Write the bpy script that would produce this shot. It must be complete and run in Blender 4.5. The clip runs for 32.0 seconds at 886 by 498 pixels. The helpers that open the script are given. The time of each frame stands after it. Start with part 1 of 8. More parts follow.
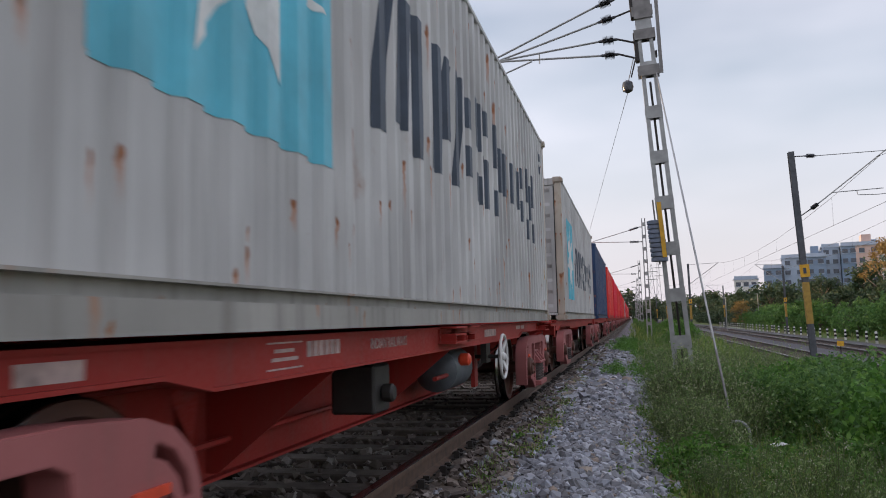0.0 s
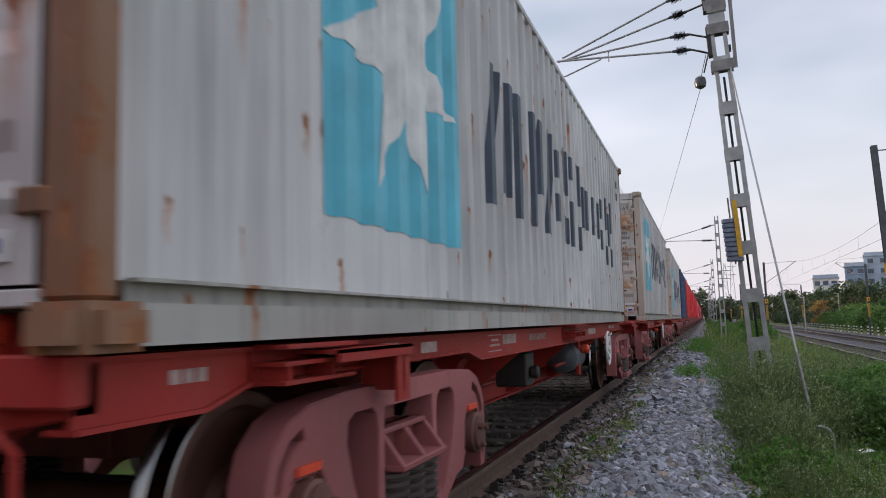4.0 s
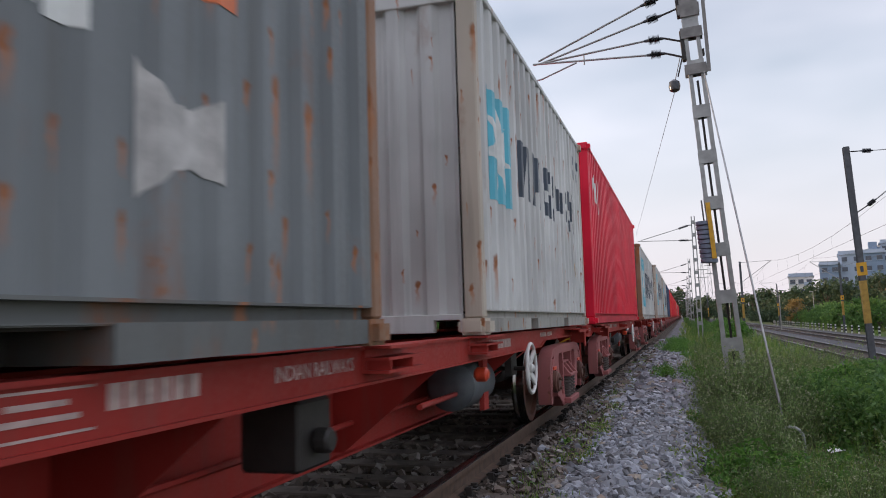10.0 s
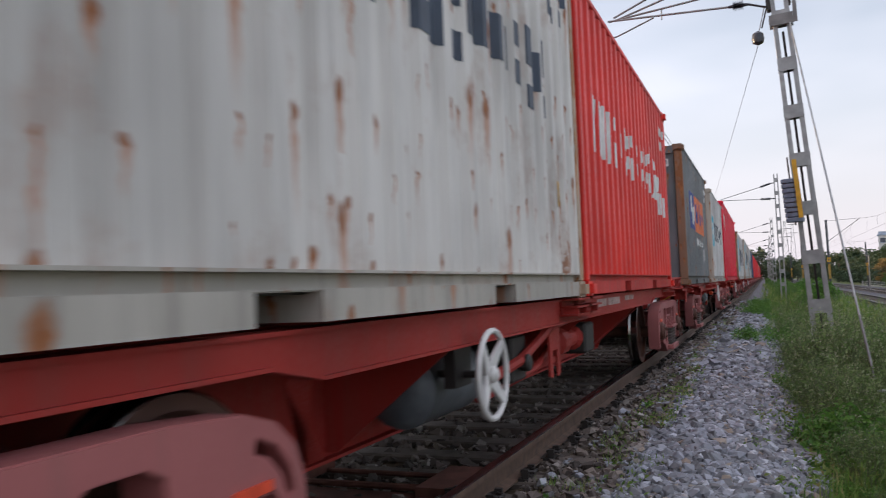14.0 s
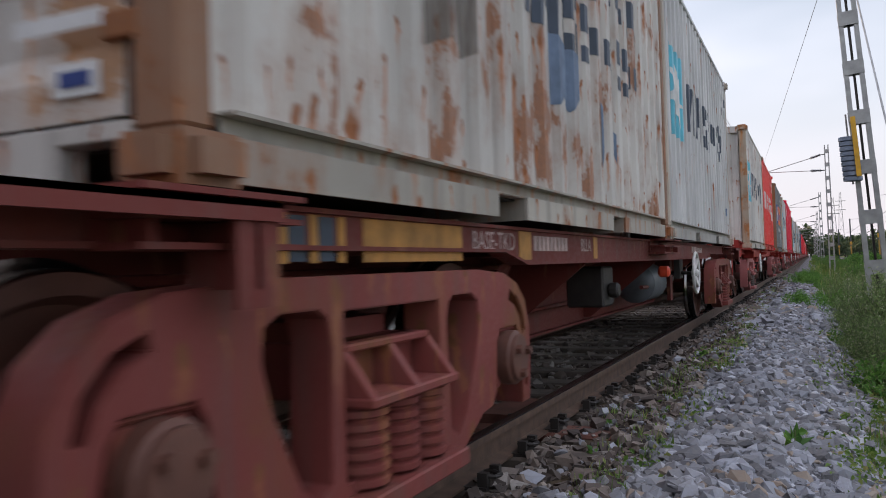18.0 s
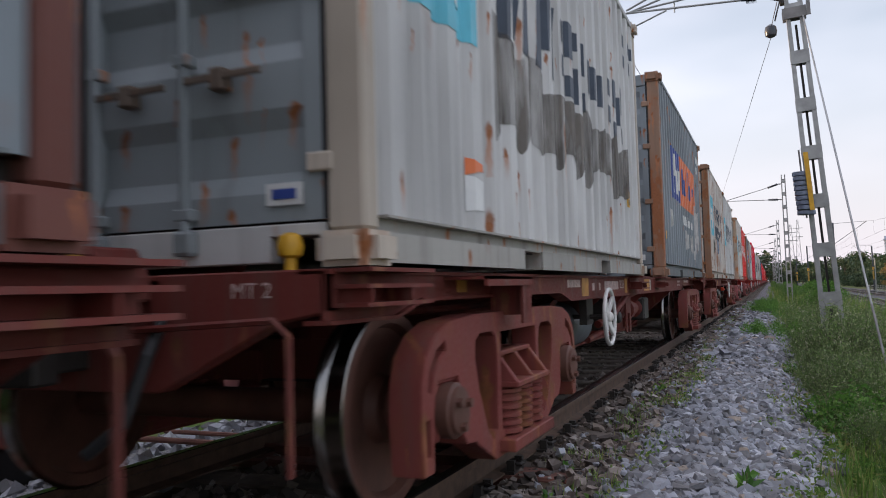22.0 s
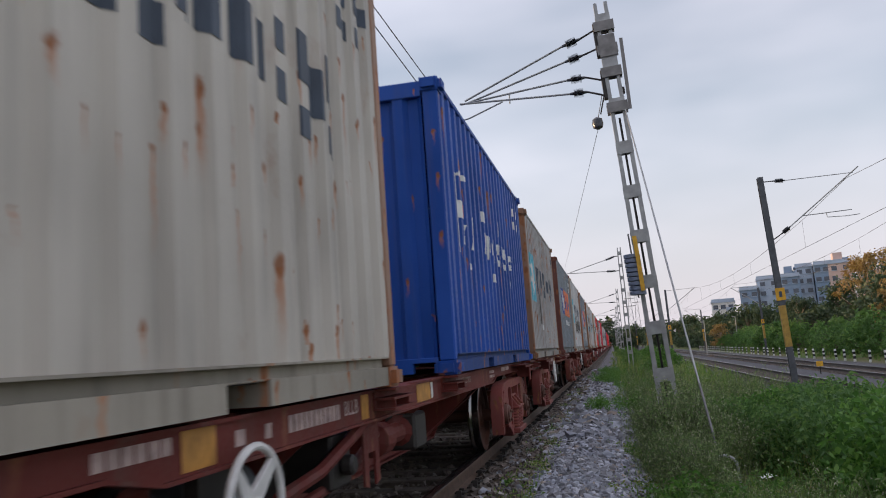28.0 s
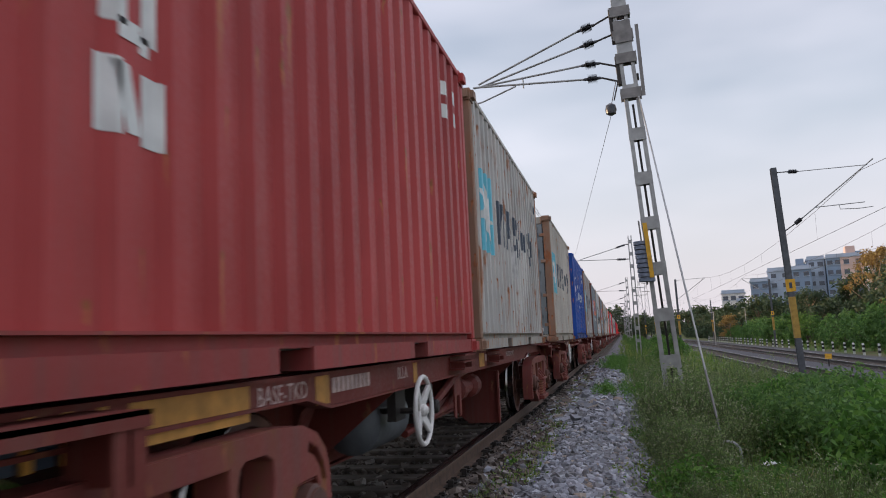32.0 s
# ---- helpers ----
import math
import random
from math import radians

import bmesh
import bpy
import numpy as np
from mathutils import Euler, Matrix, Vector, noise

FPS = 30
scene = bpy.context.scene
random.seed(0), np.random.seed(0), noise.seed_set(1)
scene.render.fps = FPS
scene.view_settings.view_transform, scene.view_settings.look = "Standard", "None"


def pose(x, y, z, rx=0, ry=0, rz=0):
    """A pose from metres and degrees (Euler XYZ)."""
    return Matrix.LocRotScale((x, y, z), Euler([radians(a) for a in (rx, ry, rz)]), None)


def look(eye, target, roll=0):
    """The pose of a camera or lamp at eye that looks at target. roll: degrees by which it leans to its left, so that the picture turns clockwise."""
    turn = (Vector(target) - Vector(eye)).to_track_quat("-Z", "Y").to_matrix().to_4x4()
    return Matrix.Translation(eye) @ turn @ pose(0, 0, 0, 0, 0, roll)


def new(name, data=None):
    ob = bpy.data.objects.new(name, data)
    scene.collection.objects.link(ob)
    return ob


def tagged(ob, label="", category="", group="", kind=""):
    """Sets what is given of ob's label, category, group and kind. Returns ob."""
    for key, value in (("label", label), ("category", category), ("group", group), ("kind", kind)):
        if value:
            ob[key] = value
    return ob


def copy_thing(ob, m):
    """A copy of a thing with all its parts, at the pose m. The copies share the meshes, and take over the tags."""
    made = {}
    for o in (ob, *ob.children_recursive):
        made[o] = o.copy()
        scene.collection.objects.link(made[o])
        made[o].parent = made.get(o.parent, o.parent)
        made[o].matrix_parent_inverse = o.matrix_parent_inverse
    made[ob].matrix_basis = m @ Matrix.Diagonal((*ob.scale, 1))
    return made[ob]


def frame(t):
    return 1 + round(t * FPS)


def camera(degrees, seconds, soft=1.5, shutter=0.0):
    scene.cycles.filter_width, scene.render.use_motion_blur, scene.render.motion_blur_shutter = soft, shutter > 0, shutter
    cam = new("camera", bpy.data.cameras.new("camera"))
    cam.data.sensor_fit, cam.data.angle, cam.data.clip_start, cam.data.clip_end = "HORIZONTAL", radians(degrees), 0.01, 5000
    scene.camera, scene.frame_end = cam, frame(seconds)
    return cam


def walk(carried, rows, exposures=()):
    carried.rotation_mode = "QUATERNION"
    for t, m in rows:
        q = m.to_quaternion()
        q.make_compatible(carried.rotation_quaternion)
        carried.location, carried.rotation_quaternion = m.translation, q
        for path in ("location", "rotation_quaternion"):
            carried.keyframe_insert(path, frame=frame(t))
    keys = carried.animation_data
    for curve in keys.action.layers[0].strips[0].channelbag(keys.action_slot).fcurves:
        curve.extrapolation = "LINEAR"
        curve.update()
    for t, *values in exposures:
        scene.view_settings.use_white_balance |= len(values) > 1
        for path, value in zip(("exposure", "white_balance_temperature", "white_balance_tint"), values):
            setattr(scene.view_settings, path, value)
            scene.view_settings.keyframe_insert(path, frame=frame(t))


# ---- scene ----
EXPOSURE = 1.21
cam = camera(58.35, 32.0, soft=1.0, shutter=0.25)
PATH = [
    (0, pose(2.519, 0.049, 1.032, 95.23, 1.38, 13.42)),
    (0.5, pose(2.523, 0.037, 1.035, 95.09, 1.46, 12.92)),
    (1, pose(2.532, 0.049, 1.038, 94.99, 1.44, 12.46)),
    (1.5, pose(2.538, 0.055, 1.040, 94.83, 1.53, 12.15)),
    (2, pose(2.533, 0.056, 1.041, 94.67, 1.47, 11.92)),
    (2.5, pose(2.539, 0.041, 1.049, 95.01, 1.66, 12.80)),
    (3, pose(2.513, 0.039, 1.066, 95.46, 1.76, 15.31)),
    (3.5, pose(2.482, 0.050, 1.046, 95.48, 1.72, 17.67)),
    (4, pose(2.487, 0.027, 1.049, 95.36, 1.37, 18.26)),
    (4.5, pose(2.497, 0.022, 1.062, 95.53, 1.19, 18.90)),
    (6.5, pose(2.523, 0.024, 1.043, 96.81, -0.64, 17.04)),
    (7, pose(2.532, 0.011, 1.049, 96.85, -0.75, 16.63)),
    (7.5, pose(2.535, 0.022, 1.063, 96.32, -0.27, 16.86)),
    (8, pose(2.529, 0.016, 1.074, 95.95, 0.41, 17.02)),
    (8.5, pose(2.540, 0.011, 1.084, 96.04, 1.06, 17.05)),
    (9, pose(2.541, 0.007, 1.092, 95.99, 1.33, 16.91)),
    (9.5, pose(2.542, -0.002, 1.089, 95.54, 1.54, 16.98)),
    (10, pose(2.542, 0.007, 1.092, 95.31, 1.68, 16.82)),
    (10.5, pose(2.537, 0.014, 1.089, 95.23, 1.65, 16.91)),
    (11, pose(2.533, 0.012, 1.086, 94.82, 1.61, 16.71)),
    (11.5, pose(2.536, 0.034, 1.086, 94.35, 1.60, 16.72)),
    (12, pose(2.543, 0.035, 1.093, 94.05, 1.69, 16.79)),
    (12.5, pose(2.532, 0.039, 1.098, 93.80, 1.70, 17.12)),
    (13, pose(2.537, 0.016, 1.119, 93.77, 1.83, 17.70)),
    (13.5, pose(2.527, 0.014, 1.104, 93.83, 1.93, 18.73)),
    (14, pose(2.499, -0.015, 1.100, 92.89, 2.22, 22.09)),
    (14.5, pose(2.450, -0.078, 1.019, 92.08, 2.45, 25.17)),
    (15, pose(2.444, -0.077, 0.901, 92.19, 2.82, 24.20)),
    (15.5, pose(2.434, -0.095, 0.848, 92.92, 2.65, 22.91)),
    (17.5, pose(2.356, -0.107, 0.819, 91.66, 1.78, 24.59)),
    (18, pose(2.355, -0.109, 0.817, 91.24, 1.76, 24.87)),
    (18.5, pose(2.366, -0.107, 0.810, 91.14, 2.06, 24.92)),
    (19, pose(2.368, -0.072, 0.806, 91.72, 2.42, 24.13)),
    (19.5, pose(2.391, -0.071, 0.838, 92.80, 2.87, 22.80)),
    (20, pose(2.400, -0.078, 0.849, 93.47, 3.02, 22.24)),
    (20.5, pose(2.392, -0.084, 0.861, 92.93, 2.37, 22.37)),
    (21, pose(2.393, -0.077, 0.865, 92.50, 2.08, 22.25)),
    (21.5, pose(2.395, -0.090, 0.885, 92.46, 1.78, 22.27)),
    (22, pose(2.407, -0.101, 0.914, 92.94, 1.60, 22.38)),
    (22.5, pose(2.410, -0.094, 0.932, 93.49, 2.02, 22.24)),
    (23, pose(2.420, -0.072, 0.945, 93.94, 2.33, 21.21)),
    (23.5, pose(2.432, -0.017, 0.992, 94.51, 2.74, 18.94)),
    (24, pose(2.455, -0.012, 1.091, 95.99, 3.31, 17.77)),
    (24.5, pose(2.474, 0.003, 1.139, 96.85, 3.71, 16.72)),
    (25, pose(2.481, 0.018, 1.138, 97.22, 3.63, 15.32)),
    (25.5, pose(2.470, 0.039, 1.148, 97.29, 3.97, 13.82)),
    (27.5, pose(2.513, 0.078, 1.176, 97.77, 4.51, 11.53)),
    (28, pose(2.508, 0.052, 1.156, 97.70, 3.98, 12.07)),
    (28.5, pose(2.511, 0.060, 1.157, 97.42, 3.97, 12.52)),
    (29, pose(2.516, 0.066, 1.167, 97.15, 3.75, 12.76)),
    (29.5, pose(2.526, 0.079, 1.156, 96.93, 3.72, 12.94)),
    (30, pose(2.515, 0.065, 1.129, 96.54, 3.38, 12.71)),
    (30.5, pose(2.512, 0.051, 1.125, 96.35, 3.28, 12.45)),
    (31, pose(2.507, 0.030, 1.132, 96.51, 3.08, 12.48)),
    (31.5, pose(2.519, 0.014, 1.137, 96.84, 2.90, 12.88)),
    (32, pose(2.521, -0.019, 1.108, 96.65, 2.68, 12.66)),
]
walk(cam, PATH, exposures=[(0, EXPOSURE - 0.03), (4.5, EXPOSURE), (6.5, EXPOSURE + 0.10), (9, EXPOSURE + 0.02), (11, EXPOSURE + 0.10), (14.5, EXPOSURE + 0.12), (18, EXPOSURE + 0.14), (20.5, EXPOSURE + 0.16), (24, EXPOSURE + 0.07), (28, EXPOSURE - 0.12), (32, EXPOSURE - 0.08)])

import itertools

# ---- light: pale evening sky, low warm sun from behind the train ----
SUN_EL, SUN_AZ = 6.0, 278.0          # degrees; azimuth clockwise from +y
world = bpy.data.worlds.new("world")
scene.world = world
world.use_nodes = True
wn, wl = world.node_tree.nodes, world.node_tree.links
wn.clear()
w_out = wn.new("ShaderNodeOutputWorld")
w_bg = wn.new("ShaderNodeBackground")
w_sky = wn.new("ShaderNodeTexSky")
w_sky.sky_type, w_sky.sun_disc = "NISHITA", False
w_sky.sun_elevation, w_sky.sun_rotation = radians(SUN_EL), radians(SUN_AZ)
w_sky.air_density, w_sky.dust_density, w_sky.ozone_density = 1.0, 0.6, 2.0
w_tc = wn.new("ShaderNodeTexCoord")
w_map = wn.new("ShaderNodeMapping")
w_map.inputs["Scale"].default_value = (1.0, 1.0, 3.0)
w_noise = wn.new("ShaderNodeTexNoise")
w_noise.inputs["Scale"].default_value, w_noise.inputs["Detail"].default_value = 2.0, 3.5
w_ramp = wn.new("ShaderNodeValToRGB")
w_ramp.color_ramp.elements[0].position, w_ramp.color_ramp.elements[1].position = 0.36, 0.78
w_ramp.color_ramp.elements[0].color = (0.24, 0.24, 0.24, 1)
w_ramp.color_ramp.elements[1].color = (0.56, 0.56, 0.56, 1)
w_mix = wn.new("ShaderNodeMix")
w_mix.data_type = "RGBA"
w_mix.inputs[7].default_value = (6.60, 6.18, 6.72, 1)      # thin high cloud
wl.new(w_tc.outputs["Generated"], w_map.inputs["Vector"])
wl.new(w_map.outputs["Vector"], w_noise.inputs["Vector"])
wl.new(w_noise.outputs["Fac"], w_ramp.inputs["Fac"])
wl.new(w_ramp.outputs["Color"], w_mix.inputs[0])
wl.new(w_sky.outputs["Color"], w_mix.inputs[6])
w_sep = wn.new("ShaderNodeSeparateXYZ")
w_low = wn.new("ShaderNodeMapRange")
w_low.interpolation_type = "SMOOTHSTEP"
for _k, _v in (("From Min", -0.02), ("From Max", 0.30), ("To Min", 0.9), ("To Max", 0.0)):
    w_low.inputs[_k].default_value = _v
w_haze = wn.new("ShaderNodeMix")                          # pale evening haze towards the horizon
w_haze.data_type = "RGBA"
w_haze.inputs[7].default_value = (3.66, 3.42, 3.84, 1)
wl.new(w_tc.outputs["Generated"], w_sep.inputs[0])
wl.new(w_sep.outputs["Z"], w_low.inputs["Value"])
wl.new(w_low.outputs[0], w_haze.inputs[0])
wl.new(w_mix.outputs[2], w_haze.inputs[6])
w_up = wn.new("ShaderNodeMapRange")                       # sky scaled up overhead, above the view, as added fill light
w_up.interpolation_type = "SMOOTHSTEP"
for _k, _v in (("From Min", 0.30), ("From Max", 0.95), ("To Min", 1.0), ("To Max", 1.85)):
    w_up.inputs[_k].default_value = _v
w_lift = wn.new("ShaderNodeVectorMath")
w_lift.operation = "SCALE"
wl.new(w_sep.outputs["Z"], w_up.inputs["Value"])
wl.new(w_haze.outputs[2], w_lift.inputs[0])
wl.new(w_up.outputs[0], w_lift.inputs["Scale"])
wl.new(w_lift.outputs[0], w_bg.inputs["Color"])
w_bg.inputs["Strength"].default_value = 0.10
wl.new(w_bg.outputs["Background"], w_out.inputs["Surface"])

sun = new("sun", bpy.data.lights.new("sun", "SUN"))
sun.data.energy, sun.data.angle, sun.data.color = 2.0, radians(2.0), (1.0, 0.68, 0.42)
_a, _e = radians(SUN_AZ), radians(SUN_EL)
_d = Vector((math.sin(_a) * math.cos(_e), math.cos(_a) * math.cos(_e), math.sin(_e)))
sun.matrix_world = look(_d * 100, (0, 0, 0))


# ---- materials ----
def mat_new(name):
    m = bpy.data.materials.new(name)
    m.use_nodes = True
    nt = m.node_tree
    return m, nt, nt.nodes["Principled BSDF"]


def ramp(nt, src, stops):
    r = nt.nodes.new("ShaderNodeValToRGB")
    els = r.color_ramp.elements
    while len(els) < len(stops):
        els.new(0.5)
    for e, (p, c) in zip(els, stops):
        e.position, e.color = p, (*c[:3], 1)
    nt.links.new(src, r.inputs["Fac"])
    return r.outputs["Color"]


def noise_node(nt, coord, scale, detail=4.0, rough=0.55, stretch=None):
    n = nt.nodes.new("ShaderNodeTexNoise")
    n.inputs["Scale"].default_value, n.inputs["Detail"].default_value, n.inputs["Roughness"].default_value = scale, detail, rough
    if stretch:
        mp = nt.nodes.new("ShaderNodeMapping")
        mp.inputs["Scale"].default_value = stretch
        nt.links.new(coord, mp.inputs["Vector"])
        coord = mp.outputs["Vector"]
    nt.links.new(coord, n.inputs["Vector"])
    return n.outputs["Fac"]


def mixc(nt, fac, a, b):
    m = nt.nodes.new("ShaderNodeMix")
    m.data_type = "RGBA"
    for sock, v in ((m.inputs[0], fac), (m.inputs[6], a), (m.inputs[7], b)):
        if isinstance(v, (tuple, list)):
            sock.default_value = (*v[:3], 1)
        elif isinstance(v, (int, float)):
            sock.default_value = v
        else:
            nt.links.new(v, sock)
    return m.outputs[2]


def bump(nt, bsdf, height, strength=0.3, dist=0.01):
    b = nt.nodes.new("ShaderNodeBump")
    b.inputs["Strength"].default_value, b.inputs["Distance"].default_value = strength, dist
    nt.links.new(height, b.inputs["Height"])
    nt.links.new(b.outputs["Normal"], bsdf.inputs["Normal"])


def objcoord(nt):
    """Object coordinates shifted by the object's random number, so that no two things wear alike."""
    tc = nt.nodes.new("ShaderNodeTexCoord")
    oi = nt.nodes.new("ShaderNodeObjectInfo")
    va = nt.nodes.new("ShaderNodeVectorMath")
    va.operation = "MULTIPLY_ADD"
    nt.links.new(oi.outputs["Random"], va.inputs[0])
    va.inputs[1].default_value = (7.0, 31.0, 5.0)
    nt.links.new(tc.outputs["Object"], va.inputs[2])
    return va.outputs["Vector"], oi.outputs["Random"]


def mth(nt, op, a, b=0.0, c=0.0):
    n = nt.nodes.new("ShaderNodeMath")
    n.operation = op
    for sock, v in zip(n.inputs, (a, b, c)):
        if isinstance(v, (int, float)):
            sock.default_value = v
        else:
            nt.links.new(v, sock)
    return n.outputs[0]


def ease(nt, v, a, b, lo=0.0, hi=1.0):
    n = nt.nodes.new("ShaderNodeMapRange")
    n.interpolation_type = "SMOOTHSTEP"
    for k, x in (("From Min", a), ("From Max", b), ("To Min", lo), ("To Max", hi)):
        n.inputs[k].default_value = x
    nt.links.new(v, n.inputs["Value"])
    return n.outputs[0]


def drips(nt, co, su, sz, dens, length, width):
    """Rust blisters scattered over upright sheets, and the runs that the rain has drawn down from them."""
    sx = nt.nodes.new("ShaderNodeSeparateXYZ")
    nt.links.new(co, sx.inputs[0])
    wob = mth(nt, "MULTIPLY_ADD", noise_node(nt, co, 14, 3), 0.07, -0.035)
    u = mth(nt, "MULTIPLY", mth(nt, "ADD", mth(nt, "ADD", sx.outputs["X"], sx.outputs["Y"]), wob), su)
    w = mth(nt, "MULTIPLY", mth(nt, "ADD", sx.outputs["Z"], wob), sz)
    cb = nt.nodes.new("ShaderNodeCombineXYZ")
    nt.links.new(u, cb.inputs[0])
    nt.links.new(w, cb.inputs[1])
    vo = nt.nodes.new("ShaderNodeTexVoronoi")
    vo.voronoi_dimensions = "2D"
    vo.inputs["Scale"].default_value = 1.0
    nt.links.new(cb.outputs[0], vo.inputs["Vector"])
    rel = nt.nodes.new("ShaderNodeVectorMath")
    rel.operation = "SUBTRACT"
    nt.links.new(cb.outputs[0], rel.inputs[0])
    nt.links.new(vo.outputs["Position"], rel.inputs[1])
    rs = nt.nodes.new("ShaderNodeSeparateXYZ")
    nt.links.new(rel.outputs[0], rs.inputs[0])
    du, dz = mth(nt, "DIVIDE", rs.outputs["X"], su), mth(nt, "DIVIDE", rs.outputs["Y"], sz)
    cs = nt.nodes.new("ShaderNodeSeparateColor")
    nt.links.new(vo.outputs["Color"], cs.inputs[0])
    big = mth(nt, "MULTIPLY_ADD", cs.outputs["Green"], 1.5, 0.35)
    here = mth(nt, "LESS_THAN", cs.outputs["Red"], dens)
    d = mth(nt, "DIVIDE", mth(nt, "SQRT", mth(nt, "ADD", mth(nt, "MULTIPLY", du, du), mth(nt, "MULTIPLY", mth(nt, "MULTIPLY", dz, dz), 0.5))), big)
    spots = mth(nt, "MULTIPLY", mth(nt, "MULTIPLY", ease(nt, d, width * 0.55, width * 1.5, 1.0, 0.0), here), 0.9)
    across = ease(nt, mth(nt, "DIVIDE", mth(nt, "ABSOLUTE", du), big), width * 0.3, width * 1.35, 1.0, 0.0)
    along = mth(nt, "MULTIPLY", ease(nt, dz, -length, 0.0), mth(nt, "LESS_THAN", dz, 0.0))
    runs = mth(nt, "MULTIPLY", mth(nt, "MULTIPLY", mth(nt, "MULTIPLY", across, along), here), 0.75)
    return spots, runs


PAINTS, DARKER = {}, {}


def darker_paint(m):
    """The same paint, darker, browner and with more grime, for the rails near the deck."""
    if m.name not in DARKER:
        base, rust, grime, rough, rustcol = PAINTS[m.name]
        DARKER[m.name] = paint(m.name + "_darker", tuple(0.64 * c * k + 0.015 for c, k in zip(base, (1.0, 0.97, 0.90))), rust * 0.8 + 0.1, 0.6, 0.65, rustcol)
    return DARKER[m.name]


def paint(name, base, rust=0.25, grime=0.35, rough=0.5, rustcol=(0.17, 0.062, 0.022), streak=True, blot=2.2):
    """Weathered paint: fading at large scale, vertical dirt streaks, rust blisters with runs."""
    PAINTS[name] = (base, rust, grime, rough, rustcol)
    m, nt, b = mat_new(name)
    co, rnd = objcoord(nt)
    big = noise_node(nt, co, 0.7, 3)
    fine = noise_node(nt, co, 45, 3)
    d = tuple(c * 0.72 for c in base)
    l = tuple(min(1, c * 1.12 + 0.012) for c in base)
    col = mixc(nt, ramp(nt, big, [(0.3, (0, 0, 0)), (0.7, (1, 1, 1))]), d, l)
    if streak:
        st = noise_node(nt, co, 1.0, 5, 0.6, (9, 9, 0.55))
        col = mixc(nt, ramp(nt, st, [(0.5, (0, 0, 0)), (0.78, (grime,) * 3)]), col, (0.11, 0.095, 0.08))
    if rust > 0.08:
        # brown patches where the paint has gone, then blisters with runs below them
        spot = noise_node(nt, co, blot, 6, 0.68, (1, 1, 0.6 if blot > 2 else 1.6))
        lim = 0.79 - 0.20 * rust
        rc = mixc(nt, fine, rustcol, tuple(c * 2.2 for c in rustcol))
        col = mixc(nt, ramp(nt, spot, [(lim - 0.10, (0, 0, 0)), (lim, (0.30,) * 3), (lim + 0.03, (0.85,) * 3)]), col, rc)
        for su, sz, dens, length, width in ((3.2, 1.5, 0.75 * rust, 0.40, 0.022), (8.0, 4.0, 0.60 * rust, 0.16, 0.011)):
            spots, runs = drips(nt, co, su, sz, dens, length, width)
            col = mixc(nt, runs, col, tuple(min(1, c * 2.6) for c in rustcol))
            col = mixc(nt, spots, col, rc)
    nt.links.new(col, b.inputs["Base Color"])
    rr = ramp(nt, fine, [(0.3, (rough - 0.08,) * 3), (0.7, (rough + 0.14,) * 3)])
    nt.links.new(rr, b.inputs["Roughness"])
    b.inputs["Specular IOR Level"].default_value = 0.22
    bump(nt, b, noise_node(nt, co, 18, 4), 0.12, 0.006)
    return m


def plain(name, base, rough=0.6, metal=0.0, vary=0.25, scale=8.0, bumpy=0.15):
    m, nt, b = mat_new(name)
    co, rnd = objcoord(nt)
    n = noise_node(nt, co, scale, 5)
    col = mixc(nt, ramp(nt, n, [(0.3, (0, 0, 0)), (0.7, (1, 1, 1))]), tuple(c * (1 - vary) for c in base), tuple(min(1, c * (1 + vary)) for c in base))
    nt.links.new(col, b.inputs["Base Color"])
    b.inputs["Roughness"].default_value, b.inputs["Metallic"].default_value = rough, metal
    if bumpy:
        bump(nt, b, noise_node(nt, co, scale * 5, 3), bumpy, 0.004)
    return m


M = {}
M["grey_paint"] = paint("pale_grey_paint", (0.53, 0.515, 0.495), 0.25, 0.40)
M["white_paint"] = paint("off_white_paint", (0.60, 0.59, 0.57), 0.35, 0.40)
M["rusty_white"] = paint("rusty_white_paint", (0.74, 0.72, 0.67), 0.9, 0.35)
M["very_rusty"] = paint("very_rusty_white_paint", (0.60, 0.565, 0.51), 1.1, 0.45)
M["cream_paint"] = paint("cream_paint", (0.50, 0.43, 0.35), 0.55, 0.45)
M["blue_grey"] = paint("blue_grey_paint", (0.215, 0.245, 0.265), 0.35, 0.40)
M["crimson"] = paint("crimson_paint", (0.78, 0.009, 0.042), 0.0, 0.12, 0.45)
M["tomato"] = paint("tomato_red_paint", (0.78, 0.040, 0.028), 0.05, 0.12, 0.45)
M["brick_red"] = paint("brick_red_paint", (0.42, 0.055, 0.052), 0.15, 0.30)
M["royal_blue"] = paint("royal_blue_paint", (0.012, 0.075, 0.36), 0.22, 0.25)
M["navy"] = paint("navy_paint", (0.03, 0.06, 0.14), 0.15, 0.3)
M["rust_post"] = paint("rusted_steel", (0.44, 0.36, 0.27), 1.3, 0.35, 0.6, (0.22, 0.085, 0.026))
M["rust_handle"] = paint("rust_brown_handle_steel", (0.15, 0.11, 0.085), 0.7, 0.3, 0.55)
M["bar_grey"] = paint("grey_locking_bar_paint", (0.40, 0.39, 0.38), 0.45, 0.35)
M["weathered_grey"] = paint("weathered_grey_paint", (0.40, 0.385, 0.365), 0.75, 0.50)
M["rusty_cream"] = paint("rust_stained_cream_paint", (0.67, 0.64, 0.59), 0.75, 0.38)
M["rusty_grey"] = paint("rust_streaked_grey_paint", (0.50, 0.475, 0.44), 0.85, 0.42)
M["slate_paint"] = paint("slate_grey_paint", (0.178, 0.190, 0.195), 0.45, 0.50)
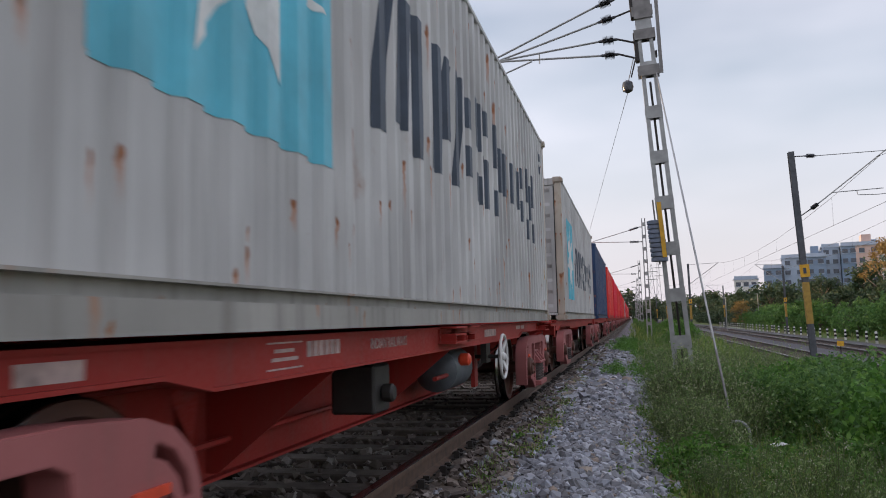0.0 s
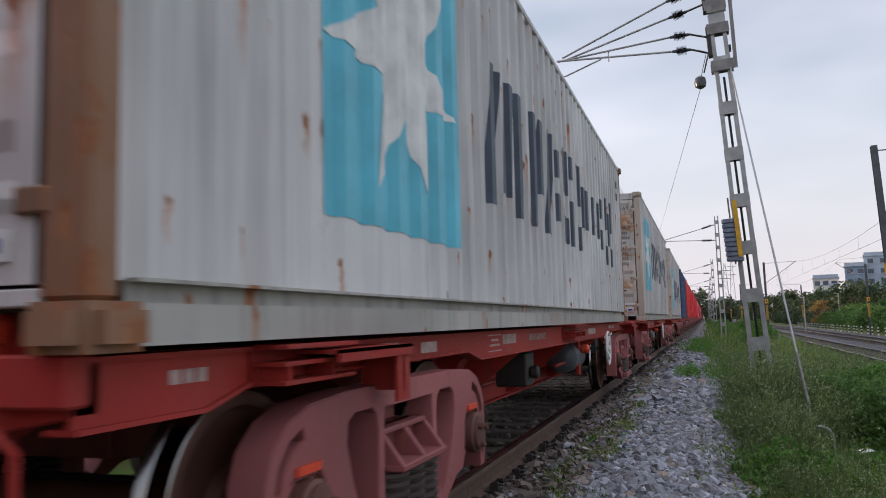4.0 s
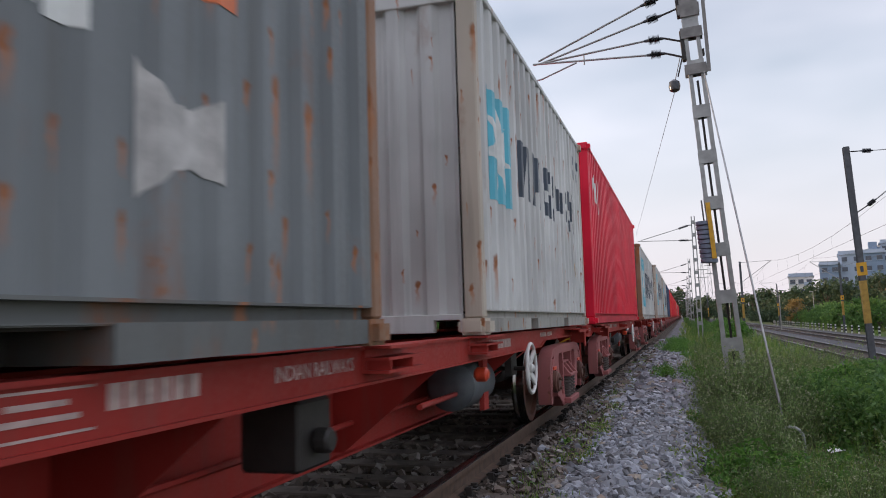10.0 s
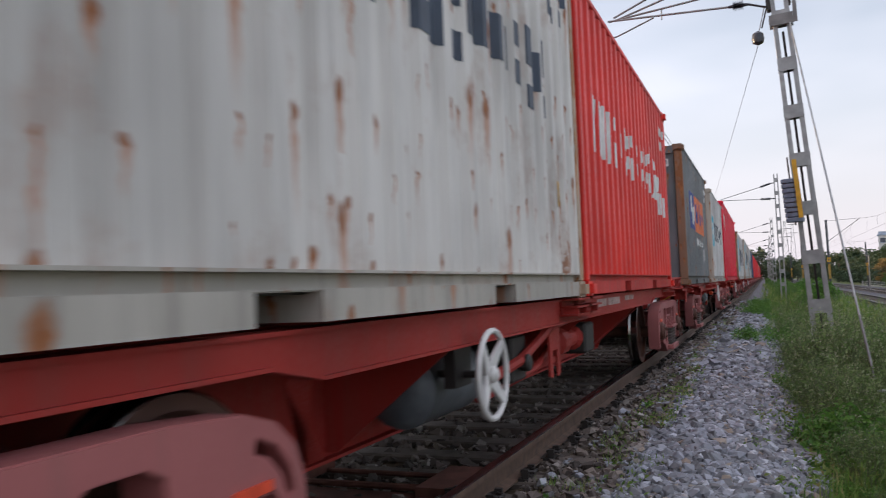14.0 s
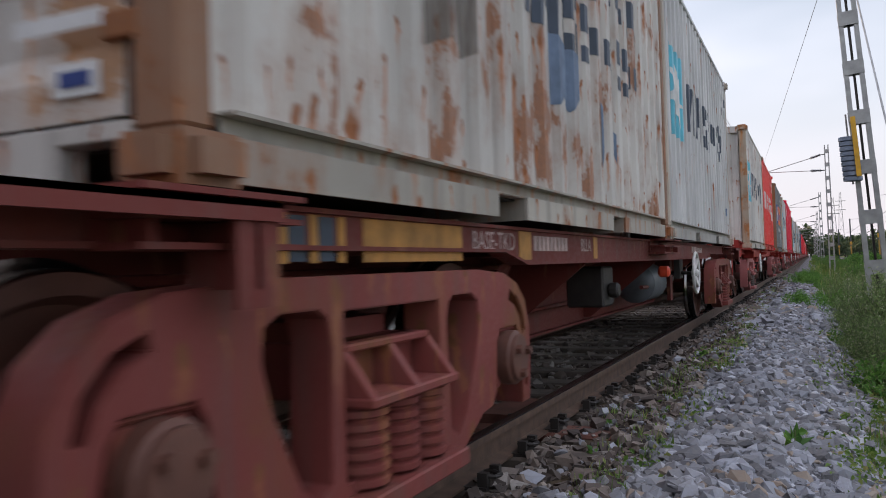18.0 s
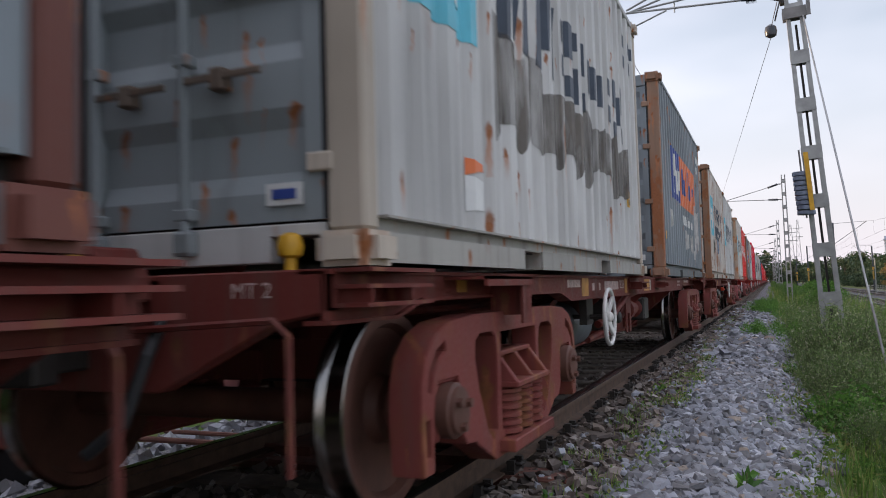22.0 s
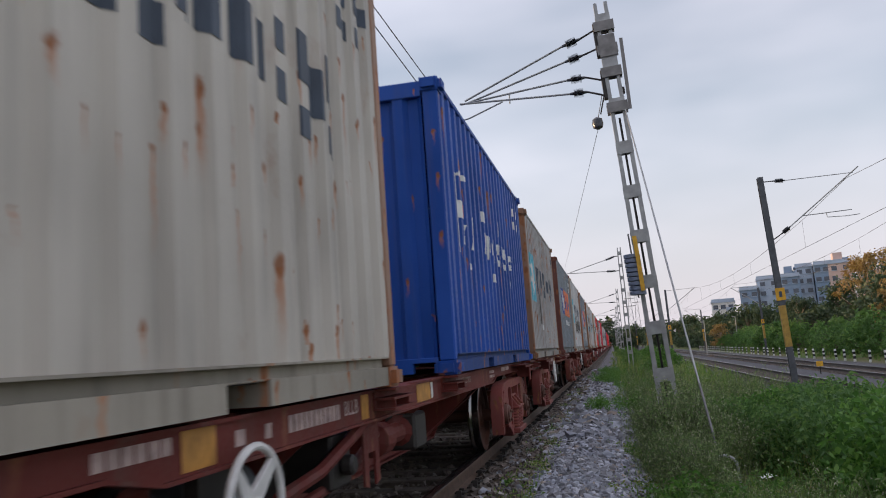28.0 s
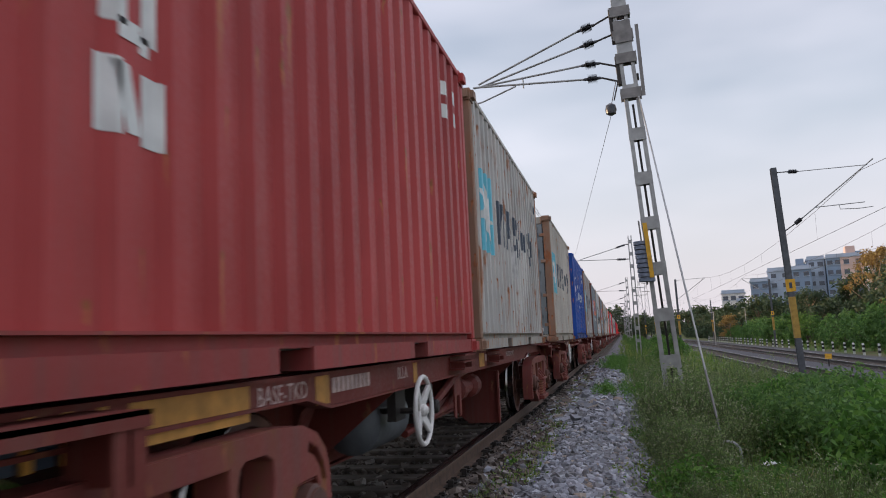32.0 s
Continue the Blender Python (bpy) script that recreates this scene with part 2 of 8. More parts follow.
M["rust_red_post"] = paint("rust_red_post_steel", (0.33, 0.20, 0.135), 1.1, 0.35, 0.6, (0.20, 0.07, 0.028))
M["putty_paint"] = paint("putty_grey_paint", (0.50, 0.455, 0.39), 0.45, 0.42)
M["dull_door"] = paint("dull_blue_grey_paint", (0.27, 0.30, 0.31), 0.35, 0.40)
M["rust_post_dark"] = paint("dark_rusted_steel", (0.28, 0.16, 0.10), 1.2, 0.35, 0.6, (0.16, 0.06, 0.022))
M["oxide_post"] = paint("oxide_red_post", (0.17, 0.060, 0.045), 0.5, 0.3)
M["rusty_door"] = paint("rust_stained_door_paint", (0.60, 0.57, 0.52), 1.05, 0.35, 0.55, (0.24, 0.115, 0.045), True, 1.3)
M["wagon_red"] = paint("wagon_red_oxide", (0.36, 0.030, 0.022), 0.05, 0.30, 0.55, (0.10, 0.035, 0.022))
M["wagon_brown"] = paint("wagon_faded_oxide", (0.150, 0.027, 0.020), 0.35, 0.45, 0.6, (0.10, 0.04, 0.022))
M["bogie_red"] = paint("bogie_red_oxide", (0.33, 0.105, 0.10), 0.12, 0.3, 0.6, (0.12, 0.045, 0.03))
M["bogie_brown"] = paint("bogie_brown_oxide", (0.21, 0.048, 0.040), 0.95, 0.45, 0.6, (0.115, 0.046, 0.020))
M["rail_dark"] = plain("dark_rail_web", (0.05, 0.04, 0.034), 0.7, 0.1)
M["rail_bright"] = plain("bright_rail_head", (0.55, 0.55, 0.56), 0.2, 1.0, 0.1, 20, 0.02)
M["dark_steel"] = plain("dark_greasy_steel", (0.035, 0.030, 0.027), 0.55, 0.3)
M["wheel_face"] = plain("rusty_wheel_plate", (0.105, 0.042, 0.028), 0.65, 0.0, 0.35, 5.0)
M["tread"] = plain("polished_tread", (0.26, 0.24, 0.225), 0.2, 1.0, 0.1, 30, 0.03)
M["spring"] = plain("spring_steel", (0.07, 0.05, 0.045), 0.5, 0.3)
M["rubber"] = plain("black_rubber", (0.018, 0.018, 0.02), 0.6)
M["white_metal"] = plain("white_painted_metal", (0.62, 0.60, 0.57), 0.45, 0.0, 0.15)
M["yellow"] = plain("yellow_paint", (0.62, 0.33, 0.02), 0.5, 0.0, 0.2)
M["orange_red"] = plain("orange_red_paint", (0.72, 0.075, 0.03), 0.4)
M["faded_ink"] = plain("worn_stencil_ink", (0.15, 0.15, 0.16), 0.6, 0.0, 0.35, 9)
M["faded_yellow"] = plain("worn_yellow_paint", (0.45, 0.21, 0.04), 0.6, 0.0, 0.3, 12)
M["ink"] = plain("dark_lettering_paint", (0.035, 0.05, 0.075), 0.55, 0.0, 0.3, 4)
M["sky_blue"] = plain("sky_blue_panel_paint", (0.10, 0.45, 0.56), 0.5, 0.0, 0.18, 3)
M["white_mark"] = plain("white_marking_paint", (0.66, 0.66, 0.63), 0.55, 0.0, 0.2, 5)
M["faded_mark"] = plain("faded_white_stencil", (0.46, 0.33, 0.30), 0.6, 0.0, 0.35, 14)
M["logo_orange"] = plain("orange_marking_paint", (0.72, 0.17, 0.05), 0.5, 0.0, 0.2, 3)
M["logo_blue"] = plain("deep_blue_marking_paint", (0.03, 0.06, 0.26), 0.5, 0.0, 0.2, 3)
M["stain"] = plain("sooty_stain", (0.15, 0.13, 0.11), 0.8, 0.0, 0.45, 3)
_nt = M["stain"].node_tree                               # thin soot: the paint shows through in streaks
_tr, _mx = _nt.nodes.new("ShaderNodeBsdfTransparent"), _nt.nodes.new("ShaderNodeMixShader")
_co = objcoord(_nt)[0]
_nt.links.new(ramp(_nt, noise_node(_nt, _co, 1.0, 4, 0.6, (7, 7, 1.3)), [(0.35, (0.15,) * 3), (0.62, (0.80,) * 3)]), _mx.inputs[0])
_nt.links.new(_tr.outputs[0], _mx.inputs[1])
_nt.links.new(_nt.nodes["Principled BSDF"].outputs[0], _mx.inputs[2])
_nt.links.new(_mx.outputs[0], _nt.nodes["Material Output"].inputs["Surface"])
M["plate_white"] = plain("white_sticker", (0.68, 0.68, 0.66), 0.4, 0.0, 0.08)
M["rail_top"] = plain("worn_rail_head", (0.16, 0.15, 0.15), 0.22, 0.9, 0.2, 20, 0.03)
M["rail_side"] = plain("rusty_rail", (0.088, 0.050, 0.032), 0.75, 0.0, 0.35, 12)
M["sleeper"] = plain("weathered_sleeper", (0.105, 0.082, 0.066), 0.85, 0.0, 0.4, 6, 0.4)
M["sleeper_red"] = plain("rusty_steel_sleeper", (0.13, 0.05, 0.035), 0.8, 0.1, 0.4, 6, 0.3)
M["galv"] = plain("galvanised_steel", (0.33, 0.33, 0.32), 0.5, 0.6, 0.2, 6)
M["galv_dark"] = plain("weathered_galvanised_steel", (0.20, 0.19, 0.18), 0.55, 0.5, 0.25, 6)
M["porcelain"] = plain("dark_glazed_insulator", (0.05, 0.052, 0.06), 0.25)
M["wire"] = plain("copper_wire_dull", (0.10, 0.09, 0.085), 0.5, 0.6)
M["weight_blue"] = plain("grey_blue_iron_weights", (0.17, 0.20, 0.26), 0.55)
M["hose_blue"] = plain("blue_wrap", (0.25, 0.42, 0.62), 0.5)
M["pale_patch"] = plain("torn_pale_paint", (0.46, 0.44, 0.42), 0.75, 0.0, 0.3, 9)
M["blue_patch"] = plain("dull_blue_repaint", (0.13, 0.18, 0.26), 0.7, 0.0, 0.3, 7)


# ---- mesh tools ----
class MB:
    """Collects vertices and faces of one mesh."""

    def __init__(self):
        self.v, self.f = [], []

    def add(self, verts, faces):
        o = len(self.v)
        self.v += [tuple(p) for p in verts]
        self.f += [tuple(i + o for i in q) for q in faces]
        return self

    def box(self, x0, x1, y0, y1, z0, z1):
        v = [(x, y, z) for x in (x0, x1) for y in (y0, y1) for z in (z0, z1)]
        return self.add(v, [(0, 1, 3, 2), (4, 6, 7, 5), (0, 4, 5, 1), (2, 3, 7, 6), (0, 2, 6, 4), (1, 5, 7, 3)])

    def cyl(self, a, b, r, n=12, r2=None, cap=True):
        a, b = Vector(a), Vector(b)
        r2 = r if r2 is None else r2
        w = (b - a).normalized()
        u = w.orthogonal().normalized()
        k = w.cross(u)
        ring = [(math.cos(2 * math.pi * i / n), math.sin(2 * math.pi * i / n)) for i in range(n)]
        v = [a + (u * c + k * s) * r for c, s in ring] + [b + (u * c + k * s) * r2 for c, s in ring]
        f = [(i, (i + 1) % n, n + (i + 1) % n, n + i) for i in range(n)]
        if cap:
            f += [tuple(range(n - 1, -1, -1)), tuple(range(n, 2 * n))]
        return self.add(v, f)

    def lathe(self, a, axis, prof, n=20):
        """prof: (along, radius) pairs on the axis from a."""
        a, w = Vector(a), Vector(axis).normalized()
        u = w.orthogonal().normalized()
        k = w.cross(u)
        v, f = [], []
        for h, r in prof:
            v += [a + w * h + (u * math.cos(2 * math.pi * i / n) + k * math.sin(2 * math.pi * i / n)) * r for i in range(n)]
        for j in range(len(prof) - 1):
            f += [(j * n + i, j * n + (i + 1) % n, (j + 1) * n + (i + 1) % n, (j + 1) * n + i) for i in range(n)]
        f += [tuple(range(n - 1, -1, -1)), tuple(range((len(prof) - 1) * n, len(prof) * n))]
        return self.add(v, f)

    def tube(self, pts, r, n=8):
        """One connected pipe through the points."""
        pts = [Vector(q) for q in pts]
        rings = []
        u = None
        for i, q in enumerate(pts):
            w = (pts[min(i + 1, len(pts) - 1)] - pts[max(i - 1, 0)]).normalized()
            u = w.orthogonal().normalized() if u is None else (u - w * u.dot(w)).normalized()
            k = w.cross(u)
            rings += [q + (u * math.cos(2 * math.pi * j / n) + k * math.sin(2 * math.pi * j / n)) * r for j in range(n)]
        f = [(i * n + j, i * n + (j + 1) % n, (i + 1) * n + (j + 1) % n, (i + 1) * n + j) for i in range(len(pts) - 1) for j in range(n)]
        f += [tuple(range(n - 1, -1, -1)), tuple(range((len(pts) - 1) * n, len(pts) * n))]
        return self.add(rings, f)

    def prism(self, poly, x0, x1, plane="yz"):
        """A polygon in a plane, pushed along the third axis."""
        n = len(poly)
        put = {"yz": lambda t, p: (t, p[0], p[1]), "xz": lambda t, p: (p[0], t, p[1]), "xy": lambda t, p: (p[0], p[1], t)}[plane]
        v = [put(x0, p) for p in poly] + [put(x1, p) for p in poly]
        f = [tuple(range(n - 1, -1, -1)), tuple(range(n, 2 * n))] + [(i, (i + 1) % n, n + (i + 1) % n, n + i) for i in range(n)]
        return self.add(v, f)

    def mesh(self, name, mats, bevel=0.0, smooth=False):
        me = bpy.data.meshes.new(name)
        me.from_pydata(self.v, [], self.f)
        finish(me, mats, bevel, smooth)
        return me


def finish(me, mats, bevel=0.0, smooth=False):
    bm = bmesh.new()
    bm.from_mesh(me)
    bmesh.ops.recalc_face_normals(bm, faces=bm.faces)
    if bevel:
        ed = [e for e in bm.edges if len(e.link_faces) == 2 and e.calc_face_angle(0) > 0.6]
        bmesh.ops.bevel(bm, geom=ed, offset=bevel, segments=1, affect="EDGES", clamp_overlap=True)
    bm.to_mesh(me)
    bm.free()
    for m in mats if isinstance(mats, (list, tuple)) else [mats]:
        me.materials.append(m)
    if smooth:
        me.polygons.foreach_set("use_smooth", [True] * len(me.polygons))
        me.set_sharp_from_angle(angle=radians(35))
    me.update()


def part(name, data, material, parent, label="", m=None, bevel=0.0, smooth=False):
    """One mesh object under a thing or a part; data is an MB or a finished mesh."""
    me = data.mesh(name, material, bevel, smooth) if isinstance(data, MB) else data
    ob = new(name, me)
    ob.parent = parent
    if m is not None:
        ob.matrix_basis = m
    if label:
        tagged(ob, label)
    return ob


def plate_with_holes(name, outline, holes, x0, x1, mats, bevel=0.0):
    """A flat casting in the yz plane with openings, x0 to x1 thick."""
    bm = bmesh.new()
    edges = []
    for loop in [outline] + holes:
        vs = [bm.verts.new((x0, y, z)) for y, z in loop]
        edges += [bm.edges.new((a, b)) for a, b in zip(vs, vs[1:] + vs[:1])]
    r = bmesh.ops.triangle_fill(bm, use_beauty=True, use_dissolve=True, edges=edges)
    ex = bmesh.ops.extrude_face_region(bm, geom=list(bm.faces))
    bmesh.ops.translate(bm, verts=[v for v in ex["geom"] if isinstance(v, bmesh.types.BMVert)], vec=(x1 - x0, 0, 0))
    bmesh.ops.recalc_face_normals(bm, faces=bm.faces)
    if bevel:
        ed = [e for e in bm.edges if len(e.link_faces) == 2 and e.calc_face_angle(0) > 1.2]
        bmesh.ops.bevel(bm, geom=ed, offset=bevel, segments=2, affect="EDGES", clamp_overlap=True)
    me = bpy.data.meshes.new(name)
    bm.to_mesh(me)
    bm.free()
    me.materials.append(mats)
    me.polygons.foreach_set("use_smooth", [True] * len(me.polygons))
    me.set_sharp_from_angle(angle=radians(40))
    return me


def letter_shapes(wanted):
    """Flat meshes of the words that stand on the things, made while the scene is still empty."""
    obs = []
    for body, size in wanted:
        cu = bpy.data.curves.new("lettering", "FONT")
        cu.body, cu.size, cu.align_x, cu.align_y, cu.extrude, cu.resolution_u = body, size, "CENTER", "CENTER", 0.001, 2
        ob = bpy.data.objects.new("lettering", cu)
        scene.collection.objects.link(ob)
        obs.append(ob)
    bpy.context.view_layer.update()
    dg = bpy.context.evaluated_depsgraph_get()
    out = {}
    for (body, size), ob in zip(wanted, obs):
        out[body, size] = bpy.data.meshes.new_from_object(ob.evaluated_get(dg))
    for ob in obs:
        bpy.data.objects.remove(ob)
    return out


LETTERS = letter_shapes([(c, 0.15) for c in "MRKU0123456789"] + [(c, 0.13) for c in "135678"] + [("N", 0.16), ("R", 0.16), ("MRSU  340 169 9", 0.15), ("MRKU  662 066 1", 0.15), ("45G1", 0.14), ("22G1", 0.14), ("CAUTION", 0.085), ("9'6\"", 0.10), ("HIGH", 0.10), ("MT 2", 0.075), ("INDIAN RAILWAYS", 0.085), ("BASE-TKD", 0.115), ("BLLA", 0.11), ("BLLB", 0.11), ("BLLB", 0.10)])


def text_mesh(body, size, material):
    me = LETTERS[body, size].copy()
    me.materials.clear()
    me.materials.append(material)
    return me


# ---- the train: speed and what it carries ----
SPEED = 4.394
WHEEL_R = 0.42
DECK = 1.0
MOVERS = []      # (thing, place along the track at the start)
ROLLERS = []     # (wheelset, its place in the wagon)


def corr_x(y, depth=0.036, pitch=0.28, phase=0.0):
    """Depth below the crest of a pressed steel wall at y along it."""
    u = ((y + phase) / pitch) % 1.0
    a, s = 0.36, 0.14
    if u < a:
        return 0.0
    if u < a + s:
        return depth * (u - a) / s
    if u < 2 * a + s:
        return depth
    return depth * (1 - (u - 2 * a - s) / (1 - 2 * a - s))


def corr_breaks(y0, y1, pitch=0.28, phase=0.0):
    a, s = 0.36, 0.14
    out = []
    k = math.floor((y0 + phase) / pitch) - 1
    while k * pitch - phase < y1:
        out += [k * pitch - phase + pitch * q for q in (0.0, a, a + s, 2 * a + s)]
        k += 1
    return [y for y in out if y0 + 1e-4 < y < y1 - 1e-4]


def side_panel(L, H, z0, z1, x, sign):
    mb = MB()
    y0, y1 = -L / 2 + 0.10, L / 2 - 0.10
    ys = [y0] + corr_breaks(y0, y1) + [y1]
    v = []
    for y in ys:
        px = sign * (x - corr_x(y))
        v += [(px, y, z0), (px, y, z1)]
    f = [(2 * i, 2 * i + 2, 2 * i + 3, 2 * i + 1) for i in range(len(ys) - 1)]
    mb.add(v, f)
    # inner skin, 30 mm behind, closes the wall
    v2 = [(p[0] - sign * 0.004, p[1], p[2]) for p in v]
    mb.add(v2, [tuple(reversed(q)) for q in f])
    return mb


def cast_mesh():
    """Corner casting with its oval openings on the two outer faces."""
    bm = bmesh.new()
    bmesh.ops.create_cube(bm, size=1.0)
    for v in bm.verts:
        v.co = Vector((v.co.x * 0.162, v.co.y * 0.178, v.co.z * 0.118))
    bm.faces.ensure_lookup_table()
    for f in [f for f in bm.faces if abs(f.normal.z) < 0.5]:
        bmesh.ops.inset_individual(bm, faces=[f], thickness=0.030)
        r = bmesh.ops.extrude_face_region(bm, geom=[f])
        vs = [g for g in r["geom"] if isinstance(g, bmesh.types.BMVert)]
        bmesh.ops.translate(bm, verts=vs, vec=-f.normal * 0.035)
        bmesh.ops.delete(bm, geom=[f], context="FACES_ONLY")
    bmesh.ops.recalc_face_normals(bm, faces=bm.faces)
    me = bpy.data.meshes.new("corner_casting")
    bm.to_mesh(me)
    bm.free()
    return me


CAST_BASE = cast_mesh()
CAST = {}


def casting_for(mat):
    if mat.name not in CAST:
        me = CAST_BASE.copy()
        me.materials.append(mat)
        CAST[mat.name] = me
    return CAST[mat.name]


KEEP = {}


def keeper_for(mat):
    if mat.name not in KEEP:
        KEEP[mat.name] = MB().box(-0.036, 0.036, -0.026, 0.026, -0.022, 0.022).mesh("keeper", mat, 0.006)
    return KEEP[mat.name]


def conform(name, polys, material, x_face, lift=0.003, parent=None, label=""):
    """Painted marking of flat polygons (y, z) that follows the pressed wall of a box."""
    bm = bmesh.new()
    for poly in polys:
        bm.faces.new([bm.verts.new((0, y, z)) for y, z in poly])
    bmesh.ops.remove_doubles(bm, verts=bm.verts, dist=1e-4)
    ys = [v.co.y for v in bm.verts]
    for y in corr_breaks(min(ys), max(ys)):
        bmesh.ops.bisect_plane(bm, geom=list(bm.verts) + list(bm.edges) + list(bm.faces), plane_co=(0, y, 0), plane_no=(0, 1, 0), dist=1e-5)
    for v in bm.verts:
        v.co.x = x_face - corr_x(v.co.y) + lift
    bmesh.ops.recalc_face_normals(bm, faces=bm.faces)
    me = bpy.data.meshes.new(name)
    bm.to_mesh(me)
    bm.free()
    me.materials.append(material)
    return part(name, me, None, parent, label)


def rect(y0, y1, z0, z1):
    return [(y0, z0), (y1, z0), (y1, z1), (y0, z1)]


def container(label, L, H, paint_mat, post_mat=None, rear="door", pockets=True, simple=False, door_mat=None):
    """A freight container; -y is its rear end, the floor of its castings at z = 0."""
    post_mat, door_mat = post_mat or paint_mat, door_mat or paint_mat
    handle_mat = post_mat if post_mat == paint_mat else M["rust_handle"]
    bar_mat = M["bar_grey"] if paint_mat == M["blue_grey"] else door_mat
    th = tagged(new("shipping_container"), label, "container", "containers on the train")
    X = 1.209
    zb = 0.170
    part("floor", MB().box(-1.15, 1.15, -L / 2 + 0.1, L / 2 - 0.1, 0.10, 0.17), M["dark_steel"], th)
    for s in (1, -1):
        part("side_wall", side_panel(L, H, zb, H - 0.06, X, s), paint_mat, th)
        mb = MB()
        y0, y1 = -L / 2 + 0.17, L / 2 - 0.17
        cuts = [(-1.22, -0.86), (0.86, 1.22)] if pockets else []
        spans, a = [], y0
        for c0, c1 in cuts:
            spans.append((a, c0))
            a = c1
        spans.append((a, y1))
        skirt = [(a, b) for a, b in spans]
        for c0, c1 in cuts:
            mb.box(min(s * 0.87, s * 1.196), max(s * 0.87, s * 1.196), c0 - 0.004, c0, 0.012, 0.108)
            mb.box(min(s * 0.87, s * 1.196), max(s * 0.87, s * 1.196), c1, c1 + 0.004, 0.012, 0.108)
            mb.box(min(s * 1.0, s * 1.2), max(s * 1.0, s * 1.2), c0, c1, 0.108, 0.1115)
            mb.box(min(s * 0.86, s * 0.87), max(s * 0.86, s * 0.87), c0 - 0.004, c1 + 0.004, 0.012, 0.112)
        mb.box(min(s * 1.165, s * 1.173), max(s * 1.165, s * 1.173), y0, y1, 0.116, zb - 0.004)
        mb.box(min(s * 1.100, s * 1.205), max(s * 1.100, s * 1.205), y0, y1, 0.112, 0.116)
        mb.box(min(s * 1.100, s * 1.217), max(s * 1.100, s * 1.217), y0, y1, zb - 0.004, zb + 0.006)
        rail = part("bottom_rail", mb, darker_paint(paint_mat), th)
        for a, b in skirt:
            part("rail_plate", MB().box(min(s * 1.198, s * 1.212), max(s * 1.198, s * 1.212), a, b, 0.012, 0.1155), darker_paint(paint_mat), rail)
        part("top_rail", MB().box(min(s * 1.150, s * 1.216), max(s * 1.150, s * 1.216), -L / 2 + 0.17, L / 2 - 0.17, H - 0.062, H - 0.012), paint_mat, th, bevel=0.006)
        for e in (1, -1):
            y_o, y_i = e * L / 2, e * (L / 2 - 0.115)
            part("corner_post", MB().box(min(s * 1.075, s * 1.214), max(s * 1.075, s * 1.214), min(y_o, y_i) + 0.006, max(y_o, y_i) - 0.006, 0.118, H - 0.118), post_mat, th, bevel=0.012)
            for z in (0.059, H - 0.059):
                part("corner_casting", casting_for(post_mat), None, th, m=pose(s * 1.138, e * (L / 2 - 0.089), z))
    roof = MB()
    ys = [-L / 2 + 0.1 + i * (L - 0.2) / (2 * int(L / 0.21)) for i in range(2 * int(L / 0.21) + 1)]
    v = [(x, y, H - 0.02 - (0.02 if i % 2 else 0)) for i, y in enumerate(ys) for x in (-1.16, 1.16)]
    roof.add(v, [(2 * i, 2 * i + 1, 2 * i + 3, 2 * i + 2) for i in range(len(ys) - 1)])
    part("roof", roof, paint_mat, th)
    for e, kind in ((1, "blind"), (-1, rear)):
        yo = e * (L / 2 - 0.02)
        end = MB()
        end.box(-1.06, 1.06, min(yo, yo - e * 0.08), max(yo, yo - e * 0.08), H - 0.16, H - 0.02)
        part("end_header", end, paint_mat, th, bevel=0.005)
        sill = MB()
        y0, y1 = min(yo, yo - e * 0.08), max(yo, yo - e * 0.08)
        sill.prism([(-1.06, 0.02), (-1.035, 0.02), (-1.035, 0.108), (-0.84, 0.108), (-0.84, 0.02), (0.84, 0.02), (0.84, 0.108), (1.035, 0.108), (1.035, 0.02), (1.06, 0.02), (1.06, 0.15), (-1.06, 0.15)], y0, y1, "xz")
        part("end_sill", sill, paint_mat, th, bevel=0.004)
        if kind == "blind":
            mb = MB()
            n, dep = 8, 0.045
            w = 2.12 / n
            xs = []
            for i in range(n):
                x = -1.06 + i * w
                xs += [(x, 0), (x + w * 0.34, 0), (x + w * 0.5, dep), (x + w * 0.84, dep)]
            xs.append((1.06, 0))
            v = []
            for x, d in xs:
                v += [(x, yo - e * (0.012 + d), 0.15), (x, yo - e * (0.012 + d), H - 0.16)]
            f = [(2 * i, 2 * i + 2, 2 * i + 3, 2 * i + 1) for i in range(len(xs) - 1)]
            mb.add(v, f)
            part("end_wall", mb, paint_mat, th)
        else:
            for sx in (-1, 1):
                x0, x1 = (0.012, 1.055) if sx > 0 else (-1.055, -0.012)
                door = MB()
                zs, z = [], 0.16
                rows = 5
                h = (H - 0.33) / rows
                prof = [(0.16, 0.0)]
                for i in range(rows):
                    za = 0.16 + i * h
                    prof += [(za + 0.10, 0.0), (za + 0.17, 0.03), (za + h - 0.13, 0.03), (za + h - 0.06, 0.0)]
                prof.append((H - 0.17, 0.0))
                a, b = x0 + 0.07, x1 - 0.07
                v = []
                for z, d in prof:
                    v += [(a, yo + 0.008 + d, z), (b, yo + 0.008 + d, z)]
                door.add(v, [(2 * i, 2 * i + 1, 2 * i + 3, 2 * i + 2) for i in range(len(prof) - 1)])
                door.box(x0, a, yo, yo + 0.045, 0.16, H - 0.17).box(b, x1, yo, yo + 0.045, 0.16, H - 0.17)
                dr = part("door", door, door_mat, th)
                part("gasket", MB().box(min(sx * 1.056, sx * 1.074), max(sx * 1.056, sx * 1.074), yo - 0.004, yo + 0.03, 0.16, H - 0.17), M["rubber"], dr)
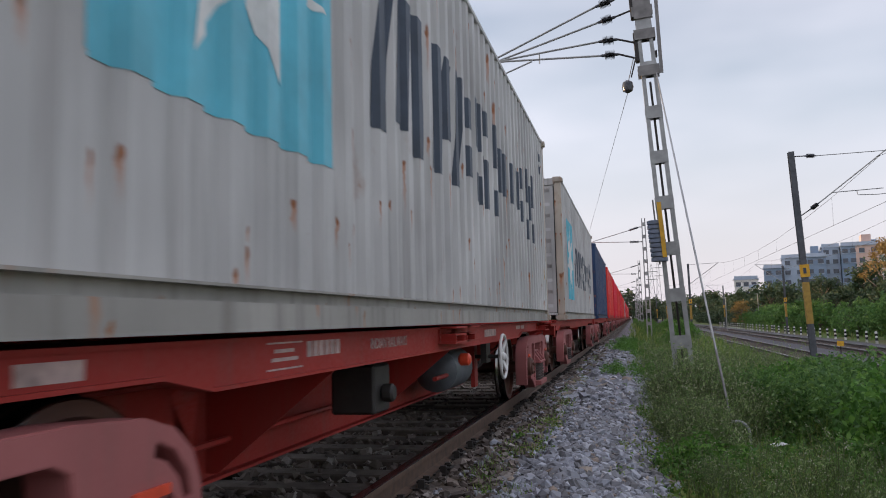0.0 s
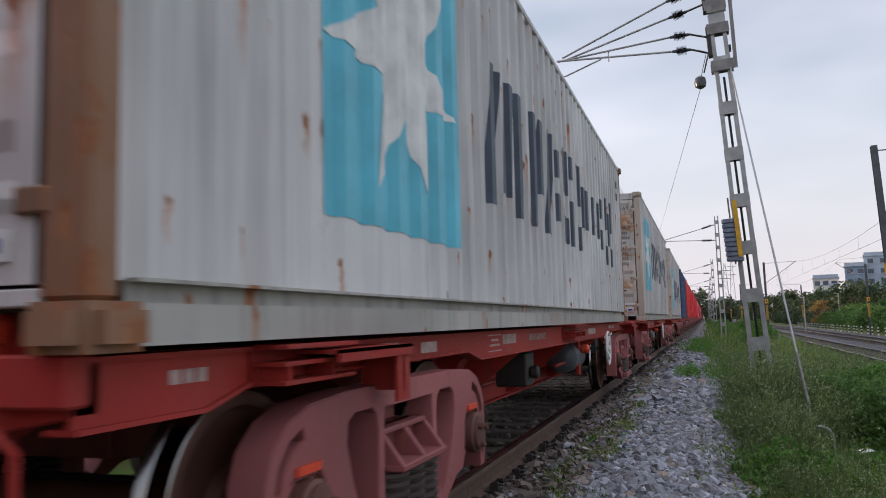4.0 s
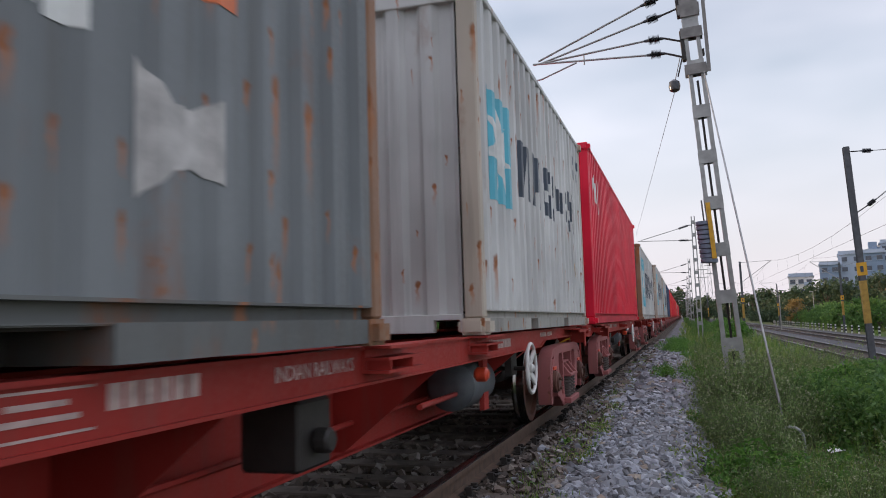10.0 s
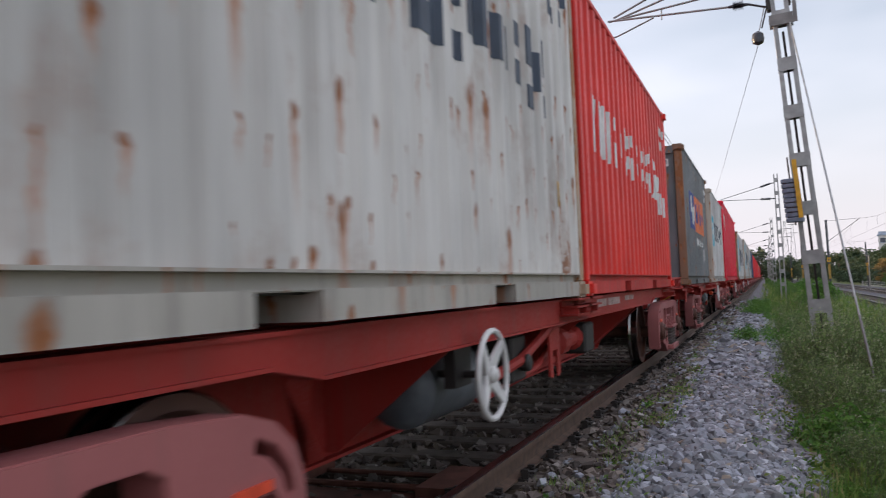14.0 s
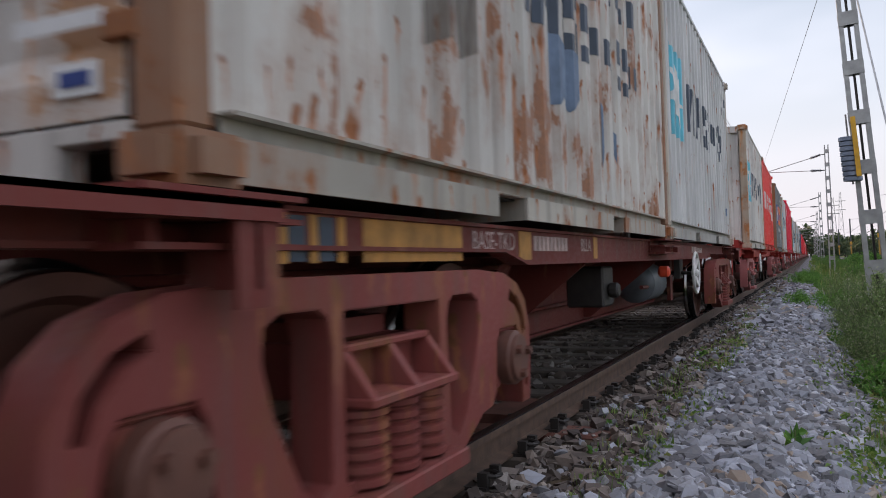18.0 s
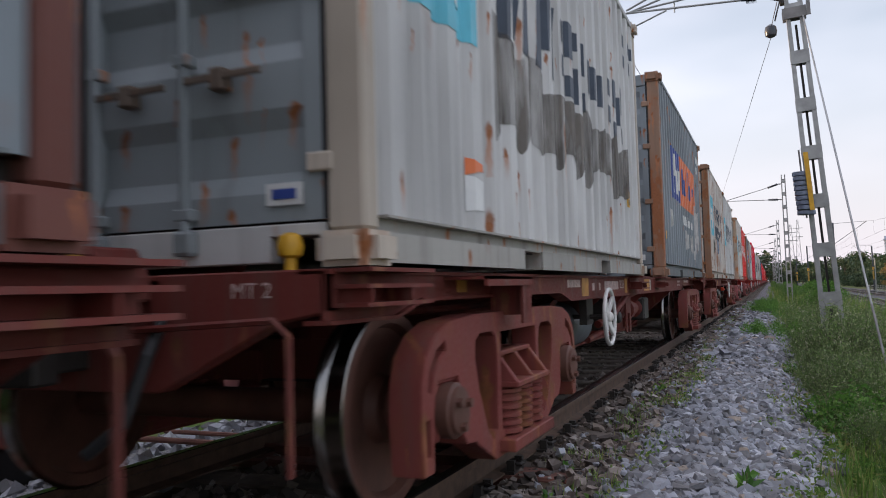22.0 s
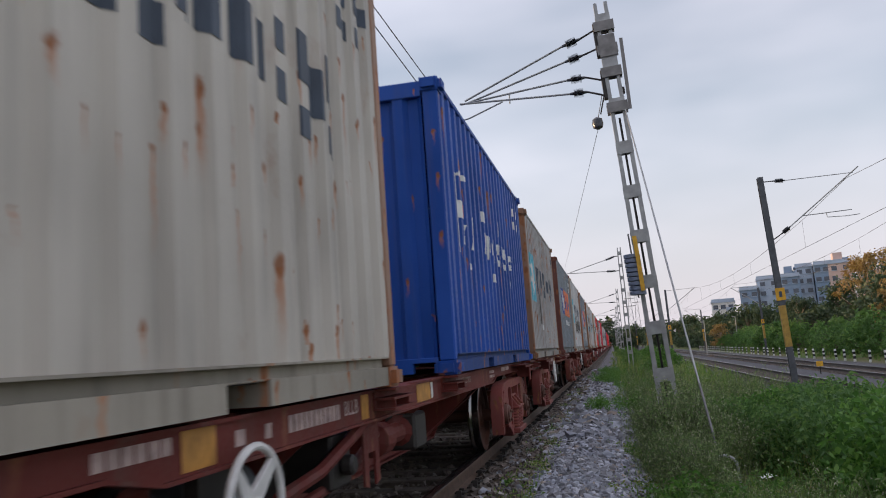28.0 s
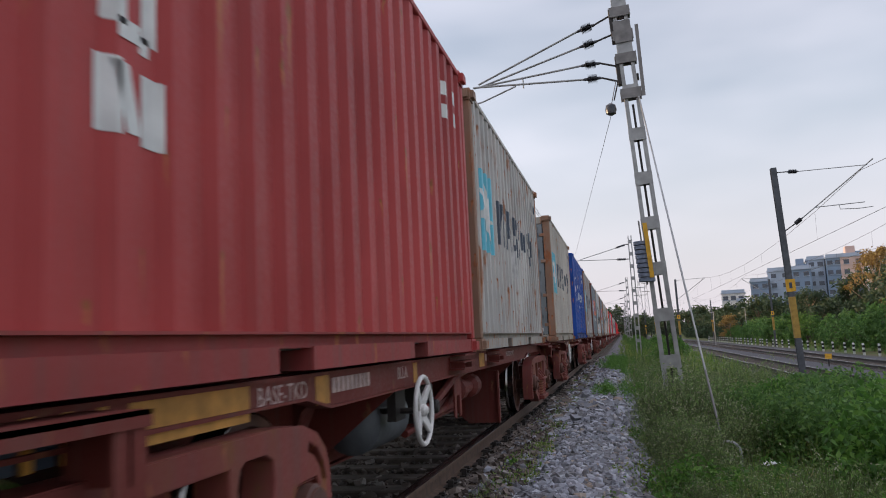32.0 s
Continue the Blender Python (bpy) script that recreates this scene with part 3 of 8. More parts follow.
                if sx > 0:
                    part("gasket", MB().box(-0.011, 0.011, yo - 0.003, yo + 0.03, 0.16, H - 0.17), M["rubber"], dr)
                for k, rx in enumerate((0.10, 0.51)):
                    bx = sx * rx
                    bar = part("locking_bar", MB().cyl((bx, yo - 0.035, 0.09), (bx, yo - 0.035, H - 0.10), 0.019, 8), bar_mat, dr)
                    if not simple:
                        for z in (0.20, 0.75, 1.35, 1.95, H - 0.30):
                            part("keeper", keeper_for(door_mat), None, dr, m=pose(bx, yo - 0.028, z))
                        for z in (0.10, H - 0.12):
                            part("cam_keeper", keeper_for(door_mat), None, dr, m=pose(bx, yo - 0.032, z) @ Matrix.Diagonal((1, 1.15, 2, 1)))
                    zc = 0.655 if k == 0 else 0.67
                    xa, xb = sorted((bx + sx * 0.02, bx + sx * 0.34))
                    hd = part("door_handle", MB().prism([(xa, zc - 0.014), (xb, zc - 0.006), (xb, zc + 0.020), (xa, zc + 0.014)], yo - 0.062, yo - 0.046, "xz"), handle_mat, dr, bevel=0.003)
                    part("handle_catch", MB().box(bx + sx * 0.16 - 0.028, bx + sx * 0.16 + 0.028, yo - 0.066, yo, zc - 0.045, zc + 0.035), handle_mat, hd, bevel=0.006)
                for z in (0.35, 0.95, 1.65, H - 0.40) if not simple else ():
                    part("hinge", MB().box(min(sx * 1.0, sx * 1.10), max(sx * 1.0, sx * 1.10), yo - 0.020, yo + 0.01, z - 0.032, z + 0.032), post_mat, dr, bevel=0.006)
    return th


# ---- wagons ----
def side_frame_mesh():
    side = [(0.68, 0.80), (0.98, 0.78), (1.13, 0.735), (1.23, 0.655), (1.275, 0.55), (1.285, 0.40), (1.262, 0.20), (1.165, 0.20), (1.158, 0.40), (1.135, 0.50), (1.10, 0.548),
            (0.90, 0.548), (0.868, 0.50), (0.85, 0.30), (0.80, 0.245), (0.70, 0.235), (0.42, 0.10)]
    out = [(-y, z) for y, z in side][::-1] + side
    tri = [(0.375, 0.62), (0.395, 0.685), (0.44, 0.71), (0.60, 0.71), (0.665, 0.68), (0.675, 0.60), (0.63, 0.46), (0.52, 0.26), (0.45, 0.205), (0.39, 0.24)]
    slot = [(1.03, 0.705), (1.12, 0.67), (1.19, 0.60), (1.215, 0.52), (1.18, 0.51), (1.15, 0.585), (1.09, 0.64), (1.02, 0.665)]
    low = [(1.195, 0.41), (1.238, 0.41), (1.232, 0.27), (1.195, 0.27)]
    holes = [tri, [(-0.31, 0.22), (0.31, 0.22), (0.31, 0.70), (-0.31, 0.70)], slot, low]
    holes += [[(-y, z) for y, z in h][::-1] for h in (tri, slot, low)]
    return plate_with_holes("side_frame", out, holes, 1.03, 1.17, M["bogie_red"], 0.016)


def spring_mesh(n=14):
    mb = MB()
    for y, r in ((-0.195, 0.094), (0.0, 0.094), (0.195, 0.094)):
        prof = []
        z = 0.0
        for i in range(6):
            prof += [(z, r * 0.80), (z + 0.008, r), (z + 0.026, r), (z + 0.034, r * 0.80)]
            z += 0.0395
        mb.lathe((1.135, y, 0.19), (0, 0, 1), prof, n)
    return mb.mesh("spring_nest", M["spring"], 0, True)


def wheelset_mesh(n=40):
    mb = MB()
    mb.cyl((-1.13, 0, 0), (1.13, 0, 0), 0.075, 12)
    for s in (1, -1):
        prof = [(0.80, 0.10), (0.80, 0.36), (0.775, 0.37), (0.775, 0.425), (0.80, 0.445), (0.822, 0.428), (0.826, 0.42), (0.90, 0.418), (0.905, 0.41), (0.905, 0.36), (0.87, 0.34), (0.85, 0.15), (0.90, 0.13), (0.90, 0.08)]
        mb.lathe((0, 0, 0), (s, 0, 0), prof, n)
    mb.cyl((1.13, 0, 0), (1.22, 0, 0), 0.10, 16).cyl((-1.13, 0, 0), (-1.22, 0, 0), 0.10, 16)
    me = mb.mesh("wheelset", [M["wheel_face"], M["tread"]], 0, True)
    for p in me.polygons:
        c = p.center
        r = math.hypot(c.y, c.z)
        if r > 0.405 and abs(c.x) > 0.77:
            p.material_index = 1
    return me


SIDE_FRAME, SPRINGS, WHEELSET = side_frame_mesh(), spring_mesh(), wheelset_mesh()
FAR_SPRINGS, FAR_WHEELSET = spring_mesh(5), wheelset_mesh(16)


def axle_cap_mesh():
    mb = MB()
    mb.lathe((1.15, 0, 0), (1, 0, 0), [(0, 0.115), (0.05, 0.115), (0.06, 0.10), (0.075, 0.095), (0.08, 0.04)], 18)
    for k in range(3):
        a = 2 * math.pi * k / 3 + 0.4
        mb.cyl((1.21, 0.065 * math.cos(a), 0.065 * math.sin(a)), (1.25, 0.065 * math.cos(a), 0.065 * math.sin(a)), 0.02, 6)
    return mb.mesh("axle_cap", M["wheel_face"], 0, True)


def adapter_mesh():
    return MB().prism([(-0.115, 0.42), (-0.095, 0.30), (-0.06, 0.30), (-0.04, 0.42), (0.04, 0.42), (0.06, 0.30), (0.095, 0.30), (0.115, 0.42), (0.10, 0.53), (-0.10, 0.53)], 1.02, 1.15).box(1.03, 1.16, -0.12, 0.12, 0.530, 0.546).mesh("axle_adapter", M["bogie_red"], 0.01)


def bolster_end_mesh():
    mb = MB().box(0.3, 1.09, -0.25, 0.25, 0.43, 0.60)
    mb.box(1.05, 1.25, -0.29, 0.29, 0.425, 0.455).box(1.05, 1.15, -0.27, 0.27, 0.575, 0.60)
    for y in (-0.265, 0.0, 0.265):
        mb.prism([(1.08, 0.45), (1.245, 0.45), (1.145, 0.585), (1.08, 0.585)], y - 0.018, y + 0.018, "xz")
    mb.box(1.02, 1.25, -0.36, 0.36, 0.125, 0.185)
    return mb.mesh("bolster_end", M["bogie_red"], 0.006)


AXLE_CAP, ADAPTER, BOLSTER_END = axle_cap_mesh(), adapter_mesh(), bolster_end_mesh()


def browned(me):
    """The same casting in older, browner paint."""
    me = me.copy()
    me.materials.clear()
    me.materials.append(M["bogie_brown"])
    return me


RED_SPRINGS = browned(SPRINGS)
CASTINGS = {False: (SIDE_FRAME, ADAPTER, BOLSTER_END, M["bogie_red"]), True: (browned(SIDE_FRAME), browned(ADAPTER), browned(BOLSTER_END), M["bogie_brown"])}
MIRROR = Matrix.Rotation(math.pi, 4, "Z")


def hand_wheel_meshes():
    """Rim, spoke and hub of a brake wheel, its axis along x."""
    n, q, R, r = 32, 8, 0.22, 0.016
    v = [((r * math.sin(2 * math.pi * j / q)), (R + r * math.cos(2 * math.pi * j / q)) * math.cos(2 * math.pi * i / n), (R + r * math.cos(2 * math.pi * j / q)) * math.sin(2 * math.pi * i / n)) for i in range(n) for j in range(q)]
    f = [(i * q + j, i * q + (j + 1) % q, (i + 1) % n * q + (j + 1) % q, (i + 1) % n * q + j) for i in range(n) for j in range(q)]
    rim = MB().add(v, f).mesh("rim", M["white_metal"], 0, True)
    spoke = MB().add([(0.012 * e - 0.025 * g, w * e2, R * k) for k, w, g in ((0.12, 0.045, 1), (0.98, 0.022, 0)) for e in (-1, 1) for e2 in (-1, 1)],
                     [(0, 1, 3, 2), (4, 6, 7, 5), (0, 4, 5, 1), (2, 3, 7, 6), (0, 2, 6, 4), (1, 5, 7, 3)]).mesh("spoke", M["white_metal"], 0.004)
    hub = MB().lathe((-0.05, 0, 0), (1, 0, 0), [(0, 0.036), (0.01, 0.042), (0.06, 0.042), (0.08, 0.02)], 14).mesh("hub", M["white_metal"], 0, True)
    return rim, spoke, hub


RIM, SPOKE, HUB = hand_wheel_meshes()


def wagon(label, half, bc, body, lock_y, side_marks, hw_y=2.6, far=False, shift=0.0):
    """A flat container wagon; its middle at the origin, rail tops at z = 0. bc: distance of bogie centres."""
    th = tagged(new("container_flat_wagon"), label, "railway wagon", "wagons of the train")
    yb = bc / 2
    side_frame, adapter, bolster_end, bogie_mat = CASTINGS[body == M["wagon_brown"]]
    for s in (1, -1):
        # sole bar: shallow over the bogies, deeper between them
        prof = [(-half, 0.985), (half, 0.985), (half, 0.825), (half - 0.5, 0.825), (half - 0.75, 0.885), (yb - 1.15, 0.885), (yb - 1.45, 0.825),
                (-yb + 1.45, 0.825), (-yb + 1.15, 0.885), (-half + 0.75, 0.885), (-half + 0.5, 0.825), (-half, 0.825)]
        mb = MB().prism(prof, s * 1.085, s * 1.10)
        fl = [(half, 0.825), (half - 0.5, 0.825), (half - 0.75, 0.885), (yb - 1.15, 0.885), (yb - 1.45, 0.825), (-yb + 1.45, 0.825), (-yb + 1.15, 0.885), (-half + 0.75, 0.885), (-half + 0.5, 0.825), (-half, 0.825)]
        for (a, za), (b, zb_) in zip(fl, fl[1:]):
            mb.prism([(a, za), (b, zb_), (b, zb_ - 0.014), (a, za - 0.014)], s * 1.02, s * 1.118)
        mb.box(min(s * 1.0, s * 1.118), max(s * 1.0, s * 1.118), -half, half, 0.975, 0.990)
        part("sole_bar", mb, body, th)
        for y in lock_y:
            prof = [(1.10, 0.994), (1.245, 0.994), (1.245, 0.980), (1.115, 0.980), (1.115, 0.940), (1.235, 0.940), (1.235, 0.926), (1.115, 0.926), (1.115, 0.880), (1.235, 0.880), (1.235, 0.866), (1.10, 0.866)]
            br = part("container_lock_bracket", MB().prism([(s * px, pz) for px, pz in prof], y - 0.26, y + 0.26, "xz"), body, th)
            if not far:
                for dy in (-0.23, 0.08):
                    part("rib", MB().box(min(s * 1.115, s * 1.232), max(s * 1.115, s * 1.232), y + dy, y + dy + 0.014, 0.880, 0.926), body, br)
    # fish-bellied centre sill
    b0 = yb - 1.75
    prof = [(-half, 0.97), (half, 0.97), (half, 0.76), (b0 + 1.10, 0.76), (b0 - 0.05, 0.28), (-b0 + 0.05, 0.28), (-b0 - 1.10, 0.76), (-half, 0.76)]
    cs = MB()
    for s in (1, -1):
        cs.prism(prof, s * 0.38, s * 0.395)
    lo = prof[3:7]
    for (a, za), (b, zb_) in zip(lo, lo[1:]):
        cs.prism([(a, za), (b, zb_), (b, zb_ - 0.016), (a, za - 0.016)], -0.45, 0.45)
    cs.box(-0.44, 0.44, -half, half, 0.955, 0.972)
    part("centre_sill", cs, body, th)
    if not far:
        for i in range(9):
            y = -half + 0.8 + i * (2 * half - 1.6) / 8
            part("cross_bearer", MB().box(-1.085, 1.085, y - 0.06, y + 0.06, 0.86, 0.972), body, th)
        for y in (-b0 + 0.9, 0.0, b0 - 0.9):
            for s in (1, -1):
                part("bracket_plate", MB().prism([(s * 0.396, 0.86), (s * 1.08, 0.86), (s * 1.08, 0.80), (s * 0.46, 0.30), (s * 0.396, 0.30)], y - 0.007, y + 0.007, "xz"), body, th)
        for s in (1, -1):
            for e in (1, -1):
                y0 = e * (b0 - 0.35)
                part("strut", MB().add([(s * 0.98, y0 + e * 0.55, 0.80), (s * 0.98, y0 + e * 0.70, 0.80), (s * 0.44, y0 - e * 0.25, 0.32), (s * 0.44, y0 - e * 0.40, 0.32),
                                         (s * 1.0, y0 + e * 0.55, 0.82), (s * 1.0, y0 + e * 0.70, 0.82), (s * 0.47, y0 - e * 0.25, 0.30), (s * 0.47, y0 - e * 0.40, 0.30)],
                                        [(0, 1, 3, 2), (4, 6, 7, 5), (0, 2, 6, 4), (1, 5, 7, 3), (0, 4, 5, 1), (2, 3, 7, 6)]), body, th)
    for e in (1, -1):
        yo = e * half
        hs = MB().prism([(-1.10, 0.992), (1.10, 0.992), (1.10, 0.85), (0.92, 0.82), (0.42, 0.58), (-0.42, 0.58), (-0.92, 0.82), (-1.10, 0.85)], yo, yo - e * 0.09, "xz")
        part("headstock", hs, body, th, bevel=0.006)
        cp = MB().box(-0.12, 0.12, min(yo, yo + e * 0.26), max(yo, yo + e * 0.26), 0.66, 0.88)
        cp.prism([(-0.17, yo + e * 0.18), (0.17, yo + e * 0.18), (0.19, yo + e * 0.30), (-0.02, yo + e * 0.32), (-0.17, yo + e * 0.26)], 0.63, 0.91, "xy")
        part("coupler", cp, M["dark_steel"], th, bevel=0.01)
        if not far:
            part("brake_hose", MB().tube([(0.45, yo, 0.84), (0.47, yo + e * 0.10, 0.72), (0.42, yo + e * 0.16, 0.50), (0.3, yo + e * 0.20, 0.40)], 0.022, 8), M["rubber"], th)
            for s in (1, -1):
                part("end_step", MB().box(min(s * 1.10, s * 1.30), max(s * 1.10, s * 1.30), yo - e * 1.35 - 0.35, yo - e * 1.35 + 0.35, 0.955, 0.968)
                     .box(min(s * 1.285, s * 1.30), max(s * 1.285, s * 1.30), yo - e * 1.35 - 0.35, yo - e * 1.35 + 0.35, 0.925, 0.968)
                     .box(min(s * 1.10, s * 1.29), max(s * 1.10, s * 1.29), yo - e * 1.35 + 0.26, yo - e * 1.35 + 0.275, 0.78, 0.96)
                     .box(min(s * 1.275, s * 1.29), max(s * 1.275, s * 1.29), yo - e * 1.35 + 0.2, yo - e * 1.35 + 0.34, 0.74, 0.96), body, th)
                part("release_lever", MB().tube([(s * 0.30, yo + e * 0.07, 0.80), (s * 0.95, yo + e * 0.07, 0.83), (s * 1.0, yo + e * 0.06, 0.78), (s * 1.0, yo + e * 0.06, 0.34)], 0.013, 6), body, th)
                if body != M["wagon_brown"]:
                    part("deck_stop", MB().prism([(yo - e * 0.05, 0.99), (yo - e * 0.35, 0.99), (yo - e * 0.30, 1.10), (yo - e * 0.10, 1.12)], s * 0.62, s * 0.95), body, th, bevel=0.01)
            bare = "bare end" in label
            if bare or ("worn stencils" in label and e > 0):
                ln = 1.3 if e < 0 else 2.15
                for s in (1, -1):
                    g = part("end_guard", MB().prism([(yo - e * 0.02, 0.992), (yo - e * ln, 0.992), (yo - e * ln, 1.085), (yo - e * 0.02, 1.135)], s * 0.975, s * 0.99), body, th)
                    part("flange", MB().prism([(yo - e * 0.02, 1.135), (yo - e * ln, 1.085), (yo - e * ln, 1.097), (yo - e * 0.02, 1.147)], s * 0.97, s * 1.125), body, g)
                    for q in range(5 if e < 0 else 8):
                        w = 0.03 + 0.26 * q
                        part("rib", MB().prism([(yo - e * w, 0.992), (yo - e * (w + 0.03), 0.992), (yo - e * (w + 0.03), 1.133 - 0.0235 * w), (yo - e * w, 1.134 - 0.0235 * w)], s * 0.992, s * 1.112), body, g)
                if e > 0:
                    part("grab_loop", MB().tube([(1.10, yo - 0.57, 0.985), (1.135, yo - 0.56, 1.045), (1.135, yo - 0.52, 1.07), (1.135, yo - 0.46, 1.078), (1.135, yo - 0.40, 1.062), (1.10, yo - 0.36, 1.00)], 0.014, 8), body, th, smooth=True)
            if bare and e < 0:
                part("end_plate", MB().prism([(-1.12, 0.89), (1.12, 0.89), (1.12, 1.13), (0.40, 1.245), (-0.40, 1.245), (-1.12, 1.13)], yo - 0.025, yo - 0.005, "xz"), body, th, bevel=0.004)
                pan = part("marker_panel", MB().prism([(-0.10, 0.91), (0.36, 0.905), (0.52, 0.93), (0.535, 1.218), (0.40, 1.240), (-0.10, 1.240)], yo - 0.030, yo - 0.0255, "xz"), M["yellow"], th, "yellow painted panel with a black letter")
                part("lettering", text_mesh("R", 0.16, M["ink"]), None, pan, "black letter R", m=pose(0.425, yo - 0.032, 1.10, 90))
                part("wedge", MB().prism([(0.595, 1.10), (0.60, 1.29), (0.86, 1.305), (0.92, 1.24), (0.95, 1.10)], yo + 0.10, yo + 0.13, "xz"), body, th, bevel=0.004)
                part("bracket", MB().box(0.84, 0.95, yo - 0.06, yo - 0.025, 0.925, 0.985), body, th, bevel=0.008)
                part("bracket", MB().box(0.52, 0.58, yo - 0.05, yo - 0.025, 0.965, 1.02), body, th, bevel=0.008)
                continue
            part("end_roller", MB().cyl((-0.55, yo - e * 0.30, 1.055), (0.55, yo - e * 0.30, 1.055), 0.06, 12), body, th)
            if body == M["wagon_brown"]:
                if e < 0:
                    part("lettering", text_mesh("MT 2", 0.075, M["faded_mark"]), None, th, "small white stencilled code", m=pose(0.82, yo - 0.003, 0.925, 90))
                part("lamp_knob", MB().lathe((0.955, yo - e * 0.03, 0.985), (0, 0, 1), [(0, 0.020), (0.045, 0.020), (0.055, 0.038), (0.085, 0.045), (0.12, 0.036), (0.13, 0.015)], 14), M["yellow"], th, "yellow end lamp bracket", smooth=True)
                part("striker", MB().prism([(-0.40, 0.90), (0.40, 0.90), (0.40, 0.985), (0.345, 1.09), (-0.345, 1.09), (-0.40, 0.985)], yo, yo + e * 0.22, "xz"), body, th, bevel=0.01)
                continue
            part("marker_panel", MB().prism([(0.66, 0.988), (0.87, 0.988), (0.87, 0.802), (0.66, 0.702)], yo + e * 0.0015, yo + e * 0.006, "xz"), M["yellow"], th, "yellow painted end panel")
            part("end_sleeve", MB().box(0.885, 1.13, min(yo - e * 0.03, yo + e * 0.05), max(yo - e * 0.03, yo + e * 0.05), 0.875, 1.0), body, th, bevel=0.008)
            part("lamp_knob", MB().lathe((0.80, yo - e * 0.05, 0.99), (0, 0, 1), [(0, 0.035), (0.03, 0.035), (0.035, 0.05), (0.09, 0.052), (0.12, 0.03)], 12), M["orange_red"], th, "orange-red end lamp bracket", smooth=True)
    # bogies
    for e in (1, -1):
        yc = e * yb + shift
        part("bolster", MB().box(-1.0, 1.0, yc - 0.22, yc + 0.22, 0.44, 0.66).cyl((0, yc, 0.66), (0, yc, 0.80), 0.2, 14), bogie_mat, th)
        if not far:
            for q in (-0.47, 0.47):
                part("brake_beam", MB().box(-0.75, 0.75, yc + q - 0.03, yc + q + 0.03, 0.34, 0.40), M["dark_steel"], th)
        for s in (1, -1):
            fr = part("side_frame", side_frame, None, th, m=Matrix.Translation((0, yc, 0)) @ (MIRROR if s < 0 else Matrix()))
            part("spring_nest", FAR_SPRINGS if far else RED_SPRINGS if body == M["wagon_brown"] else SPRINGS, None, fr)
            if not far:
                part("bolster_end", bolster_end, None, fr)
                for ya in (-1.0, 1.0):
                    part("axle_adapter", adapter, None, fr, m=pose(0, ya, 0))
                    part("axle_cap", AXLE_CAP, None, fr, m=pose(0, ya, WHEEL_R))
                    if body != M["wagon_brown"]:
                        part("wear_marker", MB().box(1.165, 1.182, ya - 0.085, ya + 0.085, 0.552, 0.582), M["orange_red"], fr, "bright orange-red retaining strip")
        for ya in (-1.0, 1.0):
            w = part("wheelset", FAR_WHEELSET if far else WHEELSET, None, th, m=pose(0, yc + ya, WHEEL_R))
            if not far:
                ROLLERS.append((w, yc + ya))
    if not far:
        hw = part("hand_wheel", RIM, None, th, "white-painted four-spoke brake wheel", m=pose(1.20, hw_y, 0.66))
        part("hub", HUB, None, hw)
        for k in range(4):
            part("spoke", SPOKE, None, hw, m=pose(0, 0, 0, 45 + 90 * k))
        part("brake_shaft", MB().cyl((1.16, hw_y, 0.66), (0.3, hw_y, 0.66), 0.02, 8).box(0.98, 1.04, hw_y - 0.12, hw_y + 0.12, 0.60, 0.86), M["dark_steel"], th)
        part("air_reservoir", MB().lathe((0.72, hw_y - 1.05 if hw_y > 0 else hw_y - 0.15, 0.58), (0, 1, 0), [(0, 0.06), (0.02, 0.15), (0.07, 0.20), (0.80, 0.20), (0.85, 0.15), (0.87, 0.06)], 22), plain("reservoir_paint", (0.10, 0.11, 0.12), 0.45), th, "dark grey air reservoir drum", smooth=True)
        part("brake_cylinder", MB().lathe((0.62, hw_y + 0.9, 0.60), (0, 1, 0), [(0, 0.11), (0.05, 0.15), (0.36, 0.15), (0.40, 0.05), (0.70, 0.03)], 16), M["dark_steel"], th, smooth=True)
        part("brake_pipe", MB().tube([(0.55, -half + 1.2, 0.80), (0.55, half - 1.2, 0.80)], 0.02, 8), body, th)
        if hw_y < 0:
            part("lever_strut", MB().tube([(0.95, hw_y + 0.75, 0.56), (1.0, hw_y + 1.15, 0.62), (1.05, hw_y + 1.75, 0.80), (1.05, hw_y + 2.9, 0.86)], 0.035, 8), body, th)
            part("lower_strut", MB().tube([(0.85, hw_y + 0.75, 0.42), (0.95, hw_y + 1.7, 0.52), (0.98, hw_y + 2.2, 0.70)], 0.03, 8), body, th)
            part("lever_guide", MB().prism([(hw_y + 1.78, 0.84), (hw_y + 2.08, 0.84), (hw_y + 2.08, 0.44), (hw_y + 2.0, 0.42), (hw_y + 2.0, 0.62), (hw_y + 1.86, 0.62), (hw_y + 1.86, 0.42), (hw_y + 1.78, 0.44)], 1.02, 1.035), body, th)
            part("slack_adjuster", MB().lathe((0.92, hw_y + 2.3, 0.64), (0, 1, 0), [(0, 0.05), (0.03, 0.11), (0.22, 0.11), (0.25, 0.07), (0.62, 0.07), (0.66, 0.12), (0.86, 0.12), (0.9, 0.05)], 12), body, th)
            if label.startswith("worn"):
                hp = part("hanging_plate", MB().prism([(0.66, 0.80), (1.16, 0.76), (1.16, 0.20), (0.80, 0.20), (0.66, 0.34)], 1.06, 1.075, "xz"), body, th)
                part("flange", MB().box(1.145, 1.165, 1.0, 1.06, 0.20, 0.76), body, hp)
            else:
                part("brake_box", MB().box(0.82, 1.05, hw_y + 2.95, hw_y + 3.3, 0.50, 0.76), M["dark_steel"], th, bevel=0.02)
        part("control_valve", MB().box(0.70, 0.98, -1.62, -1.30, 0.48, 0.78).cyl((0.98, -1.46, 0.60), (1.06, -1.46, 0.60), 0.06, 10), M["dark_steel"], th, bevel=0.015)
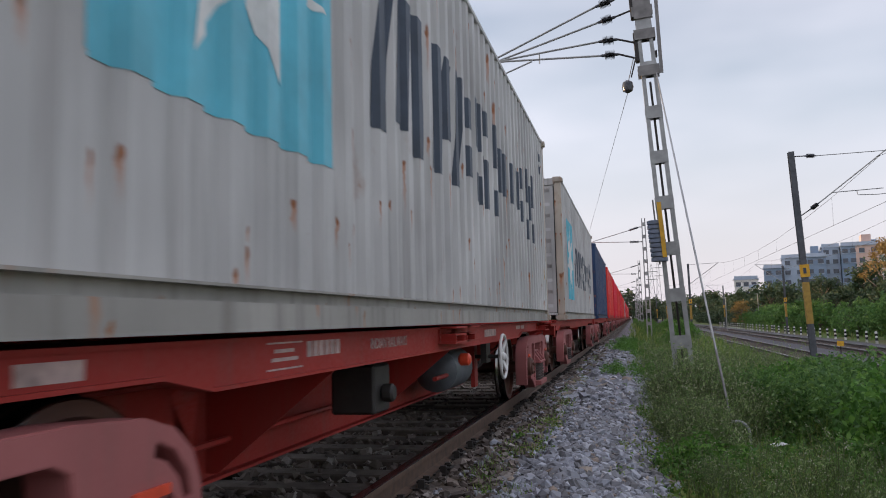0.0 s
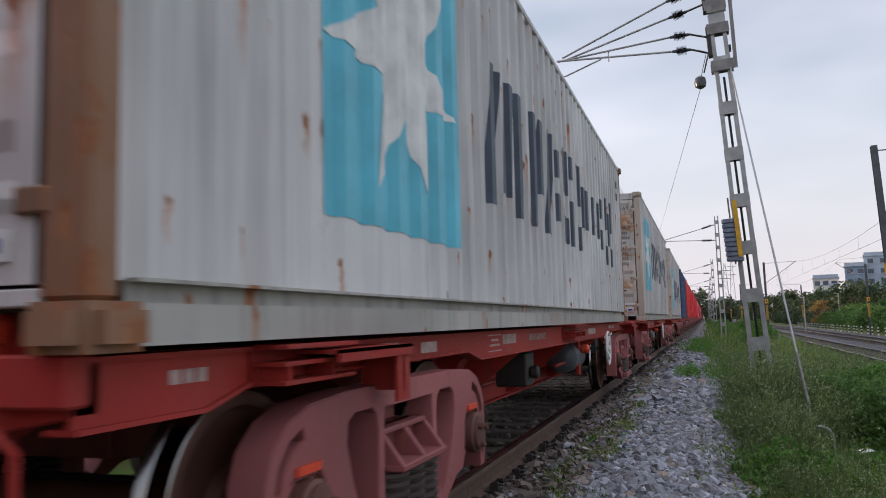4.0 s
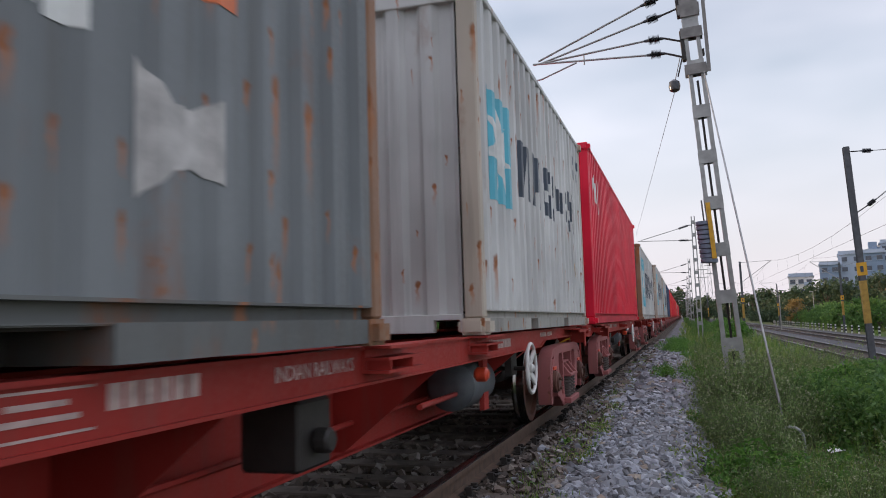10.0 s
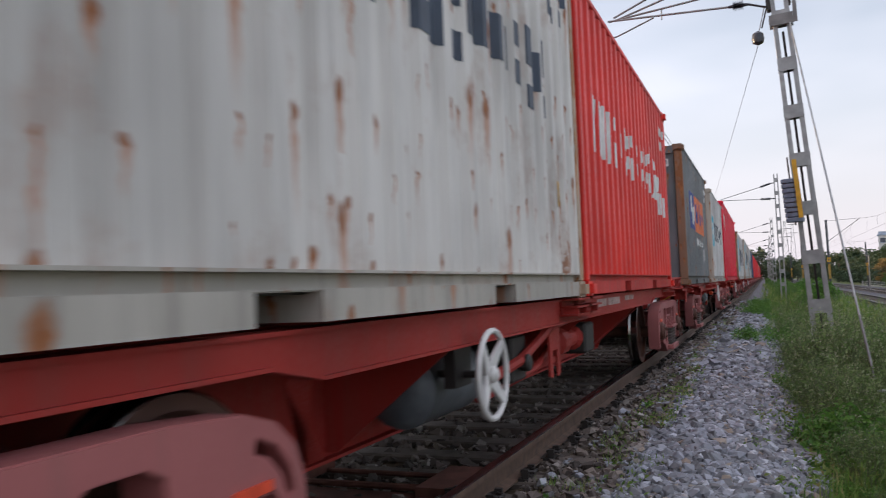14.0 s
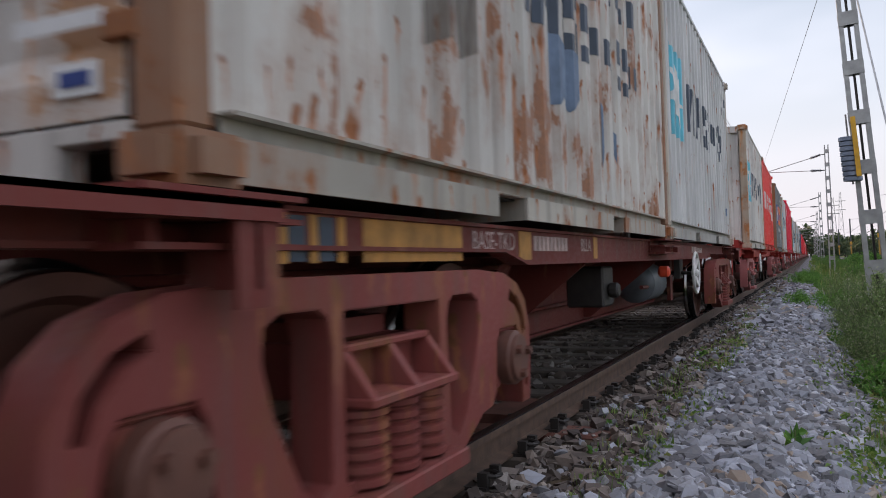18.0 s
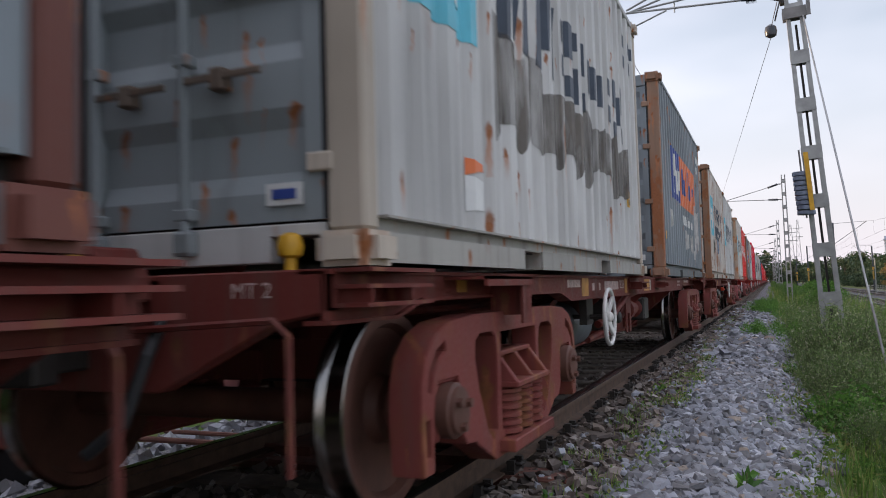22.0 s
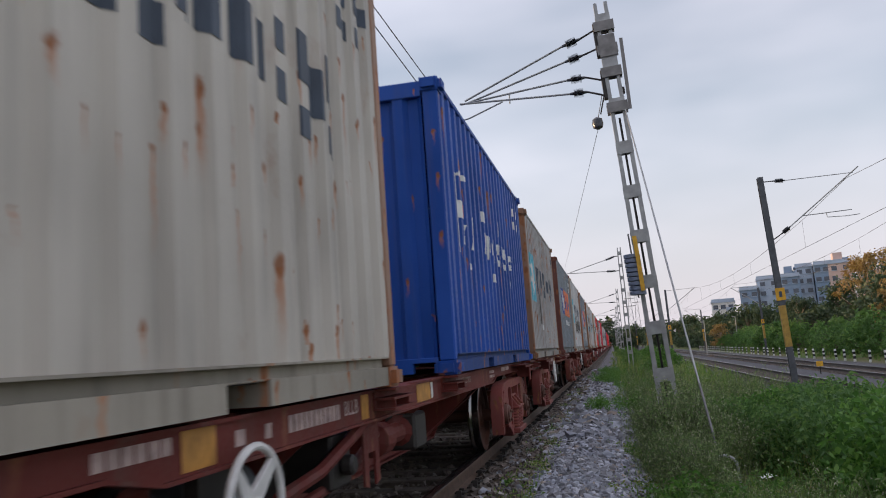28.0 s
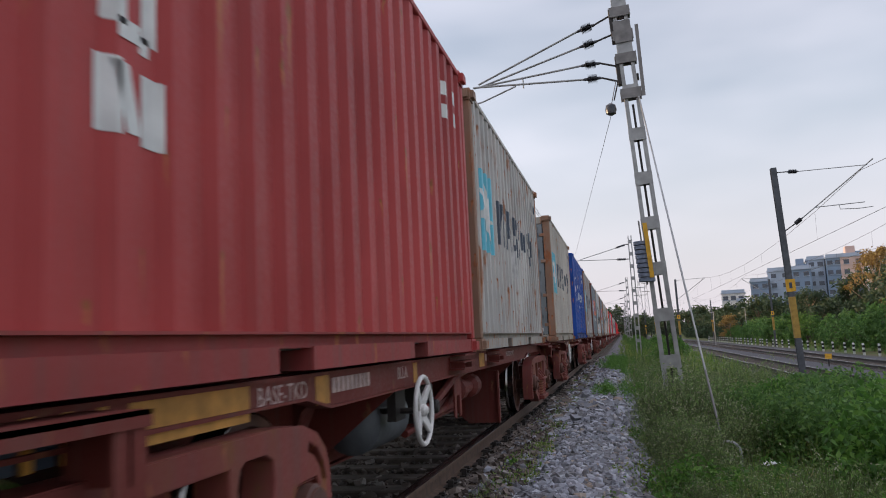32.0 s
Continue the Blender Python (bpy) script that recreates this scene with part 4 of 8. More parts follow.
        if hw_y > 0:
            part("pull_rod", MB().tube([(0.52, -b0, 0.47), (0.52, b0, 0.50)], 0.018, 6), body, th)
            part("brake_rod", MB().tube([(0.9, 0.2, 0.56), (0.55, b0 + 0.6, 0.46)], 0.02, 6), body, th)
        if hw_y > 0:
            part("lever_guide", MB().box(0.86, 0.90, 1.9, 2.06, 0.35, 0.80), body, th)
            part("warning_knob", MB().lathe((1.02, hw_y - 1.35, 0.70), (1, 0, 0), [(0, 0.03), (0.02, 0.055), (0.09, 0.055), (0.11, 0.03)], 12), M["orange_red"], th, "bright orange-red knob", smooth=True)
    for word in side_marks:
        mb = MB()
        for (ya, yb_, za, zb_, mat) in word:
            mb.box(1.1005, 1.1025, ya, yb_, za, zb_)
        q = part("stencil_mark", mb, M[word[0][4]], th)
        if len(word) > 1:
            tagged(q, kind="stuff")
    return th




# ---- make up the train ----
LOCK_2x20 = (-6.75, -0.95, 0.95, 6.75)
LOCK_40 = (-6.0, -0.2, 0.2, 6.0)


def bars(y, n, w, h, z, mat="faded_mark", gap=0.35):
    """A word that cannot be read: n strokes."""
    return [(y + i * w * (1 + gap), y + i * w * (1 + gap) + w, z, z + h, mat) for i in range(n)]


def marks(i):
    """Stencils, data panels and yellow patches along the sole bar of wagon i, word by word."""
    z = 0.885
    if i < 4:
        m = [bars(-5.71, 5, 0.045, 0.045, 0.92, gap=0.25), bars(-5.24, 5, 0.045, 0.045, 0.92, gap=0.25), bars(-6.65, 3, 0.045, 0.04, 0.90), bars(-2.92, 6, 0.056, 0.07, z + 0.005, gap=0.25), bars(1.44, 11, 0.05, 0.07, z - 0.012, gap=0.22), bars(3.6, 5, 0.06, 0.045, z + 0.03, gap=0.25), bars(4.05, 4, 0.06, 0.045, z + 0.03, gap=0.25)]
        one = [(-3.32, -2.97, 0.85, 0.857, "faded_mark"), (-3.32, -2.97, 0.957, 0.964, "faded_mark"), (-3.28, -3.02, 0.885, 0.90, "faded_mark"), (-3.25, -3.06, 0.92, 0.935, "faded_mark"), (-4.65, -4.40, 0.90, 0.955, "faded_mark")]
    elif i == 4:
        m = [bars(0.595, 6, 0.066, 0.07, z, gap=0.22), bars(1.135, 10, 0.054, 0.07, z, gap=0.22), bars(2.125, 4, 0.06, 0.05, z + 0.02, gap=0.2), bars(2.455, 4, 0.05, 0.05, z + 0.02, gap=0.2), bars(-5.925, 4, 0.06, 0.04, 0.91)]
        one = [(-6.325, -6.025, 0.85, 0.857, "faded_mark"), (-6.325, -6.025, 0.957, 0.964, "faded_mark"), (-6.275, -6.075, 0.89, 0.905, "faded_mark")]
    elif i in (5, 9):
        k = 0.0 if i == 5 else -0.38
        m = [bars(-3.56 + k, 9, 0.055, 0.075, z - 0.005, gap=0.25), bars(2.25 if i == 5 else 0.60, 6, 0.06, 0.07, z, gap=0.25), bars(2.75 if i == 5 else 1.20, 7 if i == 5 else 3, 0.05, 0.06, z), bars(-5.76 + k, 3, 0.08, 0.126, 0.841, "ink", gap=0.8)]
        one = [(-5.23 + k, -4.46 + k, 0.836, 0.972, "faded_yellow"), (-3.78 + k, -3.60 + k, 0.836, 0.972, "faded_yellow"), (-2.36, -2.26, 0.836, 0.972, "faded_yellow")] + [(-5.66 + k + 0.144 * q, -5.62 + k + 0.144 * q, 0.836, 0.972, "faded_yellow") for q in range(3)]
    else:
        m = [bars(-2.95, 1, 0.08, 0.06, z - 0.01), bars(-2.69, 1, 0.06, 0.06, z - 0.01), bars(-2.45, 11, 0.05, 0.075, z - 0.012, gap=0.22), bars(-3.79, 6, 0.055, 0.055, z + 0.02, gap=0.25), bars(4.28, 5, 0.055, 0.045, z + 0.035, gap=0.25), bars(4.68, 5, 0.05, 0.045, z + 0.035, gap=0.25), bars(6.45, 4, 0.05, 0.045, z, gap=0.3), bars(3.3, 4, 0.07, 0.03, z + 0.04), bars(3.3, 4, 0.07, 0.03, z - 0.01)]
        one = [(-3.33, -3.10, 0.836, 0.972, "faded_yellow"), (-1.43, -1.30, 0.836, 0.972, "faded_yellow"), (-0.14, 0.28, 0.84, 0.970, "faded_yellow"), (0.31, 0.37, 0.845, 0.965, "white_mark"), (-5.9, -5.78, 0.90, 0.965, "faded_yellow")]
    if i == 9:
        one += [(0.24, 0.53, 0.836, 0.972, "faded_yellow")]
    return m + [[q] for q in one]


def side_word(th, body, size, y, z=0.915):
    """A stencilled word on the near sole bar, its middle at y."""
    part("lettering", text_mesh(body, size, M["faded_mark"]), None, th, "worn white stencilled word", m=pose(1.1035, y, z, 90, 0, 90))


# (middle of the wagon at the start, half length, bogie centres, body, label, hand wheel)
WAGONS = [
    (6.29, 7.7, 10.4, "wagon_red", "red oxide container flat wagon under a tall grey box", LOCK_40),
    (-9.07, 7.0, 10.0, "wagon_red", "red oxide container flat wagon with white stencils", LOCK_40),
    (-24.57, 7.0, 10.1, "wagon_red", "bright red container flat wagon under a crimson box", LOCK_40),
    (-39.27, 7.0, 10.0, "wagon_red", "red flat wagon carrying two short boxes", LOCK_2x20),
    (-55.05, 8.15, 11.2, "wagon_red", "long red flat wagon with bare end platforms", (-6.325, -0.525, -0.125, 5.675)),
    (-71.85, 7.6, 10.3, "wagon_brown", "faded red-brown flat wagon with worn stencils", LOCK_40),
    (-87.53, 7.05, 10.4, "wagon_brown", "dusty red-brown flat wagon with yellow patches", LOCK_2x20),
    (-102.41, 7.0, 10.1, "wagon_brown", "dull red-brown flat wagon with spaced boxes", LOCK_2x20),
    (-117.24, 7.0, 9.8, "wagon_brown", "red-brown flat wagon with yellow data panel", LOCK_2x20),
    (-132.92, 7.5, 10.9, "wagon_brown", "worn red-brown flat wagon with yellow patches", LOCK_2x20),
]
HAND = [1.95, 2.62, 2.85, 2.50, -2.65, 1.8, -2.79, -2.9, -3.0, -2.5]
for i, (y, half, bc, body, label, locks) in enumerate(WAGONS):
    flat = wagon(label, half, bc, M[body], locks, marks(i), HAND[i], shift=-0.05 if i == 4 else 0.0)
    MOVERS.append((flat, y, 0.0))
    if i < 4:
        side_word(flat, "INDIAN RAILWAYS", 0.085, -1.68)
    elif i in (5, 9):
        side_word(flat, "BASE-TKD", 0.115, -4.10 - (0.42 if i == 9 else 0.0))
        side_word(flat, "BLLA", 0.11, -2.55 - (0.1 if i == 9 else 0.0))
        if i == 9:
            side_word(flat, "INDIAN RAILWAYS", 0.085, 2.48)
    elif i > 5:
        side_word(flat, "INDIAN RAILWAYS", 0.085, 1.69)
        side_word(flat, "BLLB", 0.11, -1.61)
    if i == 3:
        side_word(flat, "BLLB", 0.10, 1.30)

FT20, FT40, LOW, TALL = 6.058, 12.192, 2.591, 2.896


def load(th, y_mid):
    MOVERS.append((th, y_mid, DECK))
    return th


box_a = load(container("pale grey tall forty-foot container with rusty doors", FT40, TALL, M["grey_paint"], M["cream_paint"], "door", False, door_mat=M["rusty_door"]), 6.68)
box_b = load(container("pale grey forty-foot container with heavily rusted corner posts", FT40, LOW, M["white_paint"], M["rust_post_dark"], "door", False), -10.06)
box_c = load(container("glossy crimson tall forty-foot container", FT40, TALL, M["crimson"], M["crimson"], "door", False), -25.23)
box_d = load(container("white twenty-foot container with a sky blue star panel", FT20, LOW, M["white_paint"], M["cream_paint"], "blind"), -35.53)
box_f = load(container("slate-grey twenty-foot container with patched paint", FT20, LOW, M["slate_paint"], M["rust_post_dark"], "blind"), -43.52)
box_e = load(container("tomato red twenty-foot container with white lettering", FT20, LOW, M["tomato"], M["tomato"], "blind"), -52.32)
box_g = load(container("rust-stained cream-white twenty-foot container", FT20, LOW, M["rusty_cream"], M["rust_post"], "blind"), -58.50)
box_i = load(container("bluish white twenty-foot container", FT20, LOW, M["white_paint"], M["cream_paint"], "blind"), -68.82)
box_h = load(container("very rusty white twenty-foot container", FT20, LOW, M["very_rusty"], M["rust_post_dark"], "door", door_mat=M["rusty_door"]), -74.95)
box_j = load(container("faded blue-grey container with torn white patches", FT20, LOW, M["blue_grey"], M["rust_red_post"], "door"), -83.57)
box_k = load(container("white container with a sooty brown smear", FT20, LOW, M["white_paint"], M["cream_paint"], "door", door_mat=M["dull_door"]), -91.49)
box_l = load(container("blue-grey container with an orange marking", FT20, LOW, M["blue_grey"], M["oxide_post"], "door"), -98.67)
box_m = load(container("weathered grey container with rust-brown corner posts", FT20, LOW, M["weathered_grey"], M["rust_post_dark"], "blind"), -106.47)
box_n = load(container("royal blue twenty-foot container with white lettering", FT20, LOW, M["royal_blue"], M["royal_blue"], "blind"), -113.4)
box_o = load(container("putty-grey container with dull blue-grey doors", FT20, LOW, M["putty_paint"], M["rust_red_post"], "door", door_mat=M["dull_door"]), -121.32)
box_p = load(container("rust-streaked pale grey twenty-foot container", FT20, LOW, M["rusty_grey"], M["rust_red_post"], "blind"), -130.09)
box_q = load(container("brick red twenty-foot container with white letters", FT20, LOW, M["brick_red"], M["brick_red"], "blind"), -136.50)


# ---- painted markings, door plates and stickers of the boxes ----
STROKES = ("dark_wordmark", "white_wordmark", "white_strokes", "blue_strokes", "white_scrolls", "white_emblem", "code_marks", "white_short_word", "white_flag", "sticker_print")


def on_side(th, name, polys, mat, label="", lift=0.003):
    if len(polys) > 1 and name in STROKES and "far along" not in th.get("label", ""):
        for q in polys:
            conform("painted_stroke", [q], M[mat], 1.209, lift, th, label)
        return None
    return conform(name, polys, M[mat], 1.209, lift, th, label)


def star(cy, cz, r, q=0.42, n=7):
    """A star as a fan of triangles."""
    pts = []
    for i in range(2 * n):
        a = math.pi / 2 + math.pi * i / n
        rr = r if i % 2 == 0 else r * q
        pts.append((cy + rr * math.cos(a), cz + rr * math.sin(a)))
    return [[(cy, cz), pts[i], pts[(i + 1) % (2 * n)]] for i in range(2 * n)]


def skew(y, z, w, h, dy):
    return [(y, z), (y + w, z), (y + w + dy, z + h), (y + dy, z + h)]


def glyph_row(y0, y1, z0, z1, n=6, seed=1, bold=0.26):
    """Broken strokes the size of a painted word, with no letters in it: slanting bars, then stacked blocks."""
    r = random.Random(seed)
    out = []
    cw, h = (y1 - y0) / n, z1 - z0
    for i in range(n):
        y, w = y0 + i * cw, cw * 0.82
        if i < 2:
            out += [skew(y + w * q, z0 + h * lo, w * bold, h * (1 - lo), w * 0.10) for q, lo in ((0.0, 0.0), (0.36, 0.12 + 0.2 * i), (0.70, 0.0))]
            continue
        col = [0.0, 0.36, 0.70]
        for q in col:
            k = r.randrange(4)
            for a, b in (((0.0, 0.28), (0.52, 1.0)), ((0.18, 0.46), (0.62, 0.9)), ((0.0, 0.5), (0.74, 1.0)), ((0.3, 0.8), (0.3, 0.8)))[k][:1 if k == 3 else 2]:
                out.append(rect(y + w * q, y + w * (q + bold), z0 + h * a, z0 + h * b))
    return out


def star_marks(th, long, z=0.72):
    if long:
        on_side(th, "star_panel", [rect(-4.95, -3.25, z, z + 1.75)], "sky_blue", "sky blue painted panel")
        on_side(th, "star", star(-4.1, z + 0.88, 0.80), "white_mark", "white seven-pointed star", 0.006)
        on_side(th, "dark_wordmark", glyph_row(-2.6, 5.0, z + 0.36, z + 1.32), "ink", "broken dark painted strokes")
    else:
        on_side(th, "star_panel", [rect(-2.70, -1.88, z, z + 0.86)], "sky_blue", "sky blue painted panel")
        on_side(th, "star", star(-2.29, z + 0.43, 0.39), "white_mark", "white seven-pointed star", 0.006)
        on_side(th, "dark_wordmark", glyph_row(-1.48, 2.3, z + 0.18, z + 0.70), "ink", "broken dark painted strokes")


def duo_marks(th, faded=False):
    on_side(th, "blue_panel", [rect(-1.72, -0.66, 1.12, 1.86)], "logo_blue", "deep blue painted square")
    on_side(th, "white_scrolls", [skew(-1.62, 1.2, 0.13, 0.58, 0.05), rect(-1.42, -1.28, 1.46, 1.78), skew(-1.2, 1.22, 0.15, 0.36, -0.08), rect(-1.05, -0.92, 1.18, 1.62), skew(-0.9, 1.3, 0.12, 0.3, 0.03)], "white_mark", "white flourishes", 0.006)
    on_side(th, "orange_panel", [rect(-0.66, 1.80, 1.10, 1.86)], "logo_orange", "orange painted oblong")
    on_side(th, "blue_strokes", [rect(-0.5, -0.38, 1.3, 1.72), skew(-0.30, 1.3, 0.1, 0.4, -0.04), rect(-0.08, 0.2, 1.3, 1.38), rect(-0.08, 0.02, 1.3, 1.56), rect(0.34, 0.44, 1.3, 1.76), rect(0.56, 0.66, 1.3, 1.76), rect(0.82, 0.92, 1.3, 1.56), rect(1.0, 1.08, 1.3, 1.56),
                                 skew(1.2, 1.16, 0.1, 0.4, 0.14), rect(1.5, 1.6, 1.3, 1.6)], "logo_blue", "deep blue strokes", 0.006)
    on_side(th, "white_strokes", [skew(-0.42 + 0.13 * i, 0.82, 0.07, 0.15, 0.03 * (-1) ** i) for i in range(4)] + [rect(0.16 + i * 0.17, 0.27 + i * 0.17, 0.82, 0.82 + (0.12, 0.17, 0.12, 0.04, 0.12, 0.12)[i]) for i in range(6)], "white_mark", "small white strokes")


def side_codes(th, y, H, mat="ink"):
    on_side(th, "code_marks", [rect(y + 0.16 * (i % 4), y + 0.16 * (i % 4) + 0.08, H - 0.42 - 0.2 * (i // 4), H - 0.30 - 0.2 * (i // 4)) for i in range(7)], mat, "small stencilled code marks")


def sticker(th, y, z, w=0.13, h=0.30, mat="yellow"):
    on_side(th, "sticker", [rect(y, y + w, z, z + h)], mat, "yellow warning sticker" if mat == "yellow" else "pale pasted label", 0.004)
    if mat == "yellow":
        on_side(th, "sticker_print", [rect(y + 0.02, y + w - 0.02, z + h * 0.12, z + h * 0.42), rect(y + 0.03, y + w - 0.03, z + h * 0.6, z + h * 0.85)], "faded_dark", "", 0.006)


M["rust_run"] = plain("rust_run", (0.26, 0.11, 0.04), 0.8, 0.0, 0.4, 9)
M["pale_yellow"] = plain("pale_yellow_patch", (0.55, 0.47, 0.32), 0.7, 0.0, 0.2, 6)
M["faded_dark"] = plain("faded_print", (0.22, 0.13, 0.03), 0.6)


def patch(th, name, y0, y1, z0, z1, mat, label, seed, n=9):
    """A rough-edged blotch on the side wall."""
    r = random.Random(seed)
    step = (y1 - y0) / n
    out, top, bot = [], z1, z0
    for i in range(n):
        t2, b2 = z1 - r.random() * (z1 - z0) * 0.3, z0 + r.random() * (z1 - z0) * 0.35
        out.append([(y0 + i * step, bot), (y0 + (i + 1) * step, b2), (y0 + (i + 1) * step, t2), (y0 + i * step, top)])
        top, bot = t2, b2
    on_side(th, name, out, mat, label, 0.0045)


def end_text(th, L, body, size, x, z, mat="ink", label="", lift=0.052):
    return part("lettering", text_mesh(body, size, M[mat]), None, th, label or "stencilled code", m=pose(x, -(L / 2) - 0.022 + lift, z, 90))


def end_plate(th, L, x0, x1, z0, z1, mat, label, y_off=0.0):
    y = -(L / 2 - 0.02) - 0.004 + y_off
    return part("plate", MB().box(x0, x1, y, y + 0.003, z0, z1), M[mat], th, label)


def door_data(th, L, H, code="", mat="ink", size_code="22G1"):
    if code:
        end_text(th, L, code, 0.15, 0.55, H - 0.36, mat, "container code in stencilled figures", 0.030)
        end_text(th, L, size_code, 0.14, 0.62, H - 0.52, mat, "size code in stencilled figures", 0.030)
    r = random.Random(int(L * 100 + H * 10))
    for i in range(8):
        z = H - 0.80 - i * 0.115
        w = 0.20 + 0.14 * r.random()
        row = MB()
        for k in range(int(w / 0.042)):
            row.box(0.63 + k * 0.042, 0.655 + k * 0.042, -(L / 2) + 0.024, -(L / 2) + 0.027, z - 0.026, z + 0.026)
        for k in range((5, 0, 4, 0, 4, 0, 3, 0)[i]):
            row.box(0.24 + k * 0.045, 0.268 + k * 0.045, -(L / 2) + 0.024, -(L / 2) + 0.027, z - 0.024, z + 0.024)
        tagged(part("data_line", row, M["faded_ink" if mat == "ink" else mat], th), kind="stuff")
    p = end_plate(th, L, 0.83, 0.975, 0.215, 0.290, "plate_white", "white maker's plate", 0.002)
    part("plate_mark", MB().box(0.855, 0.95, -(L / 2 - 0.02) - 0.006, -(L / 2 - 0.02) - 0.003, 0.235, 0.270), M["logo_blue"], p)


def white_data(th, L, H, code=""):
    """Dark figures on white squares, as stencilled on the blue-grey boxes."""
    y = -(L / 2) + 0.024
    for i, c in enumerate(code):
        sq = part("figure_plate", MB().box(0.30 + i * 0.105, 0.40 + i * 0.105, y, y + 0.003, H - 0.44, H - 0.28), M["plate_white"], th)
        part("figure", text_mesh(c, 0.15, M["ink"]), None, sq, m=pose(0.35 + i * 0.105, y - 0.004, H - 0.36, 90))
    pl = part("figure_plate", MB().box(0.59, 0.87, y, y + 0.003, H - 0.80, H - 0.65), M["plate_white"], th)
    part("lettering", text_mesh("22G1", 0.14, M["ink"]), None, pl, "size code in stencilled figures", m=pose(0.73, y - 0.004, H - 0.725, 90))
    for x0, x1, cols in ((0.19, 0.48, ((0.02, 0.22), (0.02, 0.13), (0.02, 0.19), (0.02, 0.14))), (0.60, 0.89, ((0.03, 0.17), (0.03, 0.19), (0.03, 0.17), (0.03, 0.20)))):
        blk = part("data_panel", MB().prism([(x0, 1.10), (x1 - 0.01, 1.12), (x1, 1.42), (x1 - 0.02, 1.72), (x0 + 0.01, 1.70), (x0 + 0.015, 1.40)], y, y + 0.003, "xz"), M["plate_white"], th, "white data panel with dark print")
        for i, (a, b) in enumerate(cols):
            for q in ((0.0,) if x0 < 0.5 else (0.034, -0.034)):
                z = 1.65 - 0.152 * i + q
                part("data_line", MB().box(x0 + a, x0 + b, y - 0.003, y - 0.001, z - 0.018, z + 0.018), M["faded_ink"], blk)
                if x0 > 0.5:
                    part("data_line", MB().box(x0 + 0.225, x0 + 0.255, y - 0.003, y - 0.001, z - 0.018, z + 0.018), M["faded_ink"], blk)
    if not code:
        part("bare_patch", MB().prism([(0.66, 0.44), (0.86, 0.40), (0.92, 0.52), (0.88, 0.63), (0.70, 0.60)], y, y + 0.002, "xz"), M["pale_patch"], th, "pale patch of torn paint")
    part("plate", MB().box(0.83, 0.975, -(L / 2 - 0.02) - 0.004, -(L / 2 - 0.02) - 0.001, 0.215, 0.285), M["plate_white"], th, "white maker's plate")


def vertical_code(th, L, body, x, z_top, mat="ink", step=0.135, size=0.15):
    for i, c in enumerate(body):
        if c != " ":
            part("figure", text_mesh(c, size, M[mat]), None, th, m=pose(x, -(L / 2 - 0.02) + 0.005, z_top - i * step, 90))


star_marks(box_a, True, 0.74)
star_marks(box_b, True, 0.46)
for b in (box_a, box_b):
    side_codes(b, 5.2, TALL if b == box_a else LOW)
for b in (box_d, box_i, box_k, box_m, box_o, box_p, box_g):
    star_marks(b, False, 1.02)
    side_codes(b, 2.25, LOW)
for b in (box_f, box_j, box_l):
    duo_marks(b)
    side_codes(b, 2.3, LOW, "white_mark")
for b, y in ((box_d, 2.01), (box_b, 5.33), (box_g, 2.3), (box_m, 2.10), (box_k, 2.23), (box_a, 5.62), (box_c, 5.75)):
    sticker(b, y, 0.64, 0.13, 0.17 if b != box_c else 0.34)
# door ends
door_data(box_a, FT40, TALL, "MRSU  340 169 9", "ink", "45G1")
door_data(box_b, FT40, LOW, "")
door_data(box_c, FT40, TALL, "", "white_mark")
door_data(box_h, FT20, LOW)
white_data(box_j, FT20, LOW)
door_data(box_k, FT20, LOW)
white_data(box_l, FT20, LOW, "05501")
door_data(box_o, FT20, LOW, "MRKU  662 066 1")
for b, L, H in ((box_a, FT40, TALL), (box_b, FT40, LOW), (box_h, FT20, LOW)):
    x0, z0 = -0.62, H - 0.72
    pl = part("badge", MB().box(x0, x0 + 0.34, -(L / 2) + 0.018, -(L / 2) + 0.022, z0, z0 + 0.34), M["sky_blue"], b, "sky blue badge with white star")
    sm = bmesh.new()
    for tri in star(x0 + 0.17, z0 + 0.17, 0.14):
        sm.faces.new([sm.verts.new((u, -(L / 2) + 0.014, w)) for u, w in tri])
    me = bpy.data.meshes.new("badge_star")
    sm.to_mesh(me)
    sm.free()
    me.materials.append(M["white_mark"])
    part("badge_star", me, None, pl)
    part("badge_writing", MB().box(x0, x0 + 0.34, -(L / 2) + 0.018, -(L / 2) + 0.022, z0 - 0.09, z0 - 0.04), M["ink"], b)
    end_plate(b, L, -0.62, -0.36, 0.98, 1.42, "plate_white", "pasted white paper notice", -0.012)
    end_plate(b, L, 0.30, 0.56, 0.30, 0.40, "yellow", "yellow data plate", -0.006)
    end_plate(b, L, 0.72, 1.0, 0.36, 0.40, "plate_white", "white strip label", -0.006)
# tall-box warning on the crimson container
end_plate(box_c, FT40, 0.56, 1.0, 1.00, 1.50, "yellow", "yellow warning plate with black words", -0.012)
for body, z, sz in (("CAUTION", 1.42, 0.085), ("9'6\"", 1.25, 0.10), ("HIGH", 1.09, 0.10)):
    part("lettering", text_mesh(body, sz, M["ink"]), None, box_c, "black warning word", m=pose(0.78, -(FT40 / 2 - 0.02) - 0.018, z, 90))
on_side(box_c, "white_emblem", [skew(-5.55, 1.95, 0.16, 0.5, 0.1), rect(-5.3, -5.1, 2.2, 2.5), skew(-5.05, 2.05, 0.2, 0.35, -0.12), rect(-4.75, -4.65, 1.9, 2.5)], "white_mark", "white angular emblem")
